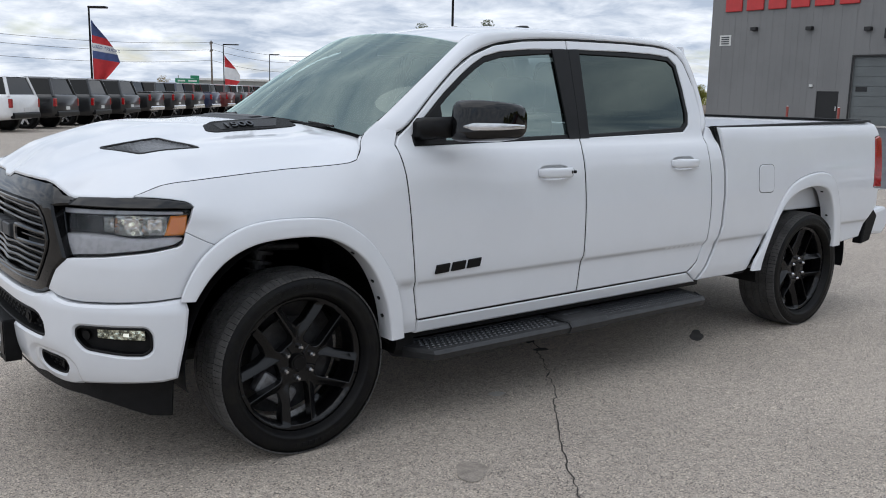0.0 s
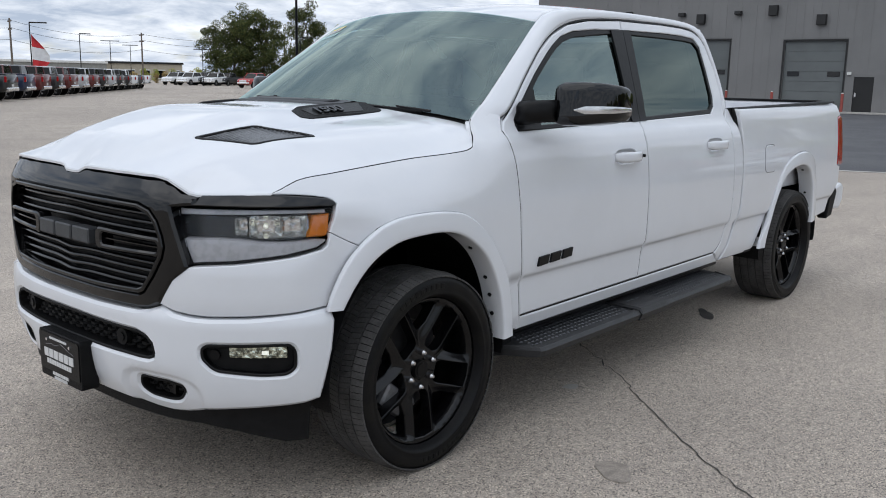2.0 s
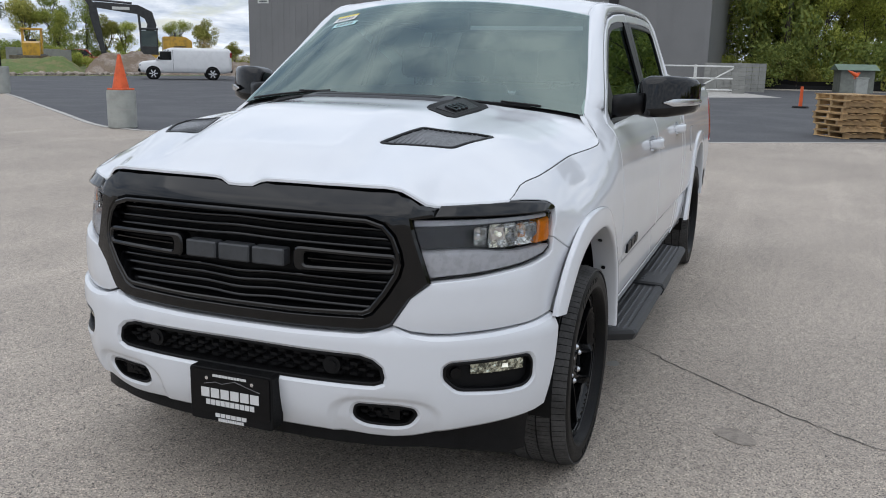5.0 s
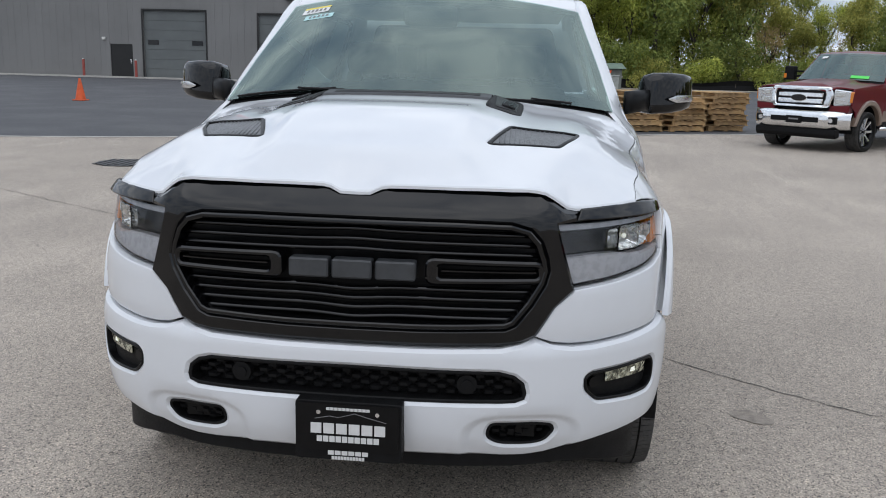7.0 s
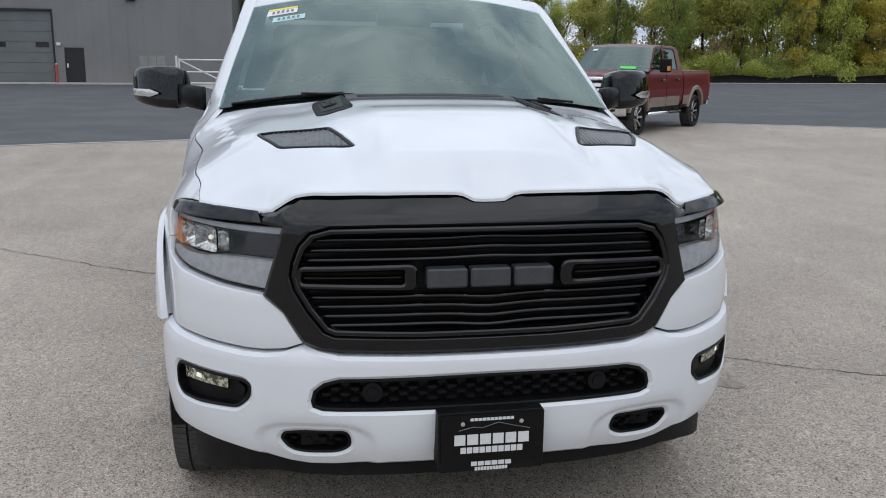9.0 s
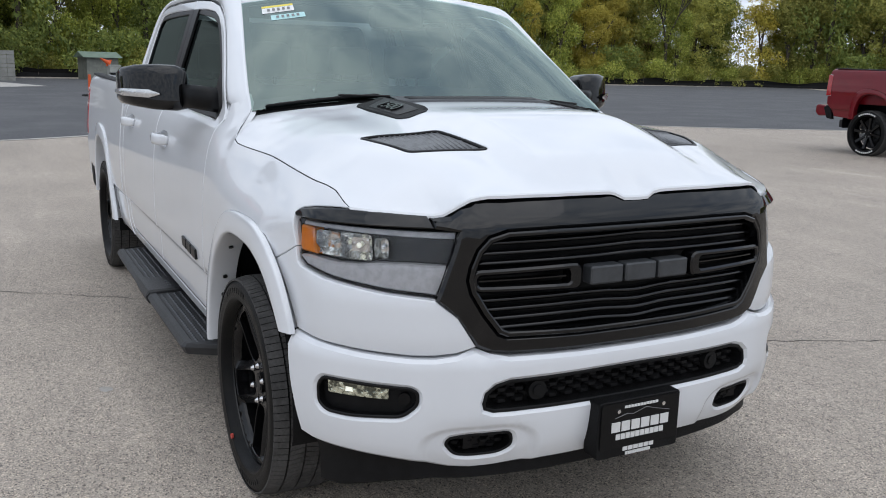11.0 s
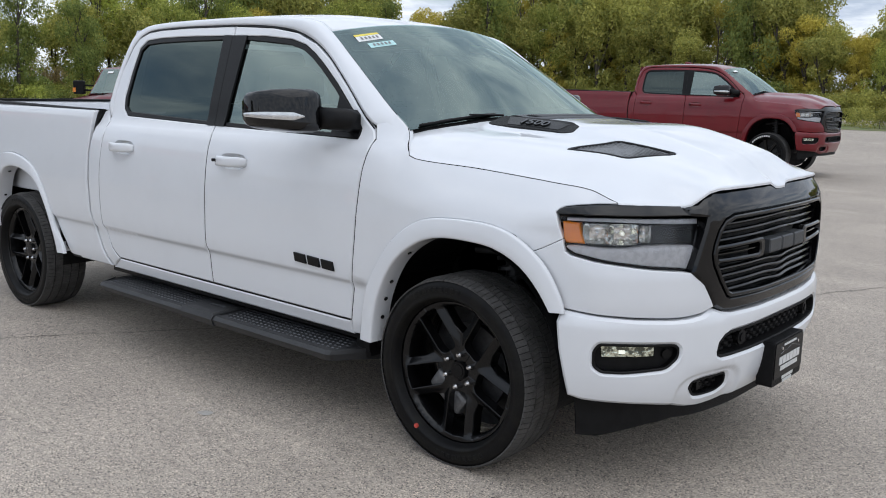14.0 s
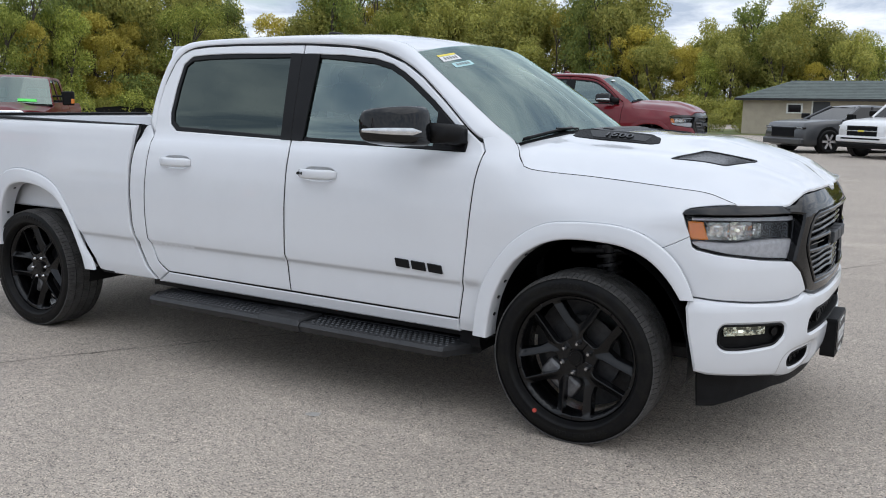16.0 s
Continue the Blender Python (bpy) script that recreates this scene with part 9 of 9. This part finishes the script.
def beam(name, line, w, mat, parent):
    """A boxed arm along a line of (x, z, depth)."""
    rows = []
    for k, (x, z, h) in enumerate(line):
        a, b = line[max(k - 1, 0)], line[min(k + 1, len(line) - 1)]
        q = Vector((b[0] - a[0], 0, b[1] - a[1])).normalized()
        n = Vector((-q.z, 0, q.x)) * h / 2
        c = Vector((x, 0, z))
        rows.append([tuple(c + n + Vector((0, -w, 0))), tuple(c + n + Vector((0, w, 0))), tuple(c - n + Vector((0, w, 0))), tuple(c - n + Vector((0, -w, 0)))])
    return loft(name, rows, mat, parent, closed=True, caps=True, smooth=False)


boom = beam("boom", [(0.9, 1.5, 0.5), (0.9, 2.6, 0.6), (0.45, 4.0, 0.75), (0.7, 4.8, 0.85), (1.6, 5.25, 0.75), (3.4, 5.4, 0.6), (5.0, 5.55, 0.45)], 0.25, "digger_dark", dig)
part("pale_bar", box(bmesh.new(), 2.2, 3.6, 0.24, 0.262, 5.18, 5.42, 0.005), "off_white", boom)
arm = beam("arm", [(5.6, 5.95, 0.3), (5.15, 5.5, 0.6), (5.05, 4.6, 0.7), (4.7, 2.8, 0.5), (4.45, 1.6, 0.4)], 0.2, "digger_dark", dig)
part("ram", cyl(bmesh.new(), (2.0, 0, 5.75), (5.4, 0, 5.95), 0.09), "digger_dark", dig)
part("ram", cyl(bmesh.new(), (1.3, 0.3, 1.8), (1.5, 0.3, 4.8), 0.10), "digger_dark", dig)
bm = bmesh.new()
prism(bm, [(4.7, 1.8), (4.2, 1.7), (3.5, 1.0), (3.6, 0.4), (4.3, 0.15), (4.0, 0.9), (4.6, 1.3)], -0.5, 0.5, bevel=0.02)
part("bucket", bm, "digger_dark", dig)

# ---- bulldozer ----
doz = thing("bulldozer", "small yellow bulldozer with an open roll cage", "bulldozer", "", pose(-50.8, -54.3, 0.78, 0, 0, 42))
for s in (1, -1):
    bm = bmesh.new()
    prism(bm, rounded([(-1.2, -0.1), (1.2, -0.1), (1.4, 0.3), (1.1, 0.6), (-1.1, 0.6), (-1.4, 0.3)], 0.12), s * 0.62, s * 1.05, bevel=0.02)
    part("track", bm, "digger_dark", doz)
bm = bmesh.new()
prism(bm, rounded([(0.0, 0.3), (1.35, 0.3), (1.4, 1.45), (0.0, 1.6)], 0.06), -0.62, 0.62, bevel=0.03)
part("bonnet", bm, "digger_yellow", doz)
part("body", box(bmesh.new(), -1.2, 0.1, -0.72, 0.72, 0.35, 1.5, 0.05), "digger_yellow", doz)
part("seat", box(bmesh.new(), -0.9, -0.4, -0.3, 0.3, 1.05, 1.75, 0.06), "digger_dark", doz)
for x in (-1.05, 0.0):
    for y in (-0.68, 0.68):
        part("post", box(bmesh.new(), x - 0.06, x + 0.06, y - 0.06, y + 0.06, 1.0, 2.5, 0.01), "digger_yellow", doz)
part("roof", box(bmesh.new(), -1.2, 0.15, -0.8, 0.8, 2.46, 2.6, 0.03), "digger_yellow", doz)
for s in (1, -1):
    part("blade_arm", box(bmesh.new(), -0.2, 1.8, s * 1.08, s * 1.18, 0.1, 0.28, 0.02), "digger_yellow", doz)
bm = bmesh.new()
prism(bm, [(1.75, -0.2), (1.95, -0.25), (1.84, 0.25), (1.98, 0.5), (1.86, 0.5), (1.72, 0.25)], -1.55, 1.55, bevel=0.01)
part("blade", bm, "soil", doz, "soil-caked dozer blade")

# ---- utility poles, wires and a road sign ----
def utility_pole(x, y, h, turn):
    t = thing("utility_pole", "wooden utility pole with crossarms", "utility pole", "utility poles", pose(x, y, 0, 0, 0, turn))
    part("pole", cyl(bmesh.new(), (0, 0, 0), (0, 0, h), 0.17, 0.11, n=10), "pole_wood", t)
    for z in (h - 0.5, h - 1.6):
        part("crossarm", box(bmesh.new(), -0.06, 0.06, -1.3, 1.3, z, z + 0.12, 0.01), "pole_wood", t)
        for q in (-1.2, -0.6, 0.6, 1.2):
            part("insulator", cyl(bmesh.new(), (0, q, z + 0.12), (0, q, z + 0.3), 0.05, 0.03, n=8), "grey_plastic", t)
    return t


POLES = [(-6.0, -112.0, 9.2), (-52.9, -124.7, 8.8), (-82.0, -140.0, 8.6), (-104.0, -128.0, 9.0)]
for x, y, h in POLES:
    utility_pole(x, y, h, -14)
for (x0, y0, h0), (x1, y1, h1) in zip(POLES, POLES[1:]):
    for q, drop in ((0.0, 0.25), (0.6, 1.35), (0.0, 2.9)):
        rows = []
        for k in range(15):
            t = k / 14
            c = Vector((x0 + (x1 - x0) * t, y0 + (y1 - y0) * t + q, h0 + (h1 - h0) * t - drop - 1.1 * 4 * t * (1 - t)))
            rows.append([c + Vector((0, 0.025 * math.cos(a), 0.025 * math.sin(a))) for a in (0, 1.257, 2.513, 3.770, 5.027)])
        tagged(loft("cable", rows, "black_trim", None, closed=True), "thin black cable strung between utility poles", "cable", "overhead cables")
sign = thing("road_sign", "green direction sign on two posts", "road sign", "", pose(-42.2, -107.4, 0, 0, 0, 68))
for y in (-1.1, 1.1):
    part("post", cyl(bmesh.new(), (-0.06, y, 0), (-0.06, y, 3.3), 0.06, n=10), "steel", sign)
plate = part("panel", box(bmesh.new(), -0.02, 0.02, -1.5, 1.5, 1.9, 2.9, 0.01), "road_sign", sign)
part("panel", box(bmesh.new(), -0.02, 0.02, 0.4, 1.5, 2.91, 3.3, 0.01), "road_sign", sign)
for y0, y1, z in ((-1.2, -0.3, 2.6), (0.1, 1.2, 2.6), (-0.9, 0.8, 2.2)):
    part("pale_bar", box(bmesh.new(), 0.015, 0.028, y0, y1, z - 0.10, z + 0.10), "off_white", plate)

# ---- far low buildings along the road ----
def far_building(x, y, turn, w, dep, h, walls, roof_m, label, bays):
    b = thing("shop_building", label, "building", "shops along the far road", pose(x, y, 0, 0, 0, turn))
    wl_ = part("wall", box(bmesh.new(), -dep, 0, -w / 2, w / 2, 0, h), walls, b)
    part("roof", box(bmesh.new(), -dep - 0.3, 0.3, -w / 2 - 0.3, w / 2 + 0.3, h, h + 0.5, 0.02), roof_m, b)
    for k in range(bays):
        y0 = -w / 2 + w * (k + 0.15) / bays
        wn_ = part("window", box(bmesh.new(), -0.02, 0.06, y0, y0 + w / bays * 0.7, 0.4, h * 0.66, 0.01), "off_white", b)
        part("pane", box(bmesh.new(), 0.0, 0.075, y0 + 0.15, y0 + w / bays * 0.7 - 0.15, 0.6, h * 0.60), "black_gloss", wn_)


far_building(-92, -196, 62, 24, 14, 3.7, "block_wall", "off_white", "low pale shop with large dark windows", 6)
far_building(-118, -200, 62, 18, 12, 4.0, "siding", "lamp_grey", "low tan shop with a flat roof", 5)

# ---- trees, shrubs and the far edge ----
def leafy(name, tones):
    m = bpy.data.materials.new(name)
    m.use_nodes = True
    n, l = m.node_tree.nodes, m.node_tree.links
    p = n["Principled BSDF"]
    p.inputs["Roughness"].default_value = 0.7
    p.inputs["Specular IOR Level"].default_value = 0.2
    geo, ramp, info = n.new("ShaderNodeNewGeometry"), n.new("ShaderNodeValToRGB"), n.new("ShaderNodeObjectInfo")
    for k, c in enumerate(tones):
        e = ramp.color_ramp.elements[k] if k < 2 else ramp.color_ramp.elements.new(1)
        e.position, e.color = k / (len(tones) - 1), (*c, 1)
    for k, e in enumerate(sorted(ramp.color_ramp.elements, key=lambda q: q.position)):
        e.position, e.color = k / (len(tones) - 1), (*tones[k], 1)
    l.new(geo.outputs["Random Per Island"], ramp.inputs[0])
    g = n.new("ShaderNodeMapRange")
    g.inputs["To Min"].default_value, g.inputs["To Max"].default_value = 0.75, 1.25
    l.new(info.outputs["Random"], g.inputs["Value"])
    s = n.new("ShaderNodeVectorMath")
    s.operation = "SCALE"
    l.new(ramp.outputs[0], s.inputs[0])
    l.new(g.outputs[0], s.inputs["Scale"])
    l.new(s.outputs[0], p.inputs["Base Color"])
    t = n.new("ShaderNodeBsdfTranslucent")
    l.new(s.outputs[0], t.inputs["Color"])
    mix = n.new("ShaderNodeMixShader")
    mix.inputs[0].default_value = 0.4
    l.new(p.outputs[0], mix.inputs[1])
    l.new(t.outputs[0], mix.inputs[2])
    l.new(mix.outputs[0], n["Material Output"].inputs["Surface"])
    return m


M["leaf_green"] = leafy("leaf_green", [(0.19, 0.24, 0.055), (0.36, 0.40, 0.09), (0.54, 0.54, 0.13)])
M["leaf_dark"] = leafy("leaf_dark", [(0.13, 0.18, 0.055), (0.23, 0.28, 0.075), (0.34, 0.37, 0.10)])
M["leaf_deep"] = leafy("leaf_deep", [(0.045, 0.065, 0.028), (0.085, 0.105, 0.038), (0.15, 0.155, 0.05)])
M["leaf_olive"] = leafy("leaf_olive", [(0.22, 0.24, 0.070), (0.37, 0.37, 0.095), (0.50, 0.46, 0.13)])
M["leaf_yellow"] = leafy("leaf_yellow", [(0.36, 0.31, 0.06), (0.50, 0.42, 0.08), (0.56, 0.47, 0.11)])
M["leaf_brown"] = leafy("leaf_brown", [(0.227, 0.185, 0.085), (0.383, 0.284, 0.125), (0.454, 0.327, 0.158)])
M["bark"] = material("bark", (0.085, 0.07, 0.058), 0.9, vary=0.3, scale=4, fine=0.2, fine_scale=30)


def limbs(rnd, h, spread, depth=3, n0=5):
    """Trunk and limbs of a tree, as tapered bars; gives the bmesh and the tips."""
    bm = bmesh.new()
    tips = []

    def grow(p, d, length, r, level):
        q = p + d * length
        cyl(bm, p, q, r, r * 0.62, n=7 if level < 2 else 4, caps=False)
        if level >= depth:
            tips.append(q)
            return
        for k in range(rnd.randint(2, 4)):
            nd = (d + Vector((rnd.uniform(-1, 1), rnd.uniform(-1, 1), rnd.uniform(-0.1, 0.7))) * spread).normalized()
            grow(p + d * length * rnd.uniform(0.55, 1.0), nd, length * rnd.uniform(0.5, 0.75), r * 0.55, level + 1)
    grow(Vector((0, 0, -0.1)), Vector((rnd.uniform(-0.06, 0.06), rnd.uniform(-0.06, 0.06), 1)).normalized(), h * 0.42, h * 0.022, 0)
    return bm, tips


def crown_mesh(rnd, lobes, leaves, size):
    v, f = [], []
    for c, rad in lobes:
        n = int(leaves * rad.x * rad.y / sum(q.x * q.y for _, q in lobes))
        for _ in range(n):
            d = Vector((rnd.gauss(0, 1), rnd.gauss(0, 1), rnd.gauss(0, 1))).normalized()
            q = 0.55 + 0.5 * rnd.random() ** 0.6
            p = c + Vector((d.x * rad.x, d.y * rad.y, d.z * rad.z)) * q
            if p.z < 0.05:
                continue
            a = Vector((rnd.gauss(0, 1), rnd.gauss(0, 1), rnd.gauss(0, 1))).normalized()
            b = a.cross(d)
            if b.length < 0.05:
                continue
            b.normalize()
            s = size * rnd.uniform(0.5, 1.3)
            k = len(v)
            v += [p - a * s, p - b * s * 0.55 + d * s * 0.15, p + a * s * 0.7 + b * s * 0.5]
            f.append((k, k + 1, k + 2))
    return v, f


def make_tree(label, leaf, seed, h=9.0, width=2.6, leaves=9000, size=0.165, low=0.08, bare=False):
    rnd = random.Random(seed)
    t = thing("tree", label, "tree", "trees along the yard")
    bm, tips = limbs(rnd, h, 0.55, 4 if bare else 3)
    part("trunk", bm, "bark", t, smooth=True)
    if bare:
        return t
    lobes = []
    for p in tips:
        if rnd.random() < 0.75:
            lobes.append((Vector((p.x, p.y, max(p.z, h * low))), Vector((1, 1, 0.8)) * rnd.uniform(0.5, 1.0) * width * 0.42))
    for k in range(30):
        a, z = rnd.uniform(0, 6.28), rnd.uniform(low, 0.94)
        r = width * math.sqrt(max(0.05, 1 - ((z - 0.48) / 0.56) ** 2)) * rnd.uniform(0.15, 0.9)
        lobes.append((Vector((r * math.cos(a), r * math.sin(a), h * z)), Vector((1, 1, 0.8)) * width * rnd.uniform(0.22, 0.40)))
    v, f = crown_mesh(rnd, lobes, leaves, size)
    shaped("crown", v, f, leaf, t, smooth=False)
    return t


def make_bush(label, leaf, seed, h=2.6, width=2.2, leaves=2600, size=0.13):
    rnd = random.Random(seed)
    t = thing("shrub", label, "shrub", "shrubs under the trees")
    bm, tips = limbs(rnd, h * 0.8, 0.8, 2)
    part("stem", bm, "bark", t)
    lobes = [(Vector((rnd.uniform(-0.7, 0.7) * width, rnd.uniform(-0.7, 0.7) * width, h * rnd.uniform(0.15, 0.75))), Vector((1, 1, 0.8)) * width * rnd.uniform(0.28, 0.5)) for _ in range(10)]
    v, f = crown_mesh(rnd, lobes, leaves, size)
    shaped("foliage", v, f, leaf, t, smooth=False)
    return t


kinds = [make_tree("green broadleaf tree at the edge of the yard", "leaf_green", 21, 10.5, 3.3), make_tree("dark green tree at the edge of the yard", "leaf_dark", 22, 11.0, 3.3),
         make_tree("olive autumn tree at the edge of the yard", "leaf_olive", 23, 10.0, 3.2), make_tree("yellow autumn tree at the edge of the yard", "leaf_yellow", 24, 10.0, 2.9, 7500),
         make_tree("thin brownish autumn tree", "leaf_brown", 25, 9.0, 2.4, 2200), make_tree("bare grey tree among the greenery", "leaf_brown", 26, 10.5, bare=True),
         make_tree("tall leafy green tree at the edge of the yard", "leaf_green", 27, 12.0, 3.6, 10000)]
bushes = [make_bush("dense green shrub under the trees", "leaf_green", 31), make_bush("olive shrub under the trees", "leaf_olive", 32), make_bush("dark green shrub under the trees", "leaf_dark", 33, 3.2, 2.4)]
used = set()


def plant(pool, k, m):
    ob = pool[k]
    if ob.name not in used:
        used.add(ob.name)
        ob.matrix_basis = m
        return ob
    return copy_thing(ob, m)


def scaled(x, y, turn, s, sz=None):
    return Matrix.Translation((x, y, 0)) @ Matrix.Rotation(turn, 4, "Z") @ Matrix.Diagonal((s, s, sz or s, 1))


rnd = random.Random(77)
EDGE_TREES = smooth_line([(-67, -1), (-69, 18), (-71, 40), (-73, 62), (-66, 80), (-48, 86), (-28, 82), (-12, 80), (6, 84), (16, 87)], 2.0)
for k, (x, y) in enumerate(EDGE_TREES):
    thin = -66 > x and 18 < y < 34
    nx, ny = (-1, 0) if y < 75 else (-0.2, 1)
    for row in range(2 if k % 2 else 3):
        off = 1.8 + row * 4.0 + rnd.uniform(-1.5, 1.5)
        px, py = x + nx * off + rnd.uniform(-1, 1), y + ny * off + rnd.uniform(-1, 1)
        if y < 16:
            w = [3, 5, 1.5, 0, 0, 0, 3]
        elif thin:
            w = [3, 1, 3, 0, 2, 0, 0] if row < 2 else [0, 0, 0, 0, 1, 4, 0]
        elif y < 60:
            w = [2, 1, 3, 2.4, 0.8, 0.3, 1.5]
        else:
            w = [1, 1.2, 5, 3, 1.2, 0.6, 0.8]
        kind = rnd.choices(range(7), w)[0]
        s = rnd.uniform(0.70, 1.0) * ((0.72 if row < 2 else 1.0) if thin else 1.0) * (1.3 if y > 55 and x < -26 else 0.92 if y > 55 else 1.1 if y < 14 else 1.0) * (0.92 + 0.16 * row)
        plant(kinds, kind, scaled(px, py, rnd.uniform(0, 6.28), s, s * rnd.uniform(0.95, 1.25)))
    for row in range(2):
        off = -1.0 + row * 2.2 + rnd.uniform(-0.7, 0.7)
        s = rnd.uniform(0.6, 1.25)
        plant(bushes, rnd.choices(range(3), [3, 3, 1.5])[0], scaled(x + nx * off + rnd.uniform(-0.8, 0.8), y + ny * off + rnd.uniform(-0.8, 0.8), rnd.uniform(0, 6.28), s))
# trees behind the vehicle lot and the rubble
kinds.append(make_tree("dense dark green tree behind the parked trucks", "leaf_deep", 22, 11.0, 3.3, 12000))
for x, y, kind, h in ((-83.5, -119.9, 7, 8.3), (-85.6, -118.4, 7, 10.4), (-87.3, -117.1, 7, 11.5), (-89.2, -115.6, 7, 10.4), (-89.6, -112.8, 7, 8.4), (-88.5, -103.4, 7, 11.4), (-90.7, -108.0, 7, 7.0), (-69.3, -74.0, 2, 7.4), (-71, -71.5, 0, 6.0),
                      (-76.3, -77.0, 1, 6.1), (-78.5, -74.6, 1, 5.8), (-80.0, -73.0, 2, 5.7), (-81.3, -71.5, 0, 5.2), (-84, -70, 2, 4.0), (-87.2, -69.1, 0, 5.6), (-77.4, -57.2, 4, 6.0), (-79, -59, 2, 5.2), (-70.8, -49.3, 2, 2.8), (-36.1, -99.1, 4, 5.4)):
    plant(kinds, kind, scaled(x, y, rnd.uniform(0, 6.28), (1.22 if kind == 7 else 1.0) * h / {0: 10.5, 1: 11.0, 2: 10.0, 4: 9.0, 6: 12.0, 7: 11.0}[kind]))
far_kinds = [make_tree("green tree on the far skyline", "leaf_green", 41, 10.0, 3.2, 1500, 0.5), make_tree("dark tree on the far skyline", "leaf_dark", 42, 10.5, 3.2, 1500, 0.5),
             make_tree("olive autumn tree on the far skyline", "leaf_olive", 43, 9.5, 3.2, 1500, 0.5), make_tree("thin brown tree on the far skyline", "leaf_brown", 44, 9.0, 2.6, 900, 0.45)]
for k in range(90):
    t = k / 89
    a = radians(218 + 60 * t)
    dist = rnd.uniform(190, 270)
    plant(far_kinds, rnd.choices(range(4), [2, 2, 2, 2])[0], scaled(dist * math.cos(a), dist * math.sin(a), rnd.uniform(0, 6.28), rnd.uniform(0.35, 0.55)))
# brown shrubs behind the far pickups
for x, y, kind, h in ((-81.1, -145.2, 3, 0.52), (-85.2, -148.6, 3, 0.58), (-85.4, -145.0, 2, 0.5), (-83.4, -138.0, 3, 0.5), (-86.2, -139.8, 3, 0.62), (-85.9, -136.4, 2, 0.55), (-88.8, -138.2, 3, 0.62), (-88.9, -135.7, 3, 0.66), (-92.3, -138.3, 2, 0.62), (-75.1, -137.1, 3, 0.5)):
    plant(far_kinds, kind, scaled(x, y, x, h * 1.25, h))
for k in range(26):
    plant(bushes, k % 3, scaled(-62 - rnd.uniform(0, 22), -58 - rnd.uniform(-8, 20), rnd.uniform(0, 6.28), rnd.uniform(0.5, 1.0)))
for x, y in ((-10.5, 54.5), (-12.5, 52), (-14.5, 54), (-9.8, 52.2)):
    plant(bushes, 1, scaled(x, y, x, 0.55))
# grass strips
sheet("grass_verge", [(x, y) for x, y in EDGE_TREES] + [(40, 140), (-40, 150), (-130, 110), (-130, -3), (-87, -2)], 0.012, "grass", "rough grass under the trees", "grass")
sheet("grass_verge", [(-45, -53), (-37.5, -45.8), (-48, -42.5), (-58, -40), (-90, -48), (-110, -80), (-96, -98), (-64, -76)], 0.012, "grass", "rough grass beside the rubble", "grass")
# silt fence and pale kerb along the far edge of the asphalt
v, f = [], []
line = [(x + 2.6, y) if y < 70 else (x + 1, y - 3) for x, y in EDGE_TREES if x < -20]
for k, (x, y) in enumerate(line):
    h = 0.62 + 0.12 * math.sin(k * 1.7) + rnd.uniform(-0.08, 0.08)
    v += [(x, y, 0), (x - 0.05, y, h * 0.5), (x + 0.04 * math.sin(k), y, h)]
for k in range(len(line) - 1):
    f += [(3 * k, 3 * k + 3, 3 * k + 4, 3 * k + 1), (3 * k + 1, 3 * k + 4, 3 * k + 5, 3 * k + 2)]
fence = thing("silt_fence", "sagging black silt fence along the far yard edge", "fence")
shaped("fabric", v, f, "black_plastic", fence, smooth=False)
for k, (x, y) in enumerate(line):
    if k % 2 == 0:
        part("stake", box(bmesh.new(), x - 0.07, x - 0.03, y - 0.02, y + 0.02, 0, 0.85), "bark", fence)
ribbon("trim", [(x + 2.0, y) if y < 70 else (x + 1, y - 4) for x, y in EDGE_TREES if x < -20][::2], 0.5, "pale_kerb", "pale gravel edge along the asphalt", "kerb", 0.014)
